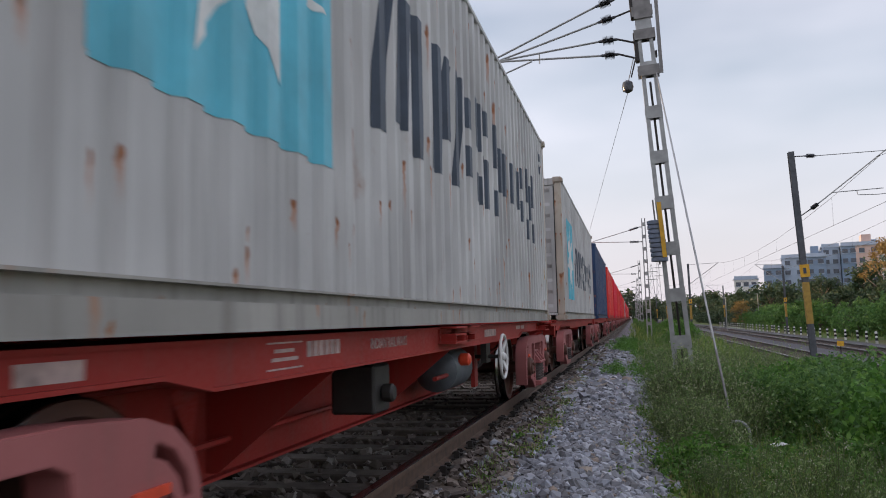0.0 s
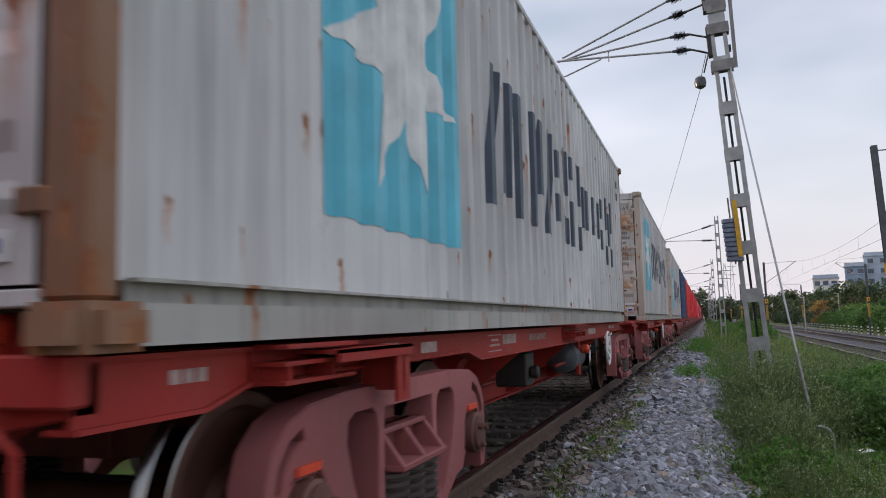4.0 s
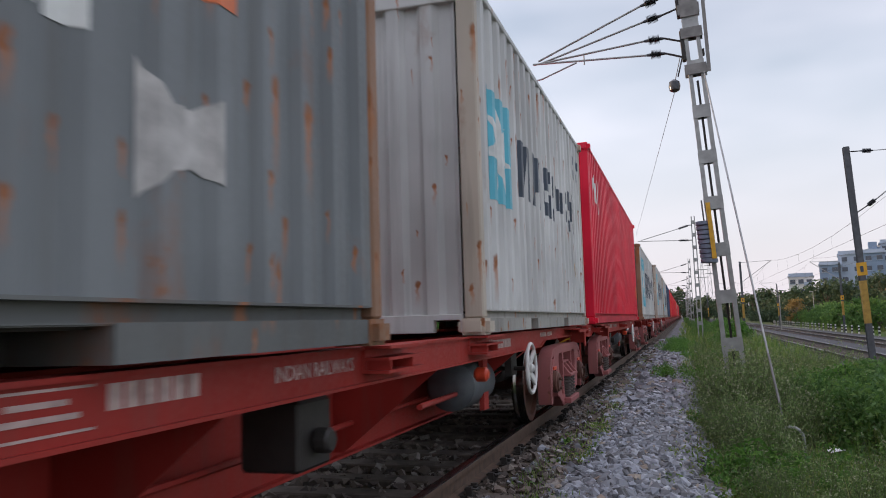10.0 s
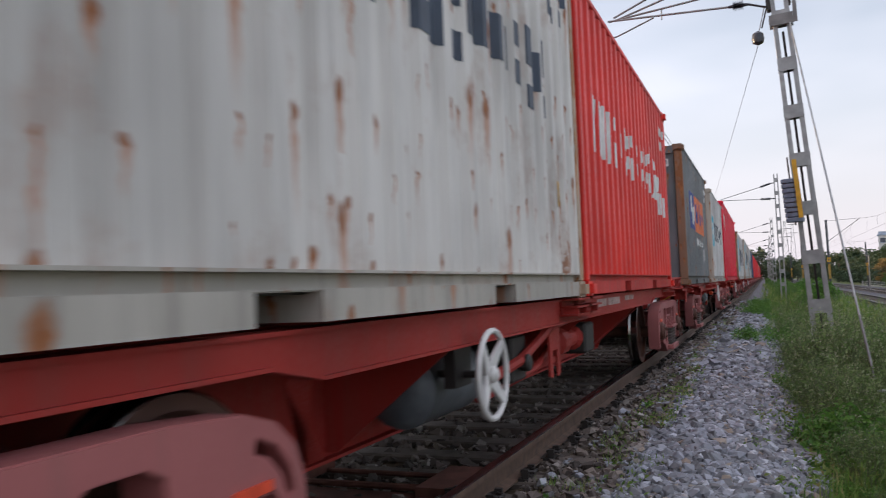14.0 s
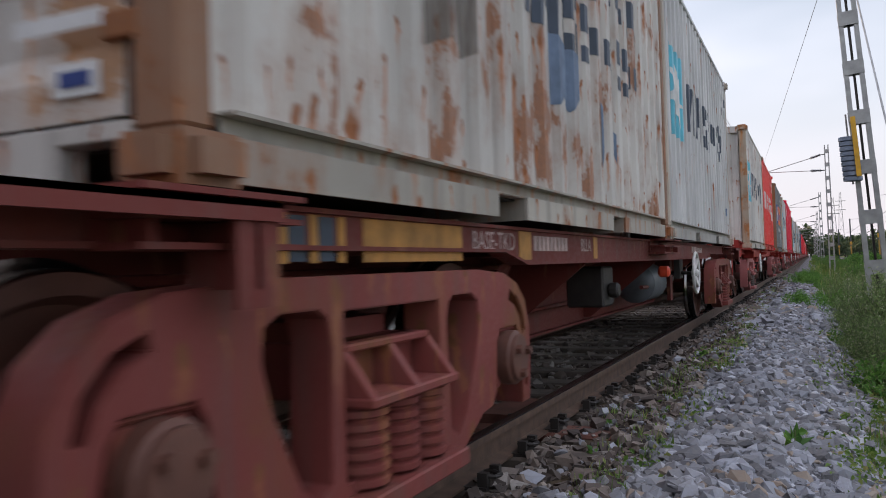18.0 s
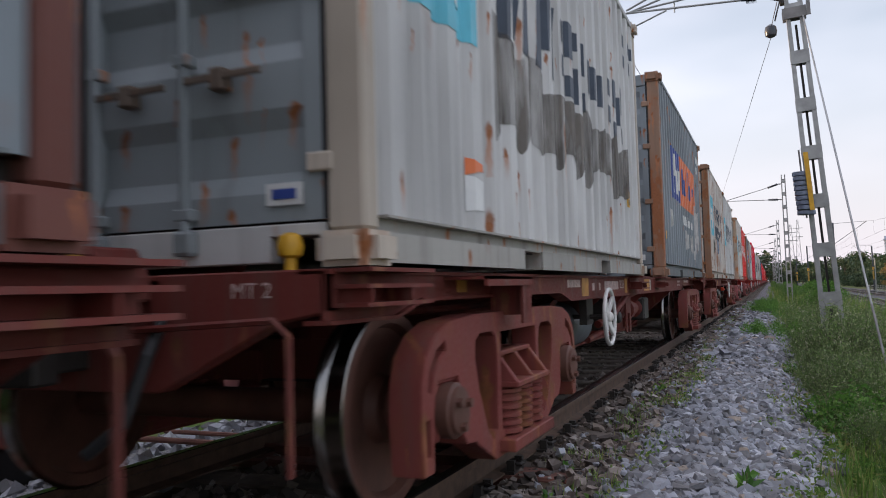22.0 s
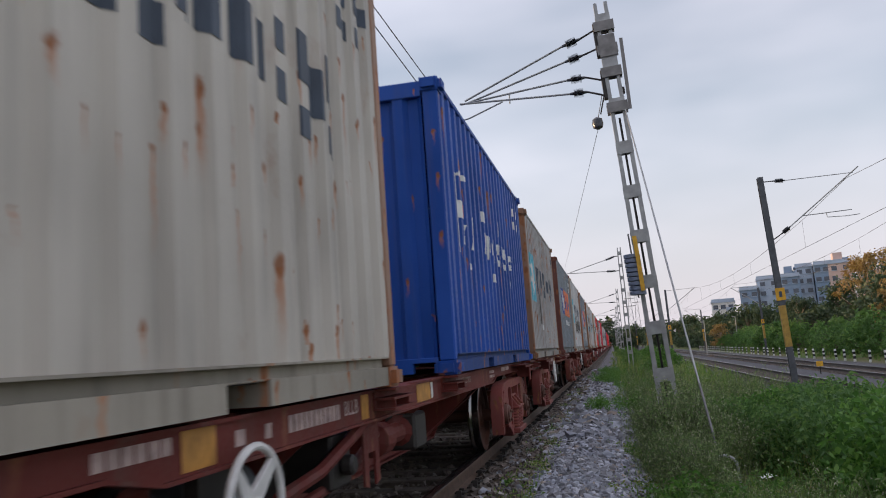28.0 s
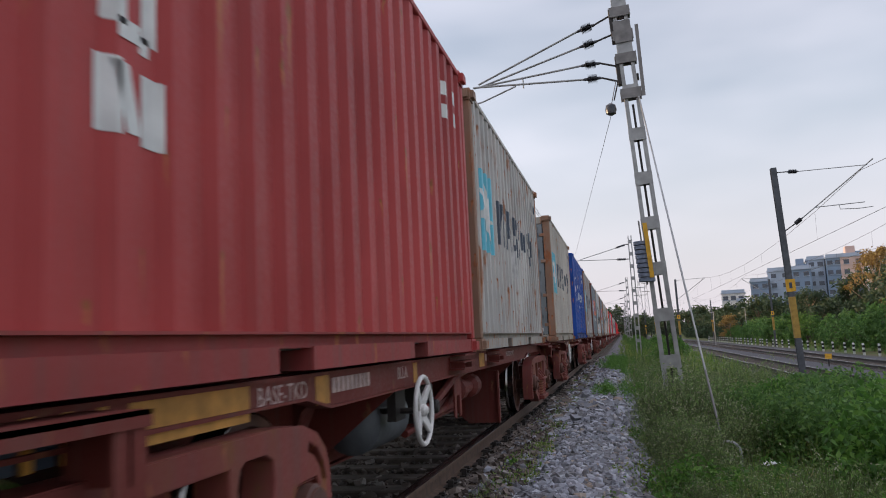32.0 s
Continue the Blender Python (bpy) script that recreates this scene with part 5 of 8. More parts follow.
vertical_code(box_d, FT20, "MRKU 6545716", 0.15, 2.35)
vertical_code(box_g, FT20, "MRKU9033009", 0.15, 2.20, step=0.15)
vertical_code(box_n, FT20, "MRKU 8802813", 0.12, 2.35, "white_mark")
for i, c in enumerate("631758"):
    pl = end_plate(box_f, FT20, 0.10 + i * 0.15, 0.22 + i * 0.15, 2.19, 2.33, "plate_white", "white square with a figure", -0.006)
    part("figure", text_mesh(c, 0.13, M["ink"]), None, pl, m=pose(0.16 + i * 0.15, -(FT20 / 2 - 0.02) - 0.0115, 2.26, 90))
blot = MB().prism([(0.46, 0.40), (0.50, 0.37), (0.57, 0.39), (0.60, 0.47), (0.66, 0.46), (0.72, 0.42), (0.79, 0.44), (0.81, 0.56), (0.79, 0.74), (0.72, 0.78), (0.64, 0.77), (0.60, 0.74), (0.52, 0.76), (0.47, 0.72), (0.45, 0.55)], -(FT20 / 2 - 0.02) - 0.002, -(FT20 / 2 - 0.02) + 0.001, "xz")
part("bare_patch", blot, M["pale_patch"], box_f, "pale uneven repainted blotch")
# tomato red box: white strokes and a small flag
on_side(box_e, "white_wordmark", glyph_row(-2.5, 1.3, 1.22, 1.72, 8, 5, 0.17), "white_mark", "broken white painted strokes")
on_side(box_e, "white_flag", [skew(1.35, 1.18, 0.5, 0.34, 0.25), skew(1.5, 1.58, 0.22, 0.12, -0.05), rect(1.2, 1.35, 1.7, 1.82)], "white_mark", "white waving flag shape")
on_side(box_e, "white_short_word", [rect(1.9, 2.0, 1.0, 1.3), rect(2.05, 2.2, 1.0, 1.08), rect(2.15, 2.25, 1.02, 1.32), rect(2.35, 2.45, 1.0, 1.42), rect(2.48, 2.62, 1.0, 1.28)], "white_mark", "white painted strokes")
side_codes(box_e, 2.3, LOW, "white_mark")
# royal blue box: white emblem and scattered strokes
on_side(box_n, "white_emblem", [rect(-2.45, -2.36, 1.1, 1.85), rect(-2.3, -2.05, 1.45, 1.62), skew(-2.2, 1.2, 0.14, 0.22, 0.1), rect(-1.95, -1.75, 0.98, 1.04), skew(-2.3, 1.86, 0.4, 0.06, 0.1), skew(-1.7, 1.2, 0.04, 0.35, 0.08)], "white_mark", "white figure-like emblem")
on_side(box_n, "red_dot", [rect(-2.16, -2.02, 1.47, 1.59)], "logo_orange", "small red patch", 0.006)
on_side(box_n, "white_wordmark", glyph_row(-0.95, 1.7, 1.22, 1.5, 8, 9, 0.18) + [rect(-0.9, -0.7, 1.62, 1.74), skew(0.3, 1.6, 0.05, 0.3, 0.12), rect(-0.3, -0.1, 0.98, 1.08), rect(1.2, 1.35, 1.0, 1.1)], "white_mark", "broken white strokes")
side_codes(box_n, 2.2, LOW, "white_mark")
# brick red box: stacked white strokes
on_side(box_q, "white_strokes", [rect(-2.30, -2.22, 0.72, 0.94), skew(-2.2, 0.73, 0.07, 0.2, -0.06), rect(-2.08, -1.98, 0.72, 0.94), rect(-2.28, -2.20, 1.04, 1.24), rect(-2.08, -2.0, 1.04, 1.24), rect(-2.24, -2.04, 1.0, 1.06), rect(-2.30, -2.2, 1.36, 1.58), rect(-2.1, -2.0, 1.40, 1.58), rect(-2.28, -2.0, 1.68, 1.76), rect(-2.28, -2.18, 1.76, 1.9)], "white_mark", "column of white painted strokes")
side_codes(box_q, 2.2, LOW, "white_mark")
# wear with shapes of its own
patch(box_k, "sooty_smear", -1.65, 2.4, 0.62, 1.28, "stain", "sooty brown smear", 3, 24)
patch(box_k, "pasted_label", -2.0, -1.85, 0.26, 0.42, "plate_white", "pale pasted label", 4, 2)
patch(box_k, "sticker", -2.0, -1.85, 0.42, 0.5, "logo_orange", "orange sticker", 5, 2)
for i, (y0, y1, z0, z1) in enumerate(((-2.0, -1.74, 0.68, 0.95), (-0.1, 0.36, 0.40, 0.78), (0.62, 1.12, 0.38, 0.72), (1.3, 1.5, 0.25, 0.5), (1.6, 2.3, 0.35, 1.3))):
    patch(box_j, "bare_patch", y0, y1, z0, z1, "pale_patch", "pale patch of torn paint", 10 + i, 3)
patch(box_j, "sticker", -2.80, -2.66, 0.48, 0.60, "yellow", "yellow sticker", 41, 2)
patch(box_i, "repaint_patch", 2.32, 2.52, 0.44, 0.58, "blue_patch", "dull blue repainted square", 42, 2)
patch(box_i, "rust_patch", 2.40, 2.50, 0.18, 0.38, "rust_run", "rust run", 43, 3)
patch(box_m, "pasted_label", -1.08, -0.83, 0.52, 0.66, "plate_white", "white pasted label", 44, 2)
patch(box_m, "pasted_label", 2.35, 2.43, 0.325, 0.375, "plate_white", "small white label", 49, 2)
patch(box_m, "sooty_smear", -1.34, -1.08, 0.62, 1.22, "stain", "dark scuff", 45, 4)
patch(box_o, "bare_patch", -2.88, -2.62, 0.22, 0.42, "pale_yellow", "pale yellowish touched-up patch", 46, 3)
patch(box_p, "repaint_patch", -0.35, 0.15, 0.82, 1.34, "pale_patch", "grey repainted patch", 47, 4)
patch(box_p, "sticker", -1.23, -1.17, 0.84, 0.90, "logo_orange", "small red sticker", 48, 2)
patch(box_f, "bare_patch", 1.33, 1.71, 0.44, 0.83, "pale_patch", "pale repainted patch", 20, 3)
for i, (y0, y1, z0, z1, m_) in enumerate(((-1.9, -1.4, 0.55, 0.95, "stain"), (-0.4, 0.1, 0.62, 1.0, "blue_patch"), (0.6, 0.75, 0.4, 0.8, "blue_patch"), (1.0, 1.1, 0.45, 0.75, "blue_patch"))):
    patch(box_h, "repaint_patch", y0, y1, z0, z1, m_, "dark repainted blotch", 30 + i, 4)
on_side(box_h, "star_panel", [rect(-2.5, -1.6, 1.02, 1.95)], "sky_blue", "flaking sky blue panel")
on_side(box_h, "star", star(-2.05, 1.48, 0.42), "white_mark", "white star", 0.006)
on_side(box_h, "dark_wordmark", glyph_row(-1.05, 2.0, 1.42, 1.82) + glyph_row(-1.05, 2.0, 0.98, 1.32, 7), "ink", "two rows of broken dark strokes")



# ---- ground, ballast and our track ----
def ground_z(x, y):
    prof = [(-400, -0.7), (-8, -0.7), (-4.5, -0.6), (-2.7, -0.40), (-1.7, -0.215), (0.95, -0.215), (1.08, -0.178), (1.6, -0.185), (2.0, -0.215), (2.45, -0.29), (2.75, -0.42), (3.6, -0.52), (5.5, -0.72), (8.2, -1.0), (9.0, -1.17), (18, -1.17), (22, -1.0), (60, -0.6), (400, 0.0)]
    z = float(np.interp(x, [p[0] for p in prof], [p[1] for p in prof]))
    if abs(x) > 2.8:
        z += 0.05 * noise.noise((x * 0.6, y * 0.5, 3.1))
    return z


def mat_ground():
    m, nt, b = mat_new("ground_soil_and_gravel")
    tc = nt.nodes.new("ShaderNodeTexCoord")
    co = tc.outputs["Object"]
    sx = nt.nodes.new("ShaderNodeSeparateXYZ")
    nt.links.new(co, sx.inputs[0])
    soil = mixc(nt, noise_node(nt, co, 1.3, 5), (0.085, 0.085, 0.035), (0.16, 0.145, 0.075))
    soil = mixc(nt, ramp(nt, noise_node(nt, co, 0.35, 4), [(0.45, (0, 0, 0)), (0.6, (1, 1, 1))]), soil, (0.075, 0.12, 0.028))
    v = nt.nodes.new("ShaderNodeTexVoronoi")
    v.inputs["Scale"].default_value = 17.0
    nt.links.new(co, v.inputs["Vector"])
    gr = mixc(nt, v.outputs["Color"], (0.15, 0.145, 0.15), (0.36, 0.35, 0.365))
    gr = mixc(nt, ramp(nt, v.outputs["Distance"], [(0.35, (0, 0, 0)), (0.75, (1, 1, 1))]), gr, (0.05, 0.045, 0.04))
    edge = nt.nodes.new("ShaderNodeMath")
    edge.operation = "MULTIPLY_ADD"
    nt.links.new(noise_node(nt, co, 1.6, 4), edge.inputs[0])
    edge.inputs[1].default_value = 0.5
    ab = nt.nodes.new("ShaderNodeMath")
    ab.operation = "ABSOLUTE"
    nt.links.new(sx.outputs["X"], ab.inputs[0])
    nt.links.new(ab.outputs[0], edge.inputs[2])
    own = ramp(nt, edge.outputs[0], [(0.0, (1, 1, 1)), (1.0, (0, 0, 0))])
    mr = nt.nodes.new("ShaderNodeMapRange")
    mr.inputs["From Min"].default_value, mr.inputs["From Max"].default_value = 2.85, 3.05
    nt.links.new(edge.outputs[0], mr.inputs["Value"])
    m2 = nt.nodes.new("ShaderNodeMapRange")      # bed of the two other tracks
    m2.inputs["From Min"].default_value, m2.inputs["From Max"].default_value = 5.0, 5.6
    d2 = nt.nodes.new("ShaderNodeMath")
    d2.operation = "SUBTRACT"
    nt.links.new(sx.outputs["X"], d2.inputs[0])
    d2.inputs[1].default_value = 13.2
    a2 = nt.nodes.new("ShaderNodeMath")
    a2.operation = "ABSOLUTE"
    nt.links.new(d2.outputs[0], a2.inputs[0])
    nt.links.new(a2.outputs[0], m2.inputs["Value"])
    mul = nt.nodes.new("ShaderNodeMath")
    mul.operation = "MULTIPLY"
    nt.links.new(mr.outputs[0], mul.inputs[0])
    nt.links.new(m2.outputs[0], mul.inputs[1])
    # darker, browner bed between the rails
    m3 = nt.nodes.new("ShaderNodeMapRange")
    m3.inputs["From Min"].default_value, m3.inputs["From Max"].default_value = 1.36, 1.62
    nt.links.new(ab.outputs[0], m3.inputs["Value"])
    gr2 = mixc(nt, m3.outputs[0], mixc(nt, noise_node(nt, co, 6, 4), (0.045, 0.034, 0.023), (0.12, 0.09, 0.06)), gr)
    m4 = nt.nodes.new("ShaderNodeMapRange")      # older, darker stone beyond the weeds
    m4.inputs["From Min"].default_value, m4.inputs["From Max"].default_value = 6.0, 8.0
    nt.links.new(sx.outputs["X"], m4.inputs["Value"])
    gr2 = mixc(nt, m4.outputs[0], gr2, mixc(nt, noise_node(nt, co, 5, 4), (0.06, 0.058, 0.062), (0.14, 0.135, 0.14)))
    col = mixc(nt, mul.outputs[0], gr2, soil)
    nt.links.new(col, b.inputs["Base Color"])
    b.inputs["Roughness"].default_value, b.inputs["Specular IOR Level"].default_value = 0.95, 0.1
    bump(nt, b, v.outputs["Distance"], 0.6, 0.03)
    return m


xs = [-1500, -300, -80, -30, -16, -10, -8, -6, -4.5, -3.4, -2.7, -2.2, -1.7, -0.9, 0, 0.9, 1.08, 1.4, 1.6, 1.8, 2.0, 2.2, 2.45, 2.6, 2.75, 2.95, 3.2, 3.6, 4.2, 5, 5.8, 6.6, 7.4, 8.2, 9, 12, 15, 18, 20, 22, 26, 35, 60, 120, 400, 1500]
ysg = [-80, -20, -8] + [-4 + 0.8 * i for i in range(60)] + [46, 50, 56, 64, 75, 90, 110, 140, 180, 260, 400, 700, 1500, 3500]
gm = MB()
nx = len(xs)
gm.add([(x, y, ground_z(x, y)) for y in ysg for x in xs], [(j * nx + i, j * nx + i + 1, (j + 1) * nx + i + 1, (j + 1) * nx + i) for j in range(len(ysg) - 1) for i in range(nx - 1)])
ground = tagged(new("ground", gm.mesh("ground", mat_ground(), 0, True)), "weedy soil with grey ballast shoulders beside the tracks", "ground", kind="structure")


def rail_profile(xc, zt=0.0):
    h = [(-0.0335, 0.0), (-0.0335, -0.036), (-0.009, -0.05), (-0.009, -0.13), (-0.075, -0.145), (-0.075, -0.156), (0.075, -0.156), (0.075, -0.145), (0.009, -0.13), (0.009, -0.05), (0.0335, -0.036), (0.0335, 0.0), (0.027, 0.004), (-0.027, 0.004)]
    return [(xc + x, zt + z - 0.004) for x, z in h]


def rail_mesh(xc, y0, y1, zt=0.0, name="rail"):
    me = MB().prism(rail_profile(xc, zt), y0, y1, "xz").mesh(name, [M["rail_side"], M["rail_top"]], 0)
    for p in me.polygons:
        if p.normal.z > 0.4 and p.center.z > zt - 0.03:
            p.material_index = 1
    return me


track = tagged(new("railway_track"), "rusty broad gauge track on dark sleepers in ballast", "railway track", kind="structure")
RX = 0.838 + 0.0335
for s in (1, -1):
    part("rail", rail_mesh(s * RX, -12, 560), None, track)
# switch blade lying against the near rail
sb = MB().add([(RX - 0.037, 4.2, -0.008), (RX - 0.040, 4.2, -0.008), (RX - 0.037, 4.2, -0.12), (RX - 0.040, 4.2, -0.12),
               (RX - 0.075, 16.0, -0.004), (RX - 0.135, 16.0, -0.004), (RX - 0.075, 16.0, -0.14), (RX - 0.135, 16.0, -0.14)],
              [(0, 1, 3, 2), (4, 6, 7, 5), (0, 4, 5, 1), (2, 3, 7, 6), (0, 2, 6, 4), (1, 5, 7, 3)])
part("switch_blade", sb, M["rail_top"], track, "dark planed switch blade")
random.seed(5)
sl_var = []
for k in range(5):
    mb = MB()
    w, l = 0.125 + 0.01 * random.random(), 1.36 + 0.04 * random.random()
    mb.box(-l, l, -w, w, -0.34, -0.162)
    sl_var.append(mb.mesh("sleeper", M["sleeper_red"] if k == 4 else M["sleeper"], 0.014))
clip = MB().box(-0.055, 0.075, -0.10, 0.10, -0.165, -0.145).box(0.03, 0.075, -0.09, -0.055, -0.15, -0.085).box(0.03, 0.075, 0.055, 0.09, -0.15, -0.085)
clip.tube([(0.055, -0.07, -0.10), (0.10, -0.055, -0.105), (0.115, -0.02, -0.10), (0.07, 0.0, -0.095), (0.0, 0.01, -0.12), (0.0, 0.06, -0.12), (0.06, 0.07, -0.10)], 0.011, 6)
clip_me = clip.mesh("rail_clip", M["dark_steel"])
for i in range(300):
    y = -3.0 + 0.62 * i + random.uniform(-0.03, 0.03)
    s = part("sleeper", sl_var[4 if 6 < i < 14 and i % 3 == 0 else random.randrange(4)], None, track, m=pose(random.uniform(-0.03, 0.03), y, random.uniform(-0.006, 0.004), 0, 0, random.uniform(-0.8, 0.8)))
    if 3 <= i < 64:
        part("rail_clip", clip_me, None, s, m=pose(RX + 0.075, 0, 0))
        if i < 26:
            part("rail_clip", clip_me, None, s, m=pose(RX - 0.075, 0, 0, 0, 0, 180))
far_sl = MB()
for i in range(560):
    y = 183.5 + 0.65 * i
    far_sl.box(-1.37, 1.37, y - 0.125, y + 0.125, -0.3, -0.165)
tagged(part("sleepers_beyond", far_sl, M["sleeper"], track), kind="stuff")
# point rodding across the track by the switch toe
part("point_rod", MB().cyl((-2.1, 4.55, -0.13), (RX - 0.05, 4.55, -0.13), 0.022, 8).cyl((-2.1, 4.95, -0.15), (RX - 0.05, 4.95, -0.15), 0.018, 8).box(-0.72, -0.45, 4.45, 5.05, -0.16, -0.10).box(0.45, 0.72, 4.45, 5.05, -0.16, -0.10), M["sleeper_red"], track)

box = tagged(new("point_machine"), "black point machine box with white letters on sleepers", "point machine")
part("casing", MB().box(-2.75, -2.05, 3.2, 4.23, -0.28, 0.0), M["rubber"], box, bevel=0.02)
part("lid", MB().box(-2.77, -2.03, 3.18, 4.25, 0.0, 0.025), M["dark_steel"], box, bevel=0.01)
part("lettering", text_mesh("N", 0.16, M["white_mark"]), None, box, "white letter N", m=pose(-2.62, 3.195, -0.13, 90))
part("lettering", text_mesh("R", 0.16, M["white_mark"]), None, box, "white letter R", m=pose(-2.045, 3.39, -0.10, 90, 0, 90))
sgn = tagged(new("notice_board"), "small yellow notice board on two posts", "sign")
part("board", MB().prism([(-3.88, -0.09), (-3.30, -0.09), (-3.30, 0.24), (-3.34, 0.29), (-3.84, 0.29), (-3.88, 0.24)], 5.40, 5.42, "xz"), M["yellow"], sgn, bevel=0.006)
for x in (-3.78, -3.40):
    part("post", MB().box(x - 0.025, x + 0.025, 5.42, 5.46, -0.7, 0.27), M["dark_steel"], sgn)
for z, a, b in ((0.22, -3.80, -3.6), (0.11, -3.83, -3.38), (0.0, -3.83, -3.42)):
    part("writing", MB().box(a, b, 5.396, 5.399, z - 0.025, z + 0.025), M["ink"], sgn)

# ballast stones: thousands of broken lumps, one object
def lump():
    """Eight-cornered block whose corners are later pulled about."""
    v = np.array([(x, y, z) for x in (-1, 1) for y in (-1, 1) for z in (-1, 1)], float) * 0.72
    f = np.array([(0, 1, 3), (0, 3, 2), (4, 6, 7), (4, 7, 5), (0, 4, 5), (0, 5, 1), (2, 3, 7), (2, 7, 6), (0, 2, 6), (0, 6, 4), (1, 5, 7), (1, 7, 3)])
    return v, f


def np_mesh(name, verts, faces, mat):
    me = bpy.data.meshes.new(name)
    me.vertices.add(len(verts))
    me.vertices.foreach_set("co", np.asarray(verts, np.float32).ravel())
    k = faces.shape[1]
    me.loops.add(faces.size)
    me.loops.foreach_set("vertex_index", faces.astype(np.int32).ravel())
    me.polygons.add(len(faces))
    me.polygons.foreach_set("loop_start", np.arange(0, faces.size, k, dtype=np.int32))
    me.update(calc_edges=True)
    me.validate()
    me.shade_flat()
    me.materials.append(mat)
    return me


def nugget():
    """Twelve-cornered lump."""
    g = (1 + 5 ** 0.5) / 2
    v = [(0, a, b * g) for a in (-1, 1) for b in (-1, 1)]
    v = np.array(v + [(a, b * g, 0) for a in (-1, 1) for b in (-1, 1)] + [(b * g, 0, a) for a in (-1, 1) for b in (-1, 1)]) / math.hypot(1, g)
    f = []
    for i, j, k in itertools.combinations(range(12), 3):
        if max(np.linalg.norm(v[i] - v[j]), np.linalg.norm(v[j] - v[k]), np.linalg.norm(v[i] - v[k])) < 1.2:
            f.append((i, j, k) if np.dot(np.cross(v[j] - v[i], v[k] - v[i]), v[i]) > 0 else (i, k, j))
    return v, np.array(f)


def stones(rng, x, y, z, size, rounder=False):
    n = len(x)
    v0, f0 = nugget() if rounder else lump()
    m = len(v0)
    q = rng.normal(size=(n, 4))
    q /= np.linalg.norm(q, axis=1, keepdims=True)
    w, a, b, c = q.T
    R = np.stack([np.stack([1 - 2 * (b * b + c * c), 2 * (a * b - c * w), 2 * (a * c + b * w)], 1), np.stack([2 * (a * b + c * w), 1 - 2 * (a * a + c * c), 2 * (b * c - a * w)], 1),
                  np.stack([2 * (a * c - b * w), 2 * (b * c + a * w), 1 - 2 * (a * a + b * b)], 1)], 1)
    v = (v0[None] + (0.36 if rounder else 0.42) * rng.uniform(-1, 1, (n, m, 3))) * (rng.uniform(0.6, 1.35, (n, 1, 3)))
    v = np.einsum("nij,nkj->nki", R, v) * size[:, None, None]
    v[..., 2] *= 0.8
    v += np.stack([x, y, z], 1)[:, None]
    f = f0[None] + m * np.arange(n)[:, None, None]
    return v.reshape(-1, 3), f.reshape(-1, 3)


def mat_stone(name, stops, dirt=(0.24, 0.22, 0.20)):
    m, nt, b = mat_new(name)
    g = nt.nodes.new("ShaderNodeNewGeometry")
    col = ramp(nt, g.outputs["Random Per Island"], stops)
    tc = nt.nodes.new("ShaderNodeTexCoord")
    n1 = noise_node(nt, tc.outputs["Object"], 55, 4)
    n2 = noise_node(nt, tc.outputs["Object"], 0.9, 3)
    col = mixc(nt, ramp(nt, n1, [(0.3, (0, 0, 0)), (0.75, (0.45, 0.45, 0.45))]), col, dirt)
    col = mixc(nt, ramp(nt, n2, [(0.45, (0, 0, 0)), (0.7, (0.35, 0.35, 0.35))]), col, dirt)
    nt.links.new(col, b.inputs["Base Color"])
    b.inputs["Roughness"].default_value = 0.85
    bump(nt, b, n1, 0.3, 0.006)
    return m


rng = np.random.default_rng(11)
def stone_field(n, x0, x1, y0, y1, size, spread=0.4, lift=0.0, rounder=False):
    x = rng.uniform(x0, x1, n)
    y = y0 + (y1 - y0) * rng.uniform(0, 1, n) ** 1.6
    gz = np.interp(x, [-4.5, -2.7, -1.7, 2.0, 2.45, 2.75, 3.6], [-0.6, -0.40, -0.215, -0.215, -0.29, -0.42, -0.52])
    sz = size * np.exp(rng.normal(0, spread, n)).clip(0.4, 2.0)
    hump = 0.045 * np.exp(-((x - 2.0) / 0.45) ** 2)
    keep = (rng.uniform(0, 1, n) < np.clip((2.78 + 0.12 * np.sin(y * 2.1) + 0.08 * np.sin(y * 5.3) - x) * 4 + 0.2, 0, 1)) | (x < 0)
    keep &= ~((np.abs(x) < 1.38) & (np.abs(x) > 0.9) & (rng.uniform(0, 1, n) < 0.6))
    x, y, gz, sz, hump = x[keep], y[keep], gz[keep], sz[keep], hump[keep]
    return stones(rng, x, y, gz + lift * rng.uniform(0.3, 1.0, len(x)) + hump + sz * rng.uniform(0.1, 0.7, len(x)), sz, rounder)


sets = [stone_field(27000, 1.50, 2.85, 1.0, 13.0, 0.0255, 0.38, 0.0, True), stone_field(11000, 1.2, 2.75, 12.0, 45.0, 0.040), stone_field(2600, -3.0, -0.95, 0.5, 18.0, 0.036), stone_field(1900, 1.12, 1.62, 1.0, 16.0, 0.02, 0.4, 0.06, True)]
dirty = [stone_field(7000, 0.98, 1.58, 1.0, 15.0, 0.021, 0.4, 0.055), stone_field(2500, 0.98, 1.6, 14.0, 45.0, 0.035, 0.4, 0.03), stone_field(4200, -0.76, 0.76, 1.5, 18.0, 0.024, 0.4, 0.02)]


def heap(fields):
    off, V, F = 0, [], []
    for v, f in fields:
        if f.size:
            V.append(v)
            F.append(f + off)
            off += len(v)
    return np.concatenate(V), np.concatenate(F)


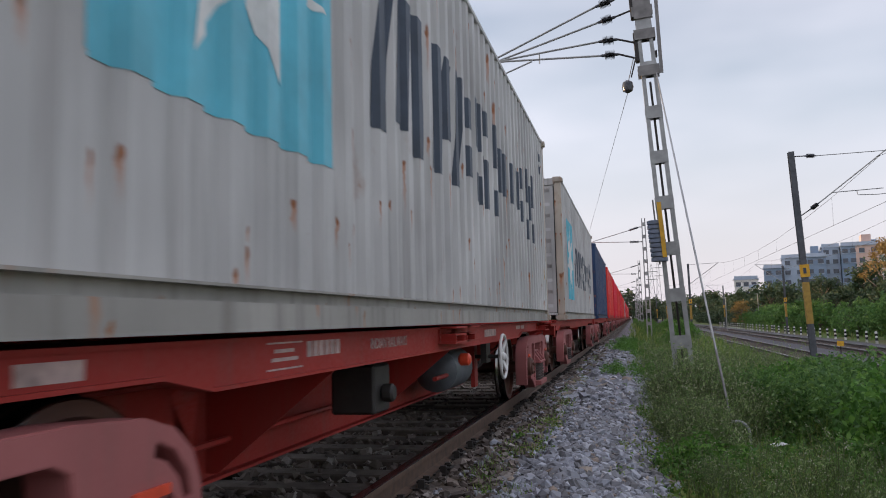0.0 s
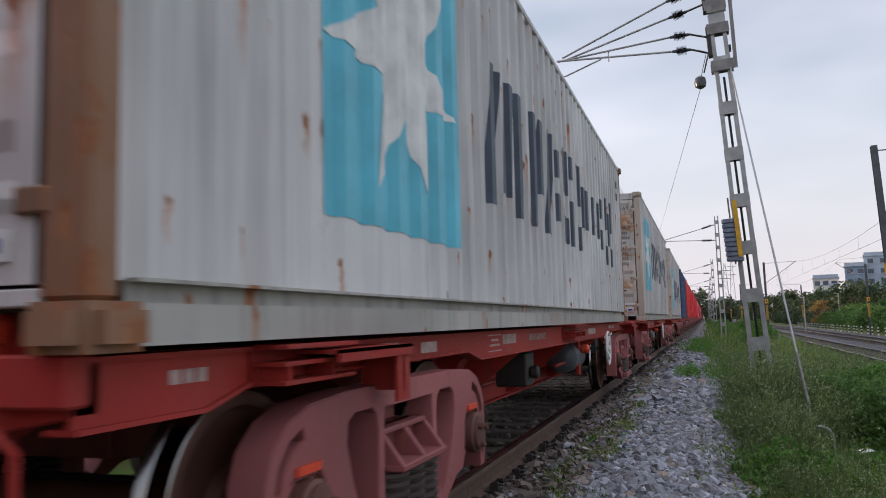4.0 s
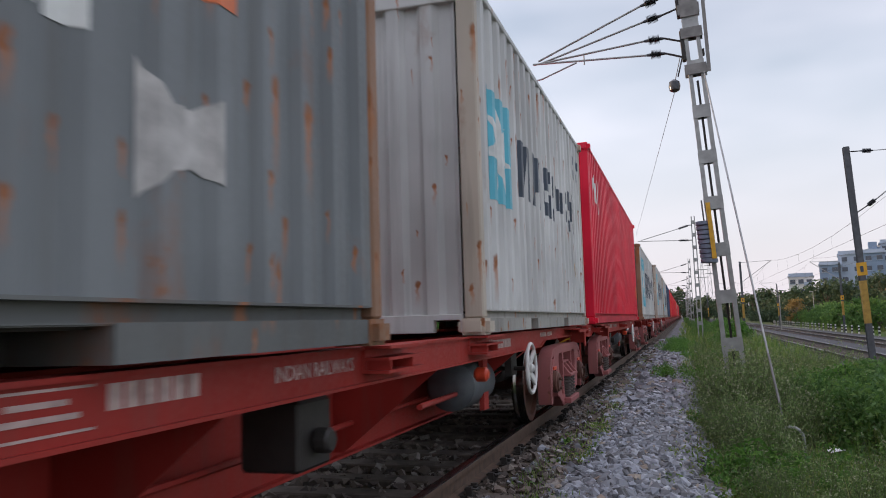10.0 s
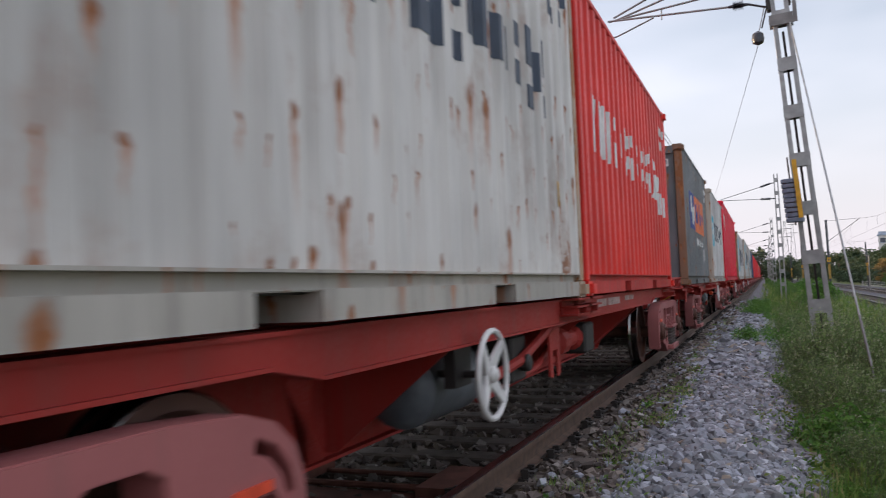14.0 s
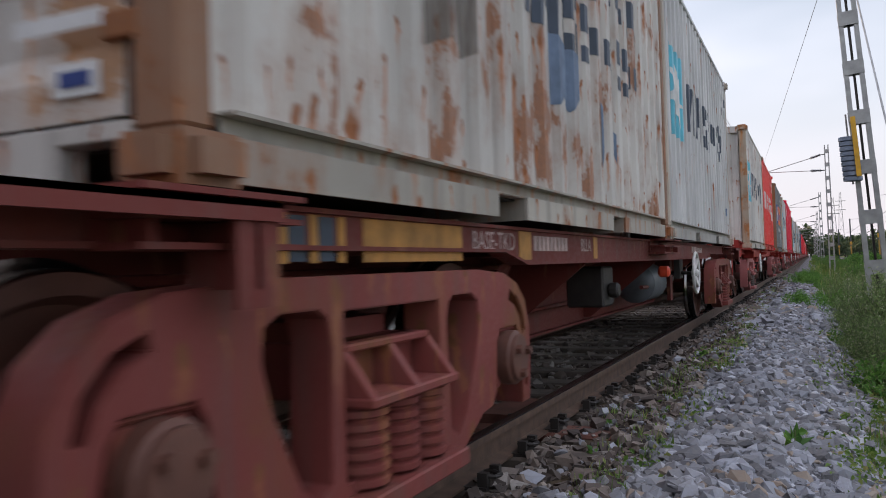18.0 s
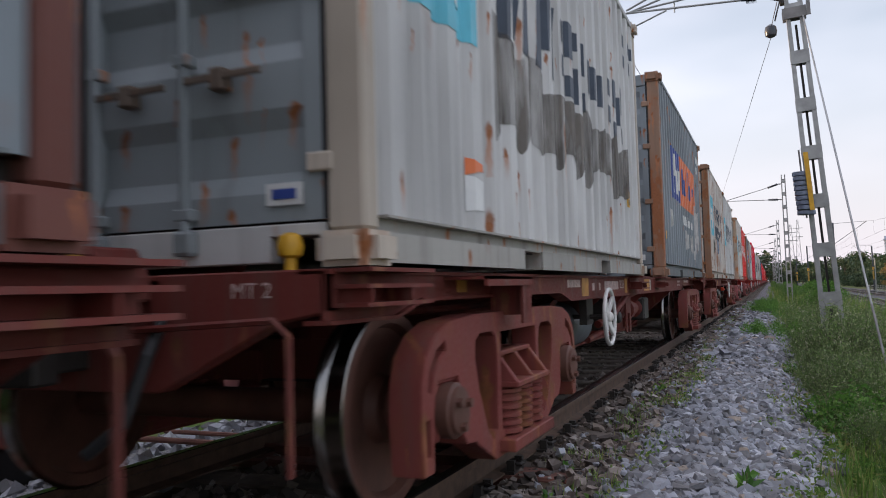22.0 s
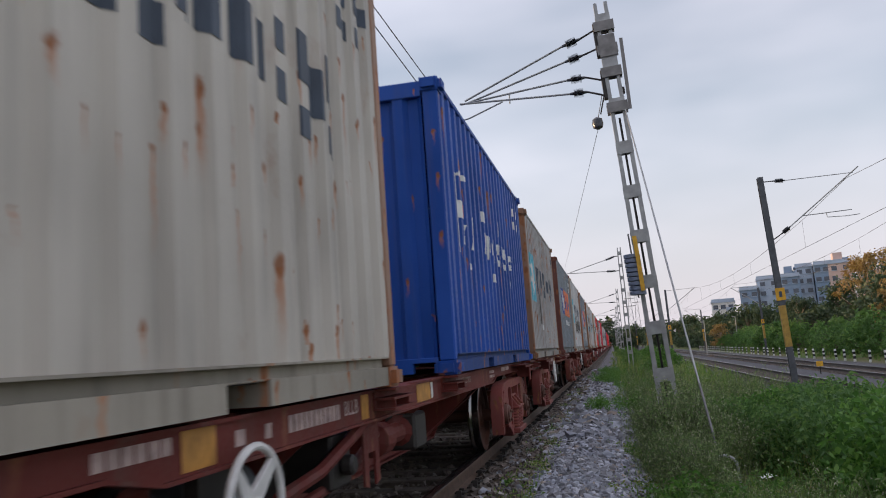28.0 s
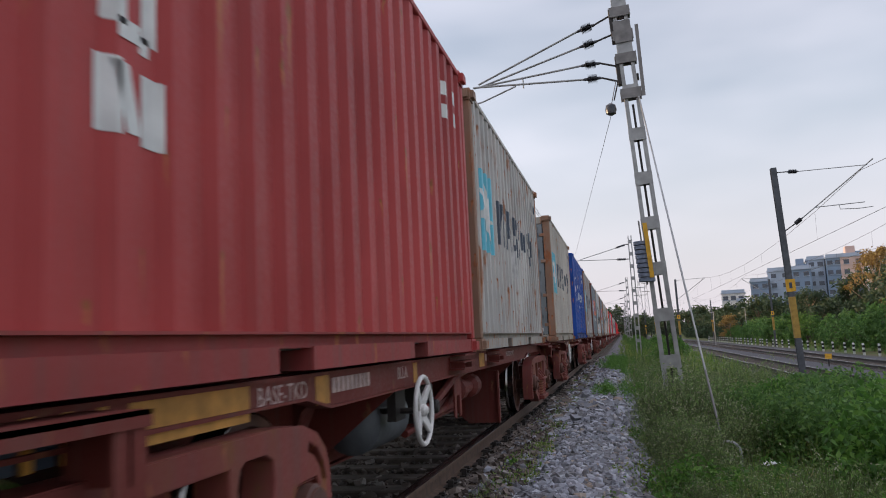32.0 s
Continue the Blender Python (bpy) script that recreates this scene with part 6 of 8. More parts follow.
tagged(new("ballast", np_mesh("dirty_ballast", *heap(dirty), mat_stone("rusty_ballast", [(0.0, (0.05, 0.042, 0.038)), (0.5, (0.13, 0.103, 0.088)), (0.8, (0.22, 0.175, 0.145)), (1.0, (0.36, 0.33, 0.30))], (0.09, 0.065, 0.05)))), "dark rust-stained stones about the rails", "ballast", kind="stuff")
ballast = tagged(new("ballast", np_mesh("ballast", *heap(sets), mat_stone("crushed_granite", [(0.0, (0.09, 0.09, 0.10)), (0.25, (0.165, 0.172, 0.195)), (0.65, (0.275, 0.292, 0.335)), (0.88, (0.40, 0.42, 0.48)), (0.93, (0.54, 0.555, 0.60)), (0.95, (0.24, 0.17, 0.12)), (1.0, (0.34, 0.28, 0.22))]))), "loose grey crushed stone ballast along the track", "ballast", kind="stuff")

# ---- the two other tracks, lower, beyond the weeds ----
for xc in (10.55, 15.1):
    zt = -0.98
    tr = tagged(new("railway_track"), "neighbouring broad gauge track with shining rails", "railway track", kind="structure")
    for s in (1, -1):
        me = rail_mesh(xc + s * RX, 5, 400, zt)
        me.materials[0], me.materials[1] = M["rail_dark"], M["rail_bright"]
        part("rail", me, None, tr)
    sl = MB()
    for i in range(300):
        y = 8 + 0.65 * i
        sl.box(xc - 1.37, xc + 1.37, y - 0.125, y + 0.125, zt - 0.35, zt - 0.165)
    tagged(part("sleepers", sl, M["sleeper"], tr), kind="stuff")

# striped kilometre bollards along the far side
M["bollard_white"] = plain("white_limewash", (0.66, 0.65, 0.62), 0.7)
proto = tagged(new("bollard"), "short white concrete bollard with black bands", "bollard", "trackside bollards")
part("post", MB().box(-0.07, 0.07, -0.07, 0.07, -0.3, 0.76), M["bollard_white"], proto, bevel=0.02)
part("band", MB().box(-0.073, 0.073, -0.073, 0.073, 0.14, 0.32), M["rubber"], proto)
part("band", MB().box(-0.073, 0.073, -0.073, 0.073, 0.46, 0.62), M["rubber"], proto)
proto.matrix_basis = pose(18.6, 36, -1.1)
random.seed(8)
for i in range(1, 44):
    copy_thing(proto, pose(18.6 + random.uniform(-0.1, 0.1), 36 + 2.9 * i + random.uniform(-0.3, 0.3), -1.1, random.uniform(-2, 2), random.uniform(-3, 3), random.uniform(-8, 8)))
sig = tagged(new("track_marker"), "small square orange marker plate on a stub post", "sign")
part("plate", MB().box(13.03, 13.37, 46.3, 46.32, -0.78, -0.50), M["yellow"], sig)
part("post", MB().box(13.17, 13.23, 46.32, 46.36, -1.25, -0.6), M["dark_steel"], sig)


# ---- overhead line: masts, brackets, insulators, wires ----
def mast_unit(label, z0, h, w=0.30):
    """A tapered lattice mast: two channels joined by batten plates; base at the origin."""
    th = tagged(new("catenary_mast"), label, "mast", "masts of the overhead line")
    for s in (1, -1):
        a, b = w / 2, w / 2 * 0.72
        ch = MB()
        ch.add([(s * a, -0.075, z0), (s * (a - 0.075), -0.075, z0), (s * a, 0.075, z0), (s * (a - 0.075), 0.075, z0), (s * b, -0.065, h), (s * (b - 0.06), -0.065, h), (s * b, 0.065, h), (s * (b - 0.06), 0.065, h)],
               [(0, 1, 5, 4), (2, 6, 7, 3), (0, 4, 6, 2), (1, 3, 7, 5), (4, 5, 7, 6), (0, 2, 3, 1)])
        part("channel", ch, M["galv"], th)
    n = int((h - 0.2) / 0.79)
    for i in range(n + 1):
        z = 0.60 + i * 0.79
        if z > h - 0.1:
            break
        f = 1 - 0.28 * (z - z0) / (h - z0)
        ww = w / 2 * f + 0.004
        for y0 in (-0.082, 0.072):
            part("batten", MB().box(-ww, ww, y0, y0 + 0.010, z - 0.11, z + 0.11), M["galv"], th)
    return th


def insulator(a, b, parent):
    """A ribbed stick insulator between two points, with metal end caps."""
    a, b = Vector(a), Vector(b)
    L = (b - a).length
    prof = [(0, 0.022), (0.06, 0.03), (0.065, 0.024)]
    n = 9
    for i in range(n):
        h = 0.07 + (L - 0.14) * i / n
        d = (L - 0.14) / n
        prof += [(h, 0.032), (h + d * 0.45, 0.082), (h + d * 0.62, 0.082), (h + d * 0.95, 0.032)]
    prof += [(L - 0.065, 0.024), (L - 0.06, 0.03), (L, 0.022)]
    return part("insulator", MB().lathe(a, b - a, prof, 14), M["porcelain"], parent, "dark ribbed insulator", smooth=True)


def tubes(name, pts, r, parent, mat="galv"):
    return part(name, MB().tube(pts, r, 8), M[mat], parent, smooth=True)


LEAN = math.degrees(math.atan(0.065))
mast = mast_unit("galvanised lattice mast beside the track", -0.6, 7.25, 0.34)
mast.matrix_basis = pose(3.322, 14.0, 0, 0, -LEAN, 0)
for z in (6.80, 6.36, 5.94, 5.29):
    f = 0.125
    for y0 in (-0.10, 0.084):
        part("clamp_plate", MB().box(-f - 0.06, f + 0.05, y0, y0 + 0.016, z - 0.09, z + 0.09), M["galv_dark"], mast)
for z0, z1 in ((6.26, 6.88), (5.48, 6.00)):
    part("bracket_channel", MB().box(-0.20, -0.135, -0.07, 0.07, z0, z1), M["dark_steel"], mast, bevel=0.006)
    for z in (z0 + 0.1, z1 - 0.1):
        part("bolt", MB().box(0.12, 0.17, -0.05, 0.05, z - 0.05, z + 0.05), M["dark_steel"], mast)
part("head_plate", MB().box(-0.15, 0.15, -0.112, -0.102, 6.22, 6.62), M["galv_dark"], mast, "dull plate bolted across the mast head")
part("anchor_strap", MB().box(-0.03, 0.03, -0.125, -0.114, 5.2, 6.5), M["galv_dark"], mast, m=pose(0.02, 0, 0, 0, 2, 0))
part("inner_rod", MB().cyl((0.0, 0, 0.2), (0.0, 0, 5.1), 0.02, 6), M["dark_steel"], mast)
part("guide_pole", MB().box(-0.145, -0.075, -0.33, -0.30, 2.02, 2.95), M["yellow"], mast, "yellow painted guide strip")
for z in (2.06, 2.90):
    part("guide_bracket", MB().box(-0.14, -0.08, -0.30, -0.07, z - 0.02, z + 0.02), M["dark_steel"], mast)
stack = tagged(new("balance_weights"), "stack of grey-blue iron tension weights on the mast", "weight")
for k in range(9):
    part("weight", MB().lathe((3.0 - 0.006 * k, 13.83, 1.95 + k * 0.078), (0, 0, 1), [(0, 0.128), (0.006, 0.138), (0.062, 0.138), (0.068, 0.128)], 20), M["weight_blue"], stack, smooth=True)
part("rod", MB().cyl((3.0, 13.83, 1.90), (2.93, 13.83, 3.0), 0.014, 6), M["galv_dark"], stack)

canti = tagged(new("cantilever_bracket"), "steel tube bracket arms with four dark insulators", "overhead line bracket")
for (mx, mz), (ix, iz), (ox, oz), (ex, ez) in (((2.74, 6.66), (2.46, 6.52), (2.14, 6.43), (0.30, 5.66)), ((2.74, 6.30), (2.48, 6.21), (2.165, 6.135), (0.33, 5.61)),
                                               ((2.80, 5.71), (2.50, 5.80), (2.17, 5.79), (0.22, 5.605)), ((2.84, 5.42), (2.51, 5.53), (2.20, 5.533), (0.20, 5.615))):
    insulator((ox, 13.95, oz), (ix, 13.95, iz), canti)
    tubes("arm", [(ox, 13.95, oz), (ex, 13.95, ez)], 0.019, canti)
    tubes("fitting", [(ix, 13.95, iz), (mx, 13.97, mz)], 0.018, canti, "dark_steel")
tubes("registration_arm", [(0.99, 13.93, 5.55), (0.36, 13.93, 5.32), (0.05, 13.93, 5.27)], 0.015, canti)
tubes("steady_drop", [(1.12, 13.95, 5.68), (1.12, 13.95, 5.50)], 0.012, canti)
tubes("link", [(2.80, 13.9, 5.45), (2.70, 13.9, 5.08)], 0.012, canti, "dark_steel")
canti.matrix_basis = pose(-0.025, 0, 0.09)
ballw = tagged(new("cut_in_insulator"), "dark round insulator hanging on a stay wire", "insulator")
part("body", MB().lathe((2.68, 13.9, 4.82), (0, 0, 1), [(0, 0.03), (0.03, 0.085), (0.10, 0.10), (0.18, 0.085), (0.22, 0.03)], 16), M["porcelain"], ballw, smooth=True)
part("wire", MB().cyl((2.70, 13.9, 5.03), (2.80, 13.9, 5.42), 0.007, 5), M["wire"], ballw)
part("stay_wire", MB().cyl((2.68, 13.9, 4.83), (-0.02, 52.0, 6.2), 0.005, 5), M["wire"], ballw)
ballw.matrix_basis = pose(-0.072, 0, 0.085)
guy = tagged(new("guy_rod"), "thin steel guy rod from mast head to ground", "guy wire")
part("rod", MB().cyl((3.10, 13.9, 5.2), (3.50, 10.45, 0.60), 0.013, 6), M["galv"], guy)
part("turnbuckle", MB().cyl((3.50, 10.45, 0.60), (3.55, 10.0, 0.03), 0.015, 8), M["galv_dark"], guy)
part("anchor", MB().cyl((3.55, 10.0, 0.03), (3.60, 9.66, -0.6), 0.009, 6), M["galv_dark"], guy)
hoop = tagged(new("bent_pipe_hoop"), "bent grey pipe hoop sticking out of the weeds", "pipe")
part("pipe", MB().tube([(3.46, 9.60, -0.7)] + [(3.60 + 0.13 * math.cos(math.pi - a * math.pi / 8), 9.60, -0.29 + 0.13 * math.sin(a * math.pi / 8)) for a in range(9)] + [(3.74, 9.60, -0.7)], 0.017, 8), M["galv"], hoop, smooth=True)

# further masts of our line
for k, y in enumerate((52.0, 91.0, 131.0, 172.0, 214.0, 258.0)):
    m2 = mast_unit("galvanised lattice mast further along the line", -0.6, 7.3, 0.34)
    m2.matrix_basis = pose(3.50, y, 0, 0, -0.6, 0)
    br = tagged(new("cantilever_bracket"), "distant bracket arms with dark insulators", "overhead line bracket")
    for (mx, mz, ix, iz, ex, ez) in ((3.16, 6.75, 2.48, 6.55, 0.2, 5.95), (3.16, 5.80, 2.48, 5.82, 0.0, 5.90)):
        insulator((ix, y, iz), (mx, y, mz), br)
        tubes("arm", [(ix, y, iz), (ex, y, ez)], 0.022, br)
        tubes("fitting", [(mx, y, mz), (3.34, y, mz)], 0.03, br, "dark_steel")

# wires above our track
wires = tagged(new("overhead_wires"), "catenary and contact wires above the train", "overhead wire")
sp = [-40, 14, 52, 91, 131, 172, 214, 258, 300]
for a, b in zip(sp, sp[1:]):
    n = 8
    cat = [(-0.12, a + (b - a) * i / n, 5.78 - 0.20 * 4 * (i / n) * (1 - i / n)) for i in range(n + 1)]
    part("catenary_wire", MB().tube(cat, 0.008, 5), M["wire"], wires)
    part("contact_wire", MB().cyl((-0.10, a, 5.42), (-0.10, b, 5.42), 0.008, 5), M["wire"], wires)
    for i in range(1, n):
        part("dropper", MB().cyl(cat[i], (-0.10, cat[i][1], 5.42), 0.004, 4), M["wire"], wires)

# masts and wires of the other tracks
M["mast_dark"] = plain("weathered_mast_steel", (0.075, 0.080, 0.088), 0.6, 0.0, 0.3, 6.0)
def h_mast(x, y, h, label, lean=2.4):
    th = tagged(new("catenary_mast"), label, "mast", "masts of the overhead line")
    mb = MB().box(-0.10, 0.10, -0.10, -0.085, -1.3, h).box(-0.10, 0.10, 0.085, 0.10, -1.3, h).box(-0.012, 0.012, -0.085, 0.085, -1.3, h)
    part("shaft", mb, M["mast_dark"], th)
    part("paint_band", MB().box(-0.104, 0.104, -0.104, 0.104, 0.65, 2.10), plain("rust_yellow_band", (0.36, 0.22, 0.04), 0.6), th, "worn yellow painted band")
    part("number_plate", MB().box(-0.16, 0.16, -0.118, -0.106, 2.28, 2.72), M["yellow"], th, "yellow plate with worn marks")
    part("plate_mark", MB().box(-0.05, 0.05, -0.122, -0.119, 2.40, 2.60), M["ink"], th)
    th.matrix_basis = pose(x, y, 0, 0, -lean, 0)
    return th


h_mast(8.537, 30, 6.75, "weathered steel mast with a yellow band between the tracks", 2.6)
ob = tagged(new("cantilever_bracket"), "slender bracket over the neighbouring track", "overhead line bracket")
insulator((8.62, 30, 6.51), (9.04, 30, 6.49), ob)
tubes("top_tie", [(9.04, 30, 6.49), (11.30, 30, 6.52)], 0.014, ob)
tubes("tie_stub", [(8.2, 30, 6.51), (8.62, 30, 6.51)], 0.02, ob, "dark_steel")
insulator((8.70, 30, 4.58), (9.02, 30, 4.81), ob)
tubes("bracket_stub", [(8.36, 30, 4.36), (8.70, 30, 4.58)], 0.02, ob, "dark_steel")
tubes("diagonal_arm", [(9.02, 30, 4.81), (11.50, 30, 6.72)], 0.022, ob)
tubes("registration_tube", [(9.48, 30, 5.15), (11.10, 30, 5.21)], 0.016, ob)
tubes("steady_arm", [(10.25, 30, 5.18), (10.28, 30, 5.02), (10.9, 30, 5.00), (11.35, 30, 5.03)], 0.014, ob)
ob.matrix_basis = pose(0.04, 0, 0.06)
wires2 = tagged(new("overhead_wires"), "thin wires above the neighbouring tracks", "overhead wire")
for xc in (11.1, 15.3):
    for a, b in ((-30, 30), (30, 86), (86, 142), (142, 200)):
        n = 8
        c = [(xc, a + (b - a) * i / n, 6.4 - 1.0 * 4 * (i / n) * (1 - i / n)) for i in range(n + 1)]
        part("catenary_wire", MB().tube(c, 0.009, 5), M["wire"], wires2)
        part("contact_wire", MB().cyl((xc, a, 4.75), (xc, b, 4.75), 0.009, 5), M["wire"], wires2)
        for i in range(1, n):
            part("dropper", MB().cyl(c[i], (xc, c[i][1], 4.75), 0.005, 4), M["wire"], wires2)
for x, y, h in ((8.4, 86, 6.4), (18.6, 92, 6.2), (8.3, 142, 6.4), (18.4, 60, 6.0), (8.3, 200, 6.4), (18.5, 150, 6.2)):
    if (x, y) == (18.4, 60):
        continue
    h_mast(x, y, h, "distant steel mast beside the neighbouring tracks", 0.8)
    b2 = tagged(new("cantilever_bracket"), "distant slender bracket arm", "overhead line bracket")
    s = 1 if x < 12 else -1
    tubes("arm", [(x, y, 4.3), (x + s * 2.9, y, 6.4)], 0.03, b2)
    tubes("tie", [(x, y, 6.3), (x + s * 2.9, y, 6.4)], 0.02, b2)
for x, y, h in ((15.5, 120, 3.4), (22, 135, 4.2), (12.6, 190, 6.5)):
    lp = tagged(new("lamp_post"), "thin grey lamp post by the tracks", "lamp post")
    part("pole", MB().cyl((x, y, -1.2), (x, y, h), 0.08, 8, 0.05), M["galv"], lp)
    part("head", MB().box(x - 0.5, x + 0.05, y - 0.08, y + 0.08, h - 0.02, h + 0.08), M["galv"], lp, bevel=0.02)
# latticed pylons on the skyline
for x, y, h in ((10.5, 330, 22), (16.0, 420, 30)):
    py = tagged(new("transmission_tower"), "hazy lattice tower on the skyline", "tower")
    mb = MB()
    for sx in (-1, 1):
        for sy in (-1, 1):
            mb.cyl((x + sx * 1.6, y + sy * 1.6, -1), (x + sx * 0.3, y + sy * 0.3, h), 0.10, 4)
    for i in range(8):
        z0, z1 = h * i / 8, h * (i + 1) / 8
        w0, w1 = 1.6 - 1.3 * i / 8, 1.6 - 1.3 * (i + 1) / 8
        mb.cyl((x - w0, y - w0, z0), (x + w1, y - w1, z1), 0.06, 4).cyl((x + w0, y - w0, z0), (x - w1, y - w1, z1), 0.06, 4)
    part("lattice", mb, M["galv"], py)
    for z in (0.72, 0.86):
        part("cross_arm", MB().box(x - 2.2, x + 2.2, y - 0.1, y + 0.1, h * z, h * z + 0.25), M["galv"], py)


# ---- plants ----
def leaf_mat(name, stops, trans=0.5, rough=0.55):
    m = bpy.data.materials.new(name)
    m.use_nodes = True
    nt = m.node_tree
    b = nt.nodes["Principled BSDF"]
    g = nt.nodes.new("ShaderNodeNewGeometry")
    col = ramp(nt, g.outputs["Random Per Island"], stops)
    tc = nt.nodes.new("ShaderNodeTexCoord")
    big = noise_node(nt, tc.outputs["Object"], 0.8, 2)
    col = mixc(nt, ramp(nt, big, [(0.35, (0, 0, 0)), (0.75, (0.4, 0.4, 0.4))]), col, tuple(c * 0.9 for c in stops[0][1]))
    nt.links.new(col, b.inputs["Base Color"])
    b.inputs["Roughness"].default_value = rough
    t = nt.nodes.new("ShaderNodeBsdfTranslucent")
    nt.links.new(col, t.inputs["Color"])
    mx = nt.nodes.new("ShaderNodeMixShader")
    mx.inputs[0].default_value = trans
    nt.links.new(b.outputs[0], mx.inputs[1])
    nt.links.new(t.outputs[0], mx.inputs[2])
    nt.links.new(mx.outputs[0], nt.nodes["Material Output"].inputs["Surface"])
    return m


M["leaf_green"] = leaf_mat("broad_leaf_green", [(0.0, (0.055, 0.140, 0.024)), (0.6, (0.120, 0.270, 0.045)), (1.0, (0.220, 0.390, 0.075))])
M["leaf_dark"] = leaf_mat("dark_leaf", [(0.0, (0.060, 0.135, 0.033)), (0.7, (0.128, 0.247, 0.060)), (1.0, (0.210, 0.330, 0.075))])
M["leaf_olive"] = leaf_mat("olive_weed_leaf", [(0.0, (0.105, 0.180, 0.050)), (0.55, (0.200, 0.305, 0.090)), (0.85, (0.300, 0.370, 0.150)), (1.0, (0.350, 0.380, 0.220))])
M["leaf_low"] = leaf_mat("low_weed_leaf", [(0.0, (0.085, 0.165, 0.030)), (0.6, (0.190, 0.300, 0.060)), (0.9, (0.300, 0.340, 0.100)), (1.0, (0.400, 0.310, 0.130))])
M["grass"] = leaf_mat("grass_blades", [(0.0, (0.090, 0.180, 0.032)), (0.6, (0.195, 0.310, 0.060)), (0.9, (0.320, 0.350, 0.110)), (1.0, (0.460, 0.380, 0.170))])
M["leaf_tree"] = leaf_mat("tree_leaf", [(0.0, (0.035, 0.085, 0.026)), (0.6, (0.070, 0.150, 0.042)), (0.95, (0.13, 0.22, 0.06)), (1.0, (0.38, 0.30, 0.04))], 0.45)
M["leaf_far"] = leaf_mat("far_tree_leaf", [(0.0, (0.027, 0.056, 0.025)), (0.7, (0.056, 0.094, 0.037)), (1.0, (0.100, 0.125, 0.044))], 0.2)
# dry tan leaves, with orange evening light painted into their colour
M["leaf_brown"] = leaf_mat("dry_orange_lit_leaf", [(0.0, (0.190, 0.110, 0.034)), (0.6, (0.330, 0.215, 0.065)), (1.0, (0.420, 0.310, 0.085))], 0.3)
M["bark"] = plain("grey_brown_bark", (0.13, 0.10, 0.075), 0.9, 0.0, 0.35, 6, 0.5)
M["pale_bark"] = plain("pale_bark", (0.32, 0.24, 0.17), 0.85, 0.0, 0.3, 4, 0.3)
M["stem"] = plain("green_stem", (0.10, 0.13, 0.045), 0.7)


def frames_for(rng, n, up=0.5):
    """Random leaf directions: along and across."""
    d = rng.normal(size=(n, 3))
    d[:, 2] += up
    d /= np.linalg.norm(d, axis=1, keepdims=True)
    r = rng.normal(size=(n, 3))
    w = np.cross(d, r)
    w /= np.linalg.norm(w, axis=1, keepdims=True)
    return d, w


def leaves(rng, c, length, width, up=0.4, droop=0.25):
    """Pointed leaves, each of two quads folded at the middle. c: bases."""
    n = len(c)
    d, w = frames_for(rng, n, up)
    L = (length * rng.uniform(0.6, 1.3, n))[:, None]
    W = (width * rng.uniform(0.7, 1.2, n))[:, None]
    nrm = np.cross(d, w)
    mid = c + d * L * 0.45
    tip = c + d * L - np.array([0, 0, 1.0]) * L * droop
    v = np.stack([c, mid + w * W * 0.5 - nrm * W * 0.15, tip, mid - w * W * 0.5 - nrm * W * 0.15], 1)
    f = np.array([[0, 1, 2], [0, 2, 3]])[None] + 4 * np.arange(n)[:, None, None]
    return v.reshape(-1, 3), f.reshape(-1, 3)


def blades(rng, x, y, z, h, w):
    n = len(x)
    a = rng.uniform(0, 2 * np.pi, n)
    lean = rng.uniform(0.05, 0.6, n) * h
    b = np.stack([x, y, z], 1)
    side = np.stack([np.cos(a), np.sin(a), 0 * a], 1) * (w / 2)[:, None]
    out = np.stack([-np.sin(a), np.cos(a), 0 * a], 1)
    mid = b + out * (lean * 0.35)[:, None] + np.array([0, 0, 1.0]) * (h * 0.6)[:, None]
    tip = b + out * lean[:, None] + np.array([0, 0, 1.0]) * h[:, None]
    v = np.stack([b - side, b + side, mid + side * 0.7, mid - side * 0.7, tip], 1)
    f = np.array([[0, 1, 2], [0, 2, 3], [3, 2, 4]])[None] + 5 * np.arange(n)[:, None, None]
    return v.reshape(-1, 3), f.reshape(-1, 3)


def join(parts_):
    V, F, o = [], [], 0
    for v, f in parts_:
        V.append(v)
        F.append(f + o)
        o += len(v)
    return np.concatenate(V), np.concatenate(F)


def gz_np(x):
    return np.interp(x, [-30, -8, -4.5, -2.7, -1.7, 2.0, 2.45, 2.75, 3.6, 5.5, 8.2, 9.0, 18, 22, 60], [-0.7, -0.7, -0.6, -0.40, -0.215, -0.215, -0.29, -0.42, -0.52, -0.72, -1.0, -1.17, -1.17, -1.0, -0.6]) - 0.02


rng = np.random.default_rng(3)
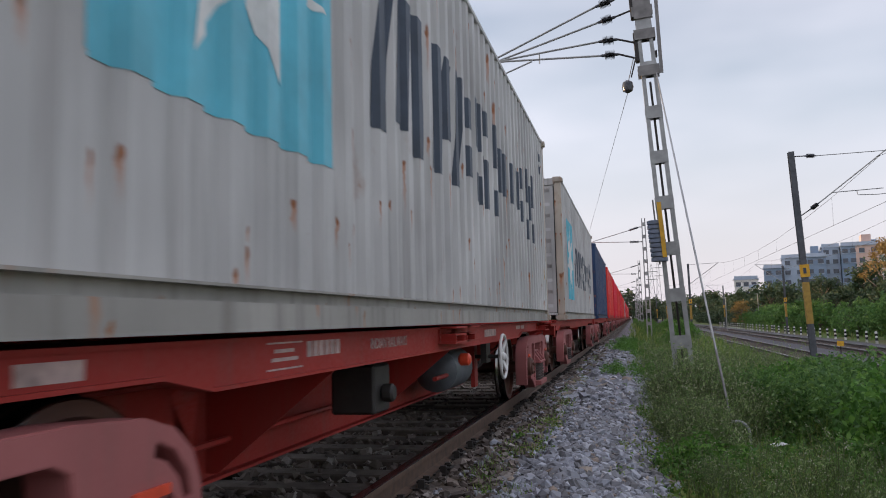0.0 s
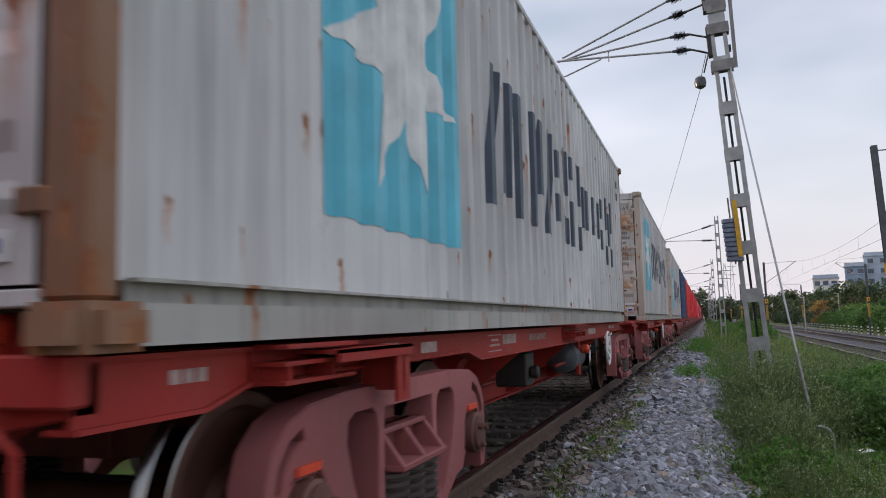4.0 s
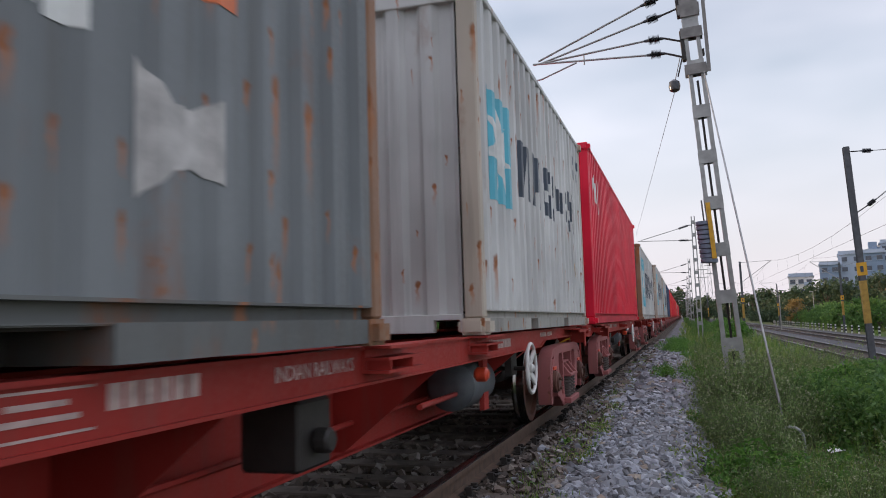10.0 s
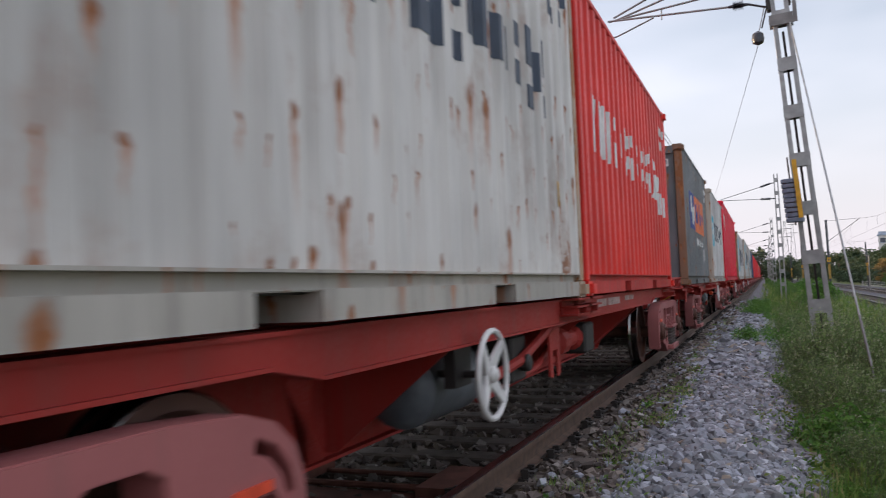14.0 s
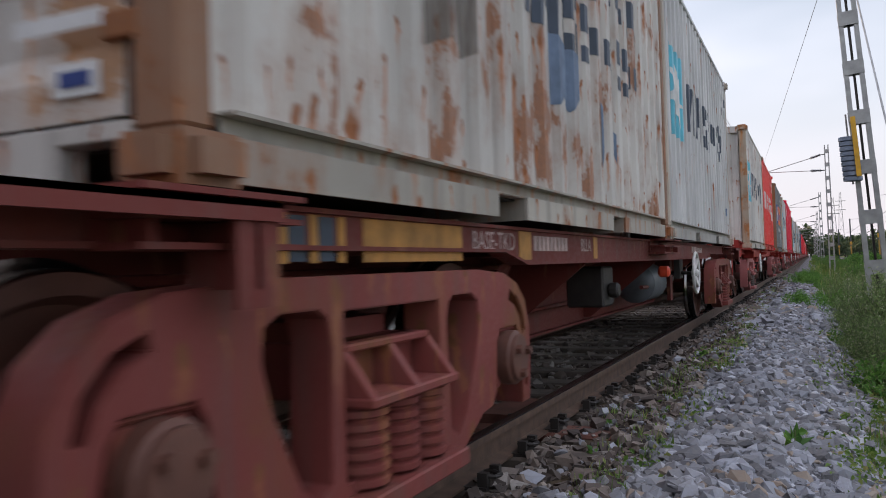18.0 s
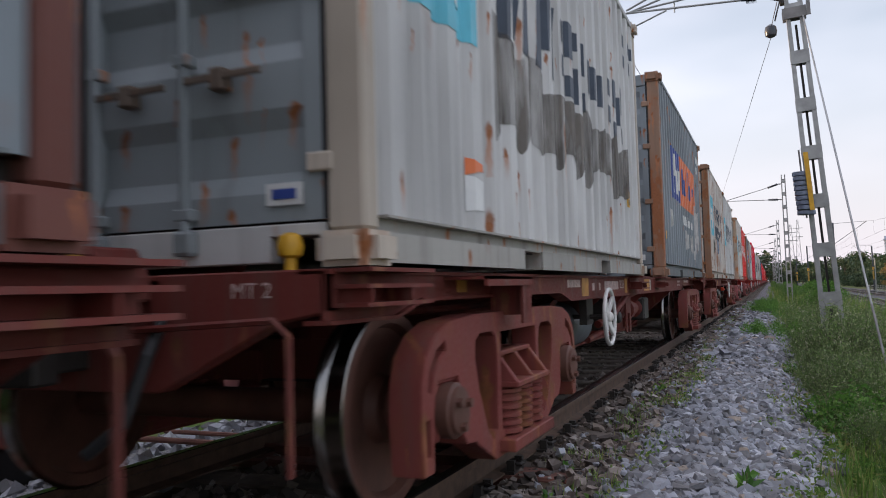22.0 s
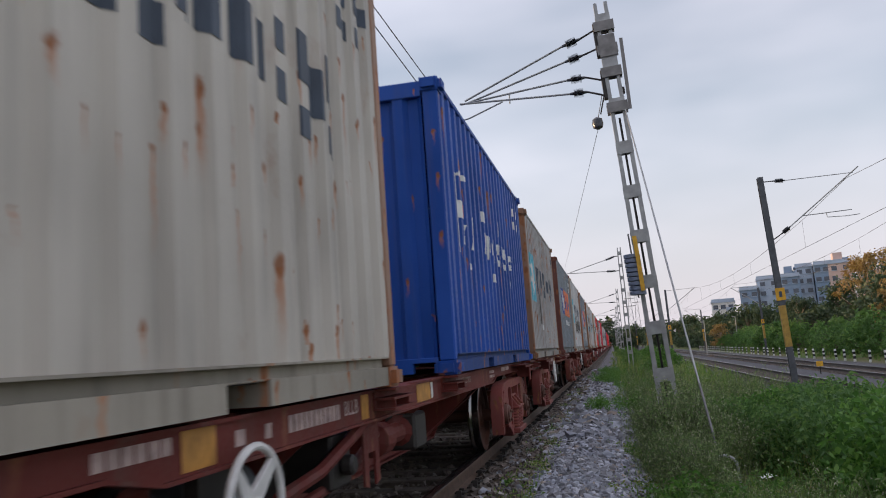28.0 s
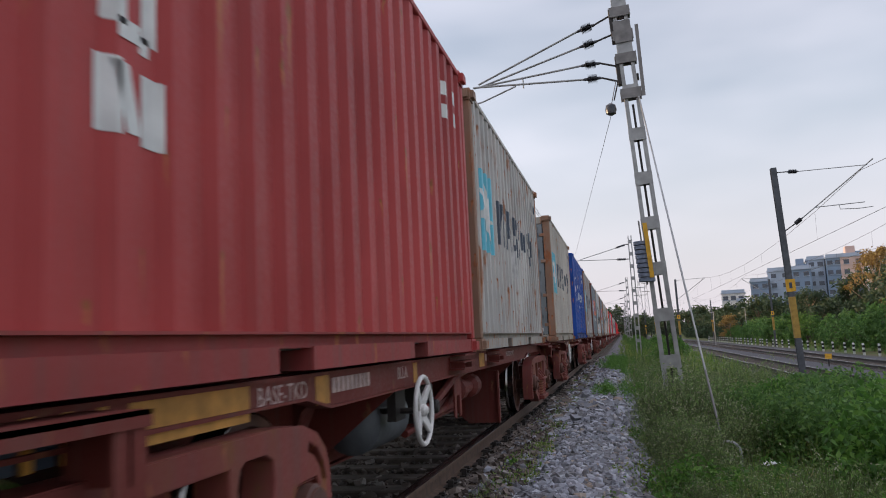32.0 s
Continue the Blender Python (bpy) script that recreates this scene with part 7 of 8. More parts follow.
# grass: tufts, thinner and shorter at the ballast edge, taller away from it
tuft = []
for n, x0, x1, y0, y1, hh in ((17000, 2.6, 6.5, 2.0, 16.0, 0.40), (14000, 1.9, 8.3, 14.0, 45.0, 0.50), (8000, 2.0, 8.6, 42.0, 150.0, 0.75), (3000, -12, -2.9, 2.0, 30.0, 0.35), (6000, 18.9, 24.0, 20.0, 140.0, 0.6)):
    cx, cy = rng.uniform(x0, x1, n // 9), y0 + (y1 - y0) * rng.uniform(0, 1, n // 9) ** (1.5 if y1 < 200 else 1)
    k = rng.integers(0, len(cx), n)
    x, y = cx[k] + rng.normal(0, 0.05, n), cy[k] + rng.normal(0, 0.05, n)
    bare = (np.abs(x - 4.15) < 0.5) & (np.abs(y - 9.9) < 0.7)
    edge = 2.72 - 0.5 * np.clip((y - 14) / 8, 0, 1) + 0.12 * np.sin(y * 2.1) + 0.08 * np.sin(y * 5.3)
    keep = ((x > edge) | (x < 0)) & ~(bare & (rng.uniform(0, 1, n) < 0.8))
    x, y = x[keep], y[keep]
    open_ = (np.abs(x - 3.62) < 0.32) & (y > 8.4) & (y < 9.7)
    lush = 0.55 + 0.9 * rng.uniform(0, 1, len(cx)) ** 2
    h = hh * lush[k[keep]] * rng.uniform(0.3, 1.2, len(x)) * np.clip(0.4 + (x - edge[keep]) * 0.7, 0.35, 1.0) * np.where(open_, 0.4, 1.0)
    tuft.append(blades(rng, x, y, gz_np(x), h, rng.uniform(0.006, 0.014, len(x)) * (1 + 0.03 * np.maximum(y - 10, 0))))
v, f = join(tuft)
tagged(new("grass", np_mesh("grass", v, f, M["grass"])), "uneven green and dry grass beside the ballast", "grass", kind="stuff")
# low leafy undergrowth in patches among the grass
rug = np.random.default_rng(17)
cx, cy = 2.8 + 3.6 * rug.uniform(0, 1, 420) ** 1.2, 3.2 + 15.0 * rug.uniform(0, 1, 420) ** 1.2
tall, wide = rug.uniform(0.08, 0.34, 420) * np.clip((cx - 2.6) * 1.6, 0.35, 1.0), rug.uniform(0.06, 0.2, 420)
k = rug.integers(0, 420, 21000)
k = k[~((np.abs(cx[k] - 4.15) < 0.45) & (np.abs(cy[k] - 9.9) < 0.6)) & ~((np.abs(cx[k] - 3.62) < 0.32) & (cy[k] > 8.4) & (cy[k] < 9.7))]
h = rug.uniform(0.05, 1.0, len(k)) ** 0.8
x, y = cx[k] + rug.normal(0, 1, len(k)) * wide[k] * (0.5 + 0.5 * h), cy[k] + rug.normal(0, 1, len(k)) * wide[k] * (0.5 + 0.5 * h)
c = np.stack([x, y, gz_np(x) + h * tall[k]], 1)
tagged(new("undergrowth", np_mesh("undergrowth", *leaves(rug, c, 0.062, 0.024, 0.5, 0.2), M["leaf_low"])), "low yellow-green leafy undergrowth in the grass", "undergrowth", kind="stuff")


def stems(rng, base, top, r):
    """Thin three-sided stems between rows of points."""
    n = len(base)
    ang = np.array([0, 2.1, 4.2])
    ring = np.stack([np.cos(ang), np.sin(ang), 0 * ang], 1)
    v = np.concatenate([base[:, None] + ring[None] * r, top[:, None] + ring[None] * r * 0.5], 1)
    f0 = np.array([[0, 1, 4], [0, 4, 3], [1, 2, 5], [1, 5, 4], [2, 0, 3], [2, 3, 5]])
    return v.reshape(-1, 3), (f0[None] + 6 * np.arange(n)[:, None, None]).reshape(-1, 3)


def weed_meshes(rng, k, h):
    """A bushy weed: branching thin stems, small leaves and pale seed heads."""
    out = []
    nst = 26
    b = np.stack([rng.normal(0, 0.10, nst), rng.normal(0, 0.10, nst), np.zeros(nst)], 1)
    t = b + np.stack([rng.normal(0, 0.20, nst), rng.normal(0, 0.20, nst), h * rng.uniform(0.55, 1.05, nst)], 1)
    s1 = stems(rng, b, t, 0.004)
    nb = nst * 5
    i = rng.integers(0, nst, nb)
    q = rng.uniform(0.35, 0.95, nb)[:, None]
    bb = b[i] + (t[i] - b[i]) * q
    tt = bb + rng.normal(0, 0.09, (nb, 3)) + np.array([0, 0, 0.10])
    s2 = stems(rng, bb, tt, 0.0022)
    stem_me = np_mesh("stems", *join([s1, s2]), M["stem"])
    nl = 340
    i = rng.integers(0, nb, nl)
    c = bb[i] + (tt[i] - bb[i]) * rng.uniform(0, 1, nl)[:, None] + rng.normal(0, 0.012, (nl, 3))
    leaf_me = np_mesh("leaves", *leaves(rng, c, 0.055, 0.017), M["leaf_olive"])
    nf = 120
    i = rng.integers(0, nb, nf)
    c = tt[i] + rng.normal(0, 0.012, (nf, 3))
    flo_me = np_mesh("seed_heads", *leaves(rng, c, 0.020, 0.016, 1.0, 0), M["white_seed"])
    return stem_me, leaf_me, flo_me


M["white_seed"] = plain("pale_seed_head", (0.36, 0.37, 0.24), 0.8)
WEED = [weed_meshes(rng, k, h) for k, h in enumerate((0.95, 0.75, 0.6, 0.85))]


def weed(x, y, k, sc):
    th = tagged(new("weed"), "tall wispy olive weed with pale seed heads", "weed", "weeds beside the track")
    for nm, me in zip(("stalk", "foliage", "seed_head"), WEED[k]):
        q = part(nm, me, None, th)
        if nm != "stalk":
            tagged(q, kind="stuff")
    th.matrix_basis = pose(x, y, float(gz_np(np.array(x))), 0, 0, random.uniform(0, 360)) @ Matrix.Diagonal((sc, sc, sc, 1))
    return th


random.seed(21)
for i in range(108):
    u = random.random()
    if u < 0.62:
        x, y = random.gauss(3.36, 0.36), random.uniform(9.0, 15.0)
    elif u < 0.8:
        x, y = random.uniform(2.8, 4.0), random.uniform(14, 34)
    else:
        x, y = random.uniform(3.6, 6.5), random.uniform(11, 28)
    if x < 2.78:
        x = 2.78 + random.random() * 0.2
    if abs(x - 4.15) < 0.45 and abs(y - 9.9) < 0.7:
        x = 3.3
    if 3.15 < x < 4.6 and y < 10.2:
        y += 1.6
    weed(x, y, random.randrange(4), random.uniform(0.75, 1.2) * min(1.0, 0.6 + 0.8 * (x - 2.75)))
for i in range(80):
    x, y = 2.85 + 1.5 * random.random() ** 1.3, random.uniform(5.6, 11.5)
    if 3.2 < x < 4.7 and 7.6 < y < 10.4:
        continue
    weed(x, y, random.randrange(4), random.uniform(0.40, 0.85) * min(1.0, 0.55 + 0.5 * (x - 2.75)))
for i in range(36):
    weed(random.uniform(2.95, 3.36), random.uniform(7.7, 11.0), random.randrange(4), random.uniform(0.45, 0.85))


def bush_meshes(rng, r, h, n, leaf, width, mat, name="leaves"):
    """Overlapping leaf masses on a few stems, hollow below."""
    cen = np.stack([rng.normal(0, r * 0.5, 14), rng.normal(0, r * 0.5, 14), h * rng.uniform(0.35, 0.85, 14)], 1)
    rad = r * rng.uniform(0.28, 0.5, 14)
    i = rng.integers(0, 14, n)
    d = rng.normal(size=(n, 3))
    d /= np.linalg.norm(d, axis=1, keepdims=True)
    c = cen[i] + d * (rad[i] * rng.uniform(0.55, 1.08, n))[:, None]
    c[:, 2] = np.abs(c[:, 2])
    lv = np_mesh(name, *leaves(rng, c, leaf, width, 0.25, 0.3), mat)
    b = np.stack([rng.normal(0, r * 0.15, 14), rng.normal(0, r * 0.15, 14), np.zeros(14)], 1)
    st = np_mesh("stems", *stems(rng, b, cen, 0.012), M["stem"])
    return st, lv


BUSH = [bush_meshes(rng, 0.75, 1.25, 2600, 0.11, 0.075, M["leaf_green"]), bush_meshes(rng, 0.85, 1.3, 2500, 0.10, 0.045, M["leaf_dark"]),
        bush_meshes(rng, 0.6, 0.7, 900, 0.09, 0.045, M["leaf_green"]), bush_meshes(rng, 1.0, 1.5, 2700, 0.13, 0.08, M["leaf_green"])]


def bush(x, y, k, sc, label):
    th = tagged(new("bush"), label, "bush", "bushes beside the track")
    for nm, me in zip(("stalk", "foliage"), BUSH[k]):
        part(nm, me, None, th)
    th.matrix_basis = pose(x, y, float(gz_np(np.array(x))) - 0.03, 0, 0, random.uniform(0, 360)) @ Matrix.Diagonal((sc, sc, sc, 1))
    return th


for x, y, k, sc in ((5.0, 6.5, 0, 0.62), (5.7, 7.4, 3, 0.80), (6.4, 7.3, 0, 0.9), (4.75, 7.9, 2, 0.95), (6.9, 9.2, 3, 0.85), (5.1, 9.3, 1, 0.85), (4.6, 11.0, 1, 0.7), (5.2, 8.4, 3, 0.72), (5.9, 8.2, 0, 0.95), (6.4, 9.6, 3, 0.8), (4.9, 10.2, 1, 0.8), (5.5, 11.5, 1, 0.95), (4.5, 12.0, 1, 0.72), (6.6, 11.8, 0, 0.9), (7.2, 13.0, 3, 0.75), (5.9, 13.8, 1, 0.85),
                    (5.0, 14.5, 0, 0.7), (6.9, 8.0, 0, 0.8), (7.8, 10.4, 1, 0.9), (4.75, 9.6, 2, 0.7), (5.3, 7.2, 2, 0.8), (6.1, 6.9, 0, 0.7), (4.2, 16.0, 2, 0.9), (7.6, 16.0, 3, 0.7), (6.4, 17.0, 1, 0.8), (8.0, 19.0, 1, 0.7)):
    bush(x, y, k, sc, "leafy bright green bush in the weeds" if k in (0, 3) else "dense dark green bush in the weeds")
for i in range(26):
    bush(random.uniform(2.85, 3.4 if i < 8 else 4.2), 6.5 + 0.9 * i, 2, random.uniform(0.35, 0.7), "low green shrub at the ballast edge")
for i in range(16):
    bush(random.uniform(3.2, 7.0), 40 + i * 9 + random.uniform(-2, 2), random.randrange(4), random.uniform(0.6, 1.0), "green shrub along the line")
# also blocks light under the wagons; the nearest bushes are out of view
for i in range(42):
    bush(-4.9 - 0.9 * (i % 3) + random.uniform(-0.4, 0.4), -8 + 1.2 * i + random.uniform(-0.4, 0.4), (1, 3, 1, 0)[i % 4], random.uniform(0.9, 1.6), "dense green bush behind the train")
for i in range(16):
    bush(random.uniform(1.95, 2.7), random.uniform(16, 40), 2, random.uniform(0.35, 0.6), "low green shrub creeping over the ballast")
for i in range(34):
    x, y = random.uniform(2.85, 6.2), random.uniform(5.0, 11.5)
    if 3.25 < x < 4.7 and 7.8 < y < 10.5:
        continue
    bush(x, y, 2, random.uniform(0.16, 0.36), "small leafy weed in the grass")
# grass and creepers between the rail and the stones
tuft = []
cy = rng.uniform(2.6, 26.0, 90)
cx = 1.50 + rng.normal(0, 0.08, 90)
k = rng.integers(0, 90, 5200)
x, y = cx[k] + rng.normal(0, 0.05, 5200), cy[k] + rng.normal(0, 0.10, 5200)
tuft.append(blades(rng, x, y, 0 * x - 0.20, rng.uniform(0.03, 0.13, 5200), rng.uniform(0.005, 0.011, 5200)))
v, f = join(tuft)
creep = np.random.default_rng(29)
cx, cy = np.where(np.arange(110) % 2 == 0, creep.normal(1.52, 0.10, 110), creep.normal(2.58, 0.13, 110)), 3.0 + 22.0 * creep.uniform(0, 1, 110) ** 1.3
k = creep.integers(0, 110, 6500)
x, y = cx[k] + creep.normal(0, 0.07, 6500), cy[k] + creep.normal(0, 0.16, 6500)
c = np.stack([x, y, np.where(x < 2.0, -0.195, gz_np(x) + 0.03) + 0.07 * creep.uniform(0, 1, 6500)], 1)
tagged(new("creepers", np_mesh("creepers", *leaves(creep, c, 0.045, 0.022, 0.5, 0.2), M["leaf_low"])), "low leafy creepers along the edges of the stones", "plant", kind="stuff")
tagged(new("grass", np_mesh("grass", v, f, M["grass"])), "sparse creeping grass between rail and stones", "grass", kind="stuff")
# small plants in the ballast
for x, y, s in ((2.24, 4.4, 1.0), (1.25, 4.55, 0.6), (1.3, 3.9, 0.5), (1.42, 6.0, 0.7), (1.35, 8.2, 0.8), (1.6, 6.9, 0.5)):
    c = np.zeros((14, 3)) + rng.normal(0, 0.012, (14, 3)) * [1, 1, 2] + [0, 0, 0.03]
    sp = tagged(new("seedling"), "small broad-leaved seedling growing in the ballast", "plant", "seedlings in the ballast")
    part("foliage", np_mesh("leaves", *leaves(rng, c, 0.11, 0.045, 1.3, 0.15), M["leaf_green"]), None, sp)
    part("stem", MB().cyl((0, 0, -0.05), (0.01, 0, 0.10), 0.004, 5), M["stem"], sp)
    sp.matrix_basis = pose(x, y, -0.19) @ Matrix.Diagonal((s, s, s, 1))
lit = tagged(new("litter"), "scrap of pale plastic lying in the grass", "litter")
part("sheet", MB().add([(0, 0, 0), (0.16, 0.03, 0.03), (0.20, 0.10, 0.0), (0.07, 0.12, 0.045), (-0.05, 0.07, 0.02)], [(0, 1, 3), (1, 2, 3), (0, 3, 4)]), M["plate_white"], lit)
lit.matrix_basis = pose(4.05, 10.0, -0.50)


# ---- trees ----
def tree_meshes(rng, h, r, n, leaf, leafmat, barkmat, trunk=0.35, clumps=46, thin=1.0):
    mb = MB()
    top = h * 0.62
    mb.cyl((0, 0, -0.3), (0.15, 0.1, top), 0.045 * h * 0.5 * thin, 8, 0.018 * h * 0.5 * thin)
    cen = []
    for i in range(clumps):
        a, z = rng.uniform(0, 2 * np.pi), h * (trunk + (0.97 - trunk) * rng.uniform(0, 1) ** 0.8)
        u = (z / h - trunk) / (1 - trunk)
        rr = r * (0.35 + 0.75 * np.sin(np.pi * min(0.98, u * 0.85 + 0.15))) * rng.uniform(0.25, 1.0)
        cen.append((rr * math.cos(a), rr * math.sin(a), z))
    cen = np.array(cen)
    for c in cen[::2]:
        zb = max(h * trunk * 0.7, c[2] - 0.35 * h * rng.uniform(0.4, 1))
        mb.cyl((0.05, 0.03, min(zb, top)), tuple(c), 0.010 * h * thin, 5, 0.003 * h)
    rad = r * rng.uniform(0.14, 0.34, clumps)
    i = rng.integers(0, clumps, n)
    d = rng.normal(size=(n, 3))
    d /= np.linalg.norm(d, axis=1, keepdims=True)
    c = cen[i] + d * (rad[i] * rng.uniform(0.3, 1.1, n))[:, None] * np.array([1, 1, 0.75])
    return mb.mesh("trunk", barkmat, 0, True), np_mesh("crown", *leaves(rng, c, leaf, leaf * 0.5, 0.1, 0.3), leafmat)


TREE = {
    "near": [tree_meshes(rng, 7.0, 2.8, 15000, 0.17, M["leaf_tree"], M["bark"], 0.06, 90), tree_meshes(rng, 5.6, 2.6, 13000, 0.16, M["leaf_tree"], M["bark"], 0.03, 84)],
    "mid": [tree_meshes(rng, 8.0, 3.2, 2000, 0.55, M["leaf_far"], M["bark"], 0.1), tree_meshes(rng, 6.0, 3.0, 1800, 0.54, M["leaf_far"], M["bark"], 0.05), tree_meshes(rng, 4.0, 2.6, 1500, 0.44, M["leaf_dark"], M["bark"], 0.05)],
    "far": [tree_meshes(rng, 8.0, 3.2, 750, 0.9, M["leaf_far"], M["bark"], 0.1), tree_meshes(rng, 6.0, 3.0, 650, 0.9, M["leaf_far"], M["bark"], 0.05), tree_meshes(rng, 4.0, 2.6, 550, 0.7, M["leaf_far"], M["bark"], 0.05)],
    "dry": [tree_meshes(rng, 9.2, 2.9, 1500, 0.34, M["leaf_brown"], M["pale_bark"], 0.42, 26, 0.6), tree_meshes(rng, 8.2, 2.6, 1400, 0.34, M["leaf_far"], M["pale_bark"], 0.42, 26, 0.6), tree_meshes(rng, 5.0, 2.2, 1500, 0.4, M["leaf_brown"], M["pale_bark"], 0.1)],
}


def tree(kind, k, x, y, z, sc, label):
    th = tagged(new("tree"), label, "tree", "trees around the line")
    for nm, me in zip(("trunk", "crown"), TREE[kind][k]):
        part(nm, me, None, th)
    th.matrix_basis = pose(x, y, z, 0, 0, random.uniform(0, 360)) @ Matrix.Diagonal((sc, sc, sc, 1))
    return th


random.seed(4)
# row carried on behind the camera, unseen there, to block the low sun
for i in range(46):
    tree("near" if i < 32 else "mid", i % 2, -8.2 - (i % 3) * 2.2 + random.uniform(-0.6, 0.6), -24 + 2.2 * i, -0.8, random.uniform(0.85, 1.2), "leafy dark green tree behind the train")
for i in range(30):
    tree("far", i % 2, -13 - (i % 2) * 4, 80 + 12 * i, -0.8, random.uniform(0.9, 1.3), "dark green tree behind the train")
# dense belt of scrub and trees beyond the other tracks
for i in range(70):
    y = 45 + 2.9 * i + random.uniform(-2, 2)
    tree("mid" if y < 150 else "far", 2, 22.5 + random.uniform(-1.2, 2.5), y, -1.2, random.uniform(0.55, 0.95), "low dark scrub tree beyond the bollards")
for i in range(64):
    y = 60 + 3.8 * i + random.uniform(-3, 3)
    tree("mid" if y < 150 else "far", i % 2, 28 + random.uniform(-1, 9), y, -1.0, random.uniform(0.75, 1.1), "dark green tree in the belt beyond the tracks")
for x, y, k, s in ((31, 98, 0, 1.1), (34, 104, 1, 1.25), (29, 88, 1, 0.85), (37, 112, 0, 1.3), (33, 92, 2, 1.2), (30, 80, 0, 0.9), (35, 86, 0, 1.15), (27, 76, 2, 1.1), (32, 74, 1, 0.9), (38, 98, 0, 1.2), (21.5, 150, 2, 0.9), (28, 118, 1, 0.9)):
    tree("dry", k, x, y, -1.0, s, "tall thin tree with pale trunk and dry leaves" if k < 2 else "rust-brown dry shrub among the trees")
for i in range(40):
    a = i / 40
    tree("far", i % 3, 2 + 60 * a + random.uniform(-4, 4), 300 + random.uniform(-30, 60), -0.8, random.uniform(1.0, 1.6), "hazy tree on the skyline")


# ---- apartment blocks far behind the trees ----
M["render_bright"] = plain("white_rendered_wall", (0.72, 0.70, 0.67), 0.8, 0.0, 0.1, 0.3)
# pale and grey walls: blue of distance haze and shade put into the colour
M["hazed_pale"] = plain("hazed_pale_wall", (0.37, 0.43, 0.52), 0.8, 0.0, 0.1, 0.3)
M["hazed_grey"] = plain("hazed_blue_grey_wall", (0.20, 0.27, 0.37), 0.8, 0.0, 0.12, 0.3)
M["render_warm"] = plain("buff_rendered_wall", (0.60, 0.43, 0.37), 0.8, 0.0, 0.12, 0.3)
M["window_glass"] = plain("dark_window_glass", (0.07, 0.085, 0.11), 0.15, 0.0, 0.2, 1, 0)
WIN = MB().box(-0.75, 0.75, -0.06, 0.0, -0.65, 0.65).mesh("window", M["window_glass"])
SILL = MB().box(-0.9, 0.9, -0.18, 0.0, -0.08, 0.08).mesh("sill", M["hazed_pale"])
BALC = MB().box(-1.5, 1.5, -1.2, 0.0, -0.12, 0.0).box(-1.5, 1.5, -1.2, -1.1, 0.0, 0.95).box(-1.5, -1.4, -1.2, 0, 0, 0.95).box(1.4, 1.5, -1.2, 0, 0, 0.95).mesh("balcony", M["hazed_pale"])


def block(x, y, rz, w, d, storeys, mat, label, roofbox=True):
    th = tagged(new("apartment_building"), label, "building", "buildings on the skyline")
    H = storeys * 3.0
    part("wall", MB().box(-w / 2, w / 2, 0, d, -2, H), mat, th)
    part("roof", MB().box(-w / 2 - 0.3, w / 2 + 0.3, -0.3, d + 0.3, H, H + 0.35).box(-w / 2, w / 2, 0, 0.2, H + 0.35, H + 1.2), M["hazed_pale"], th)
    if roofbox:
        part("stair_tower", MB().box(-w * 0.2, w * 0.2, d * 0.25, d * 0.7, H, H + 3.6), mat, th)
        part("water_tank", MB().cyl((w * 0.32, d * 0.4, H), (w * 0.32, d * 0.4, H + 2.0), 1.1, 12), M["hazed_grey"], th)
    n = max(2, int(w / 2.3))
    for s in range(storeys):
        for i in range(n):
            px = -w / 2 + (i + 0.5) * w / n
            if (i + 1) % 3 == 0:
                part("balcony", BALC, None, th, m=pose(px, 0, s * 3.0 + 0.4))
                part("window", WIN, None, th, m=pose(px, -0.01, s * 3.0 + 1.5))
            else:
                part("window", WIN, None, th, m=pose(px, -0.01, s * 3.0 + 1.6))
                part("sill", SILL, None, th, m=pose(px, -0.02, s * 3.0 + 0.85))
        for i in range(int(d / 4)):
            part("window", WIN, None, th, m=pose(-w / 2 - 0.01, 2 + i * 4, s * 3.0 + 1.6, 0, 0, -90))
    th.matrix_basis = pose(x, y, 0.0, 0, 0, rz)
    return th


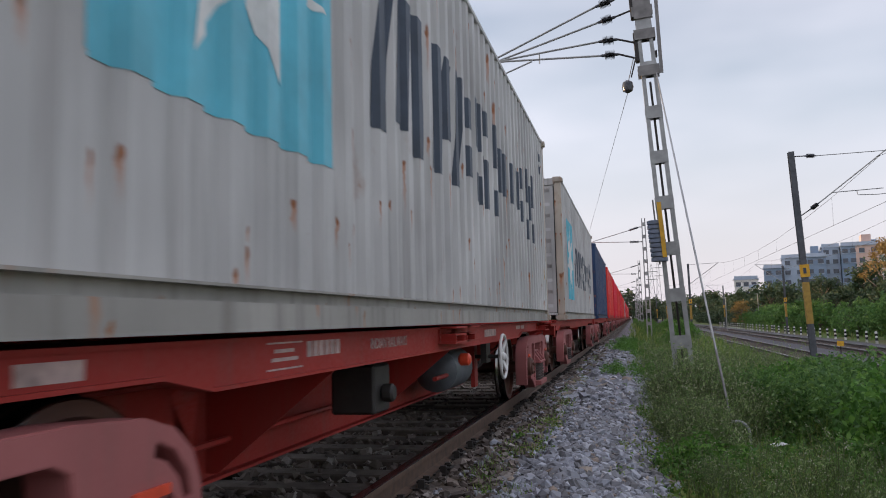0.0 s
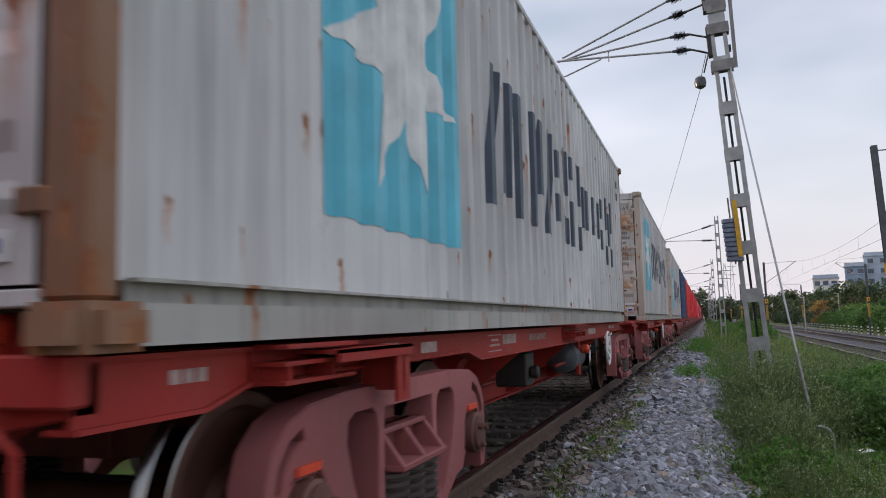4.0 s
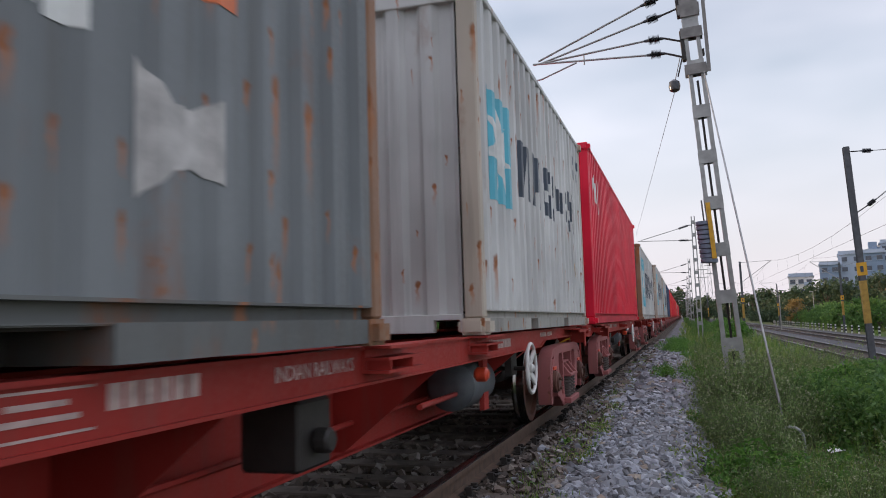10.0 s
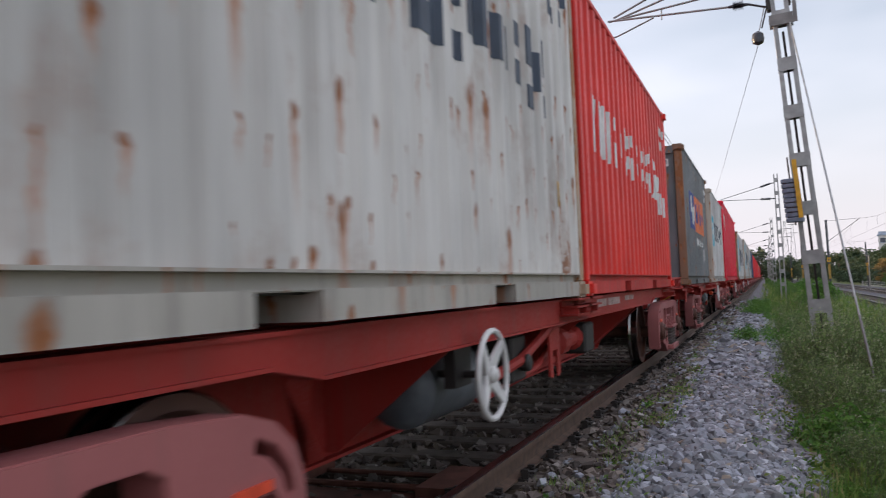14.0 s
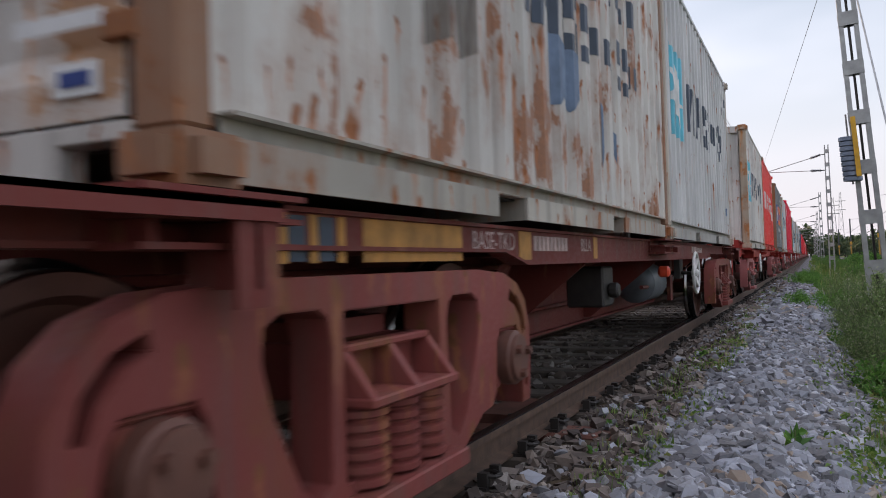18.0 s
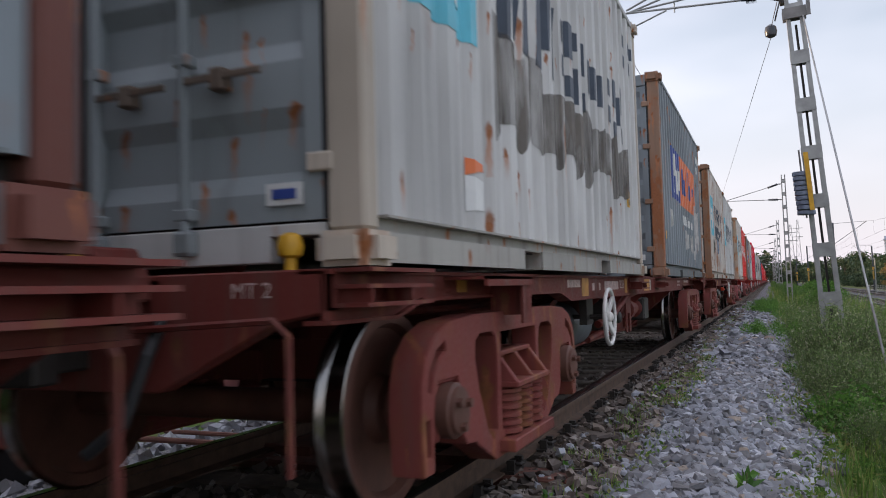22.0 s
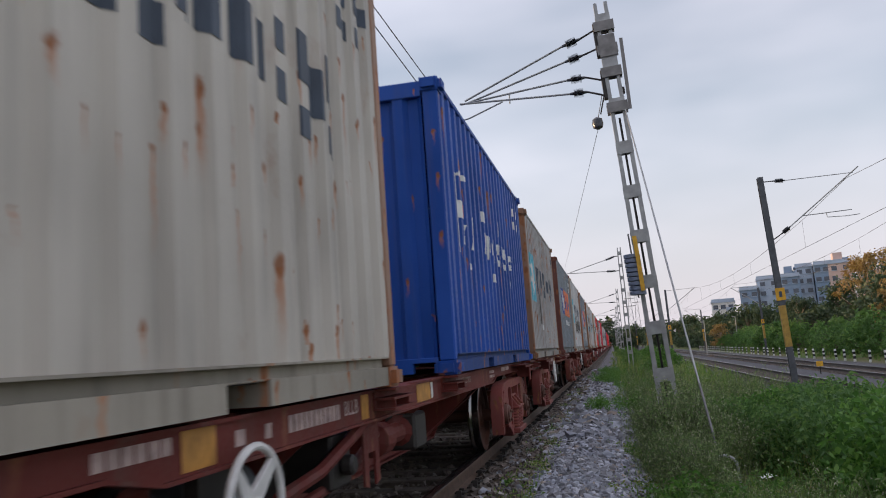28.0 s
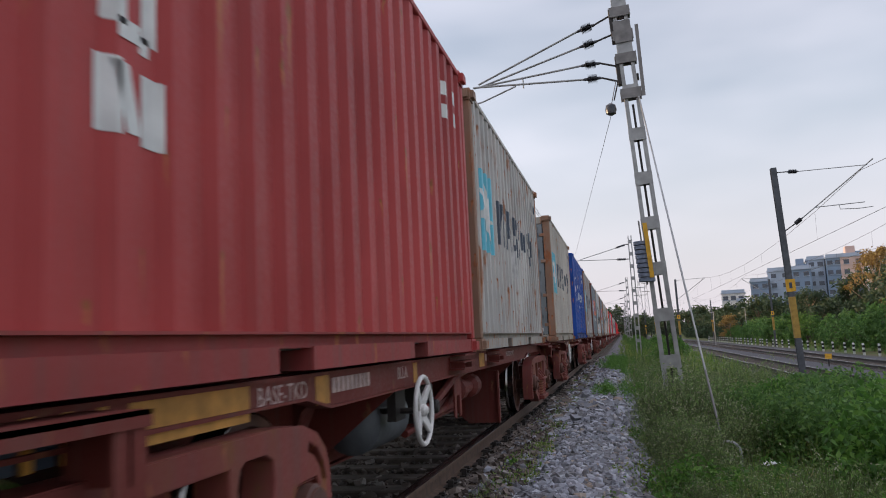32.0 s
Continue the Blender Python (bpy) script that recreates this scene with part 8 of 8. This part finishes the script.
block(45.4, 262, -10, 5.6, 14, 5, M["hazed_grey"], "apartment block in hazed blue-grey with dark windows", False)
block(51.6, 264, -10, 6.6, 14, 6, M["hazed_pale"], "pale apartment block with balconies", False)
block(57.6, 262, -10, 5.8, 15, 6, M["hazed_grey"], "apartment block in hazed blue-grey beside pale towers")
block(62.9, 266, -10, 5.0, 15, 7, M["hazed_pale"], "pale apartment block with balconies, hazed blue", False)
block(67.4, 263, -10, 4.4, 15, 7, M["hazed_grey"], "narrow apartment block in hazed blue-grey", False)
block(72.4, 262, -10, 6.6, 15, 7, M["render_warm"], "buff apartment tower catching evening sun")
block(38.0, 268, -8, 7.0, 12, 4, M["render_bright"], "white apartment house above the trees", False)
block(84, 258, -10, 14, 15, 5, M["render_warm"], "buff apartment block behind thin trees")
block(101, 250, -12, 14, 15, 5, M["hazed_grey"], "grey apartment block behind the trees")


# ---- the part of the train that has already passed ----
far_wagon = wagon("red oxide container flat wagon far along the train", 7.0, 10.1, M["wagon_red"], (), [], far=True)
far_boxes = [container(lb, FT40, TALL, M[k], M[k2], "door", False, True) for lb, k, k2 in (
    ("pale grey forty-foot container far along the train", "grey_paint", "cream_paint"), ("navy blue forty-foot container far along the train", "navy", "navy"),
    ("red forty-foot container far along the train", "tomato", "tomato"), ("crimson forty-foot container far along the train", "crimson", "crimson"))]
star_marks(far_boxes[0], True, 0.45)
order = [0, 1, 2, 3, 2, 3, 2, 2, 0, 3, 2, 3, 3, 2, 0, 2, 3, 2, 3, 2, 2, 3, 0, 2, 3, 2, 3, 2]
used = set()
y = 6.3 + 15.8
for i, k in enumerate(order):
    w = far_wagon if i == 0 else copy_thing(far_wagon, Matrix())
    b = far_boxes[k] if k not in used else copy_thing(far_boxes[k], Matrix())
    used.add(k)
    MOVERS += [(w, y, 0.0), (b, y, DECK)]
    y += 14.9


# ---- everything that moves ----
def motions():
    for th, y, z in MOVERS:
        walk(th, [(0, pose(0, y, z)), (16, pose(0, y + 16 * SPEED, z)), (32, pose(0, y + 32 * SPEED, z))])
    step = 4 / FPS
    n = int(32 / step)
    turn = math.degrees(SPEED * step / WHEEL_R)
    for w, y in ROLLERS:
        walk(w, [(i * step, pose(0, y, WHEEL_R, -turn * i)) for i in range(n + 1)])


motions()
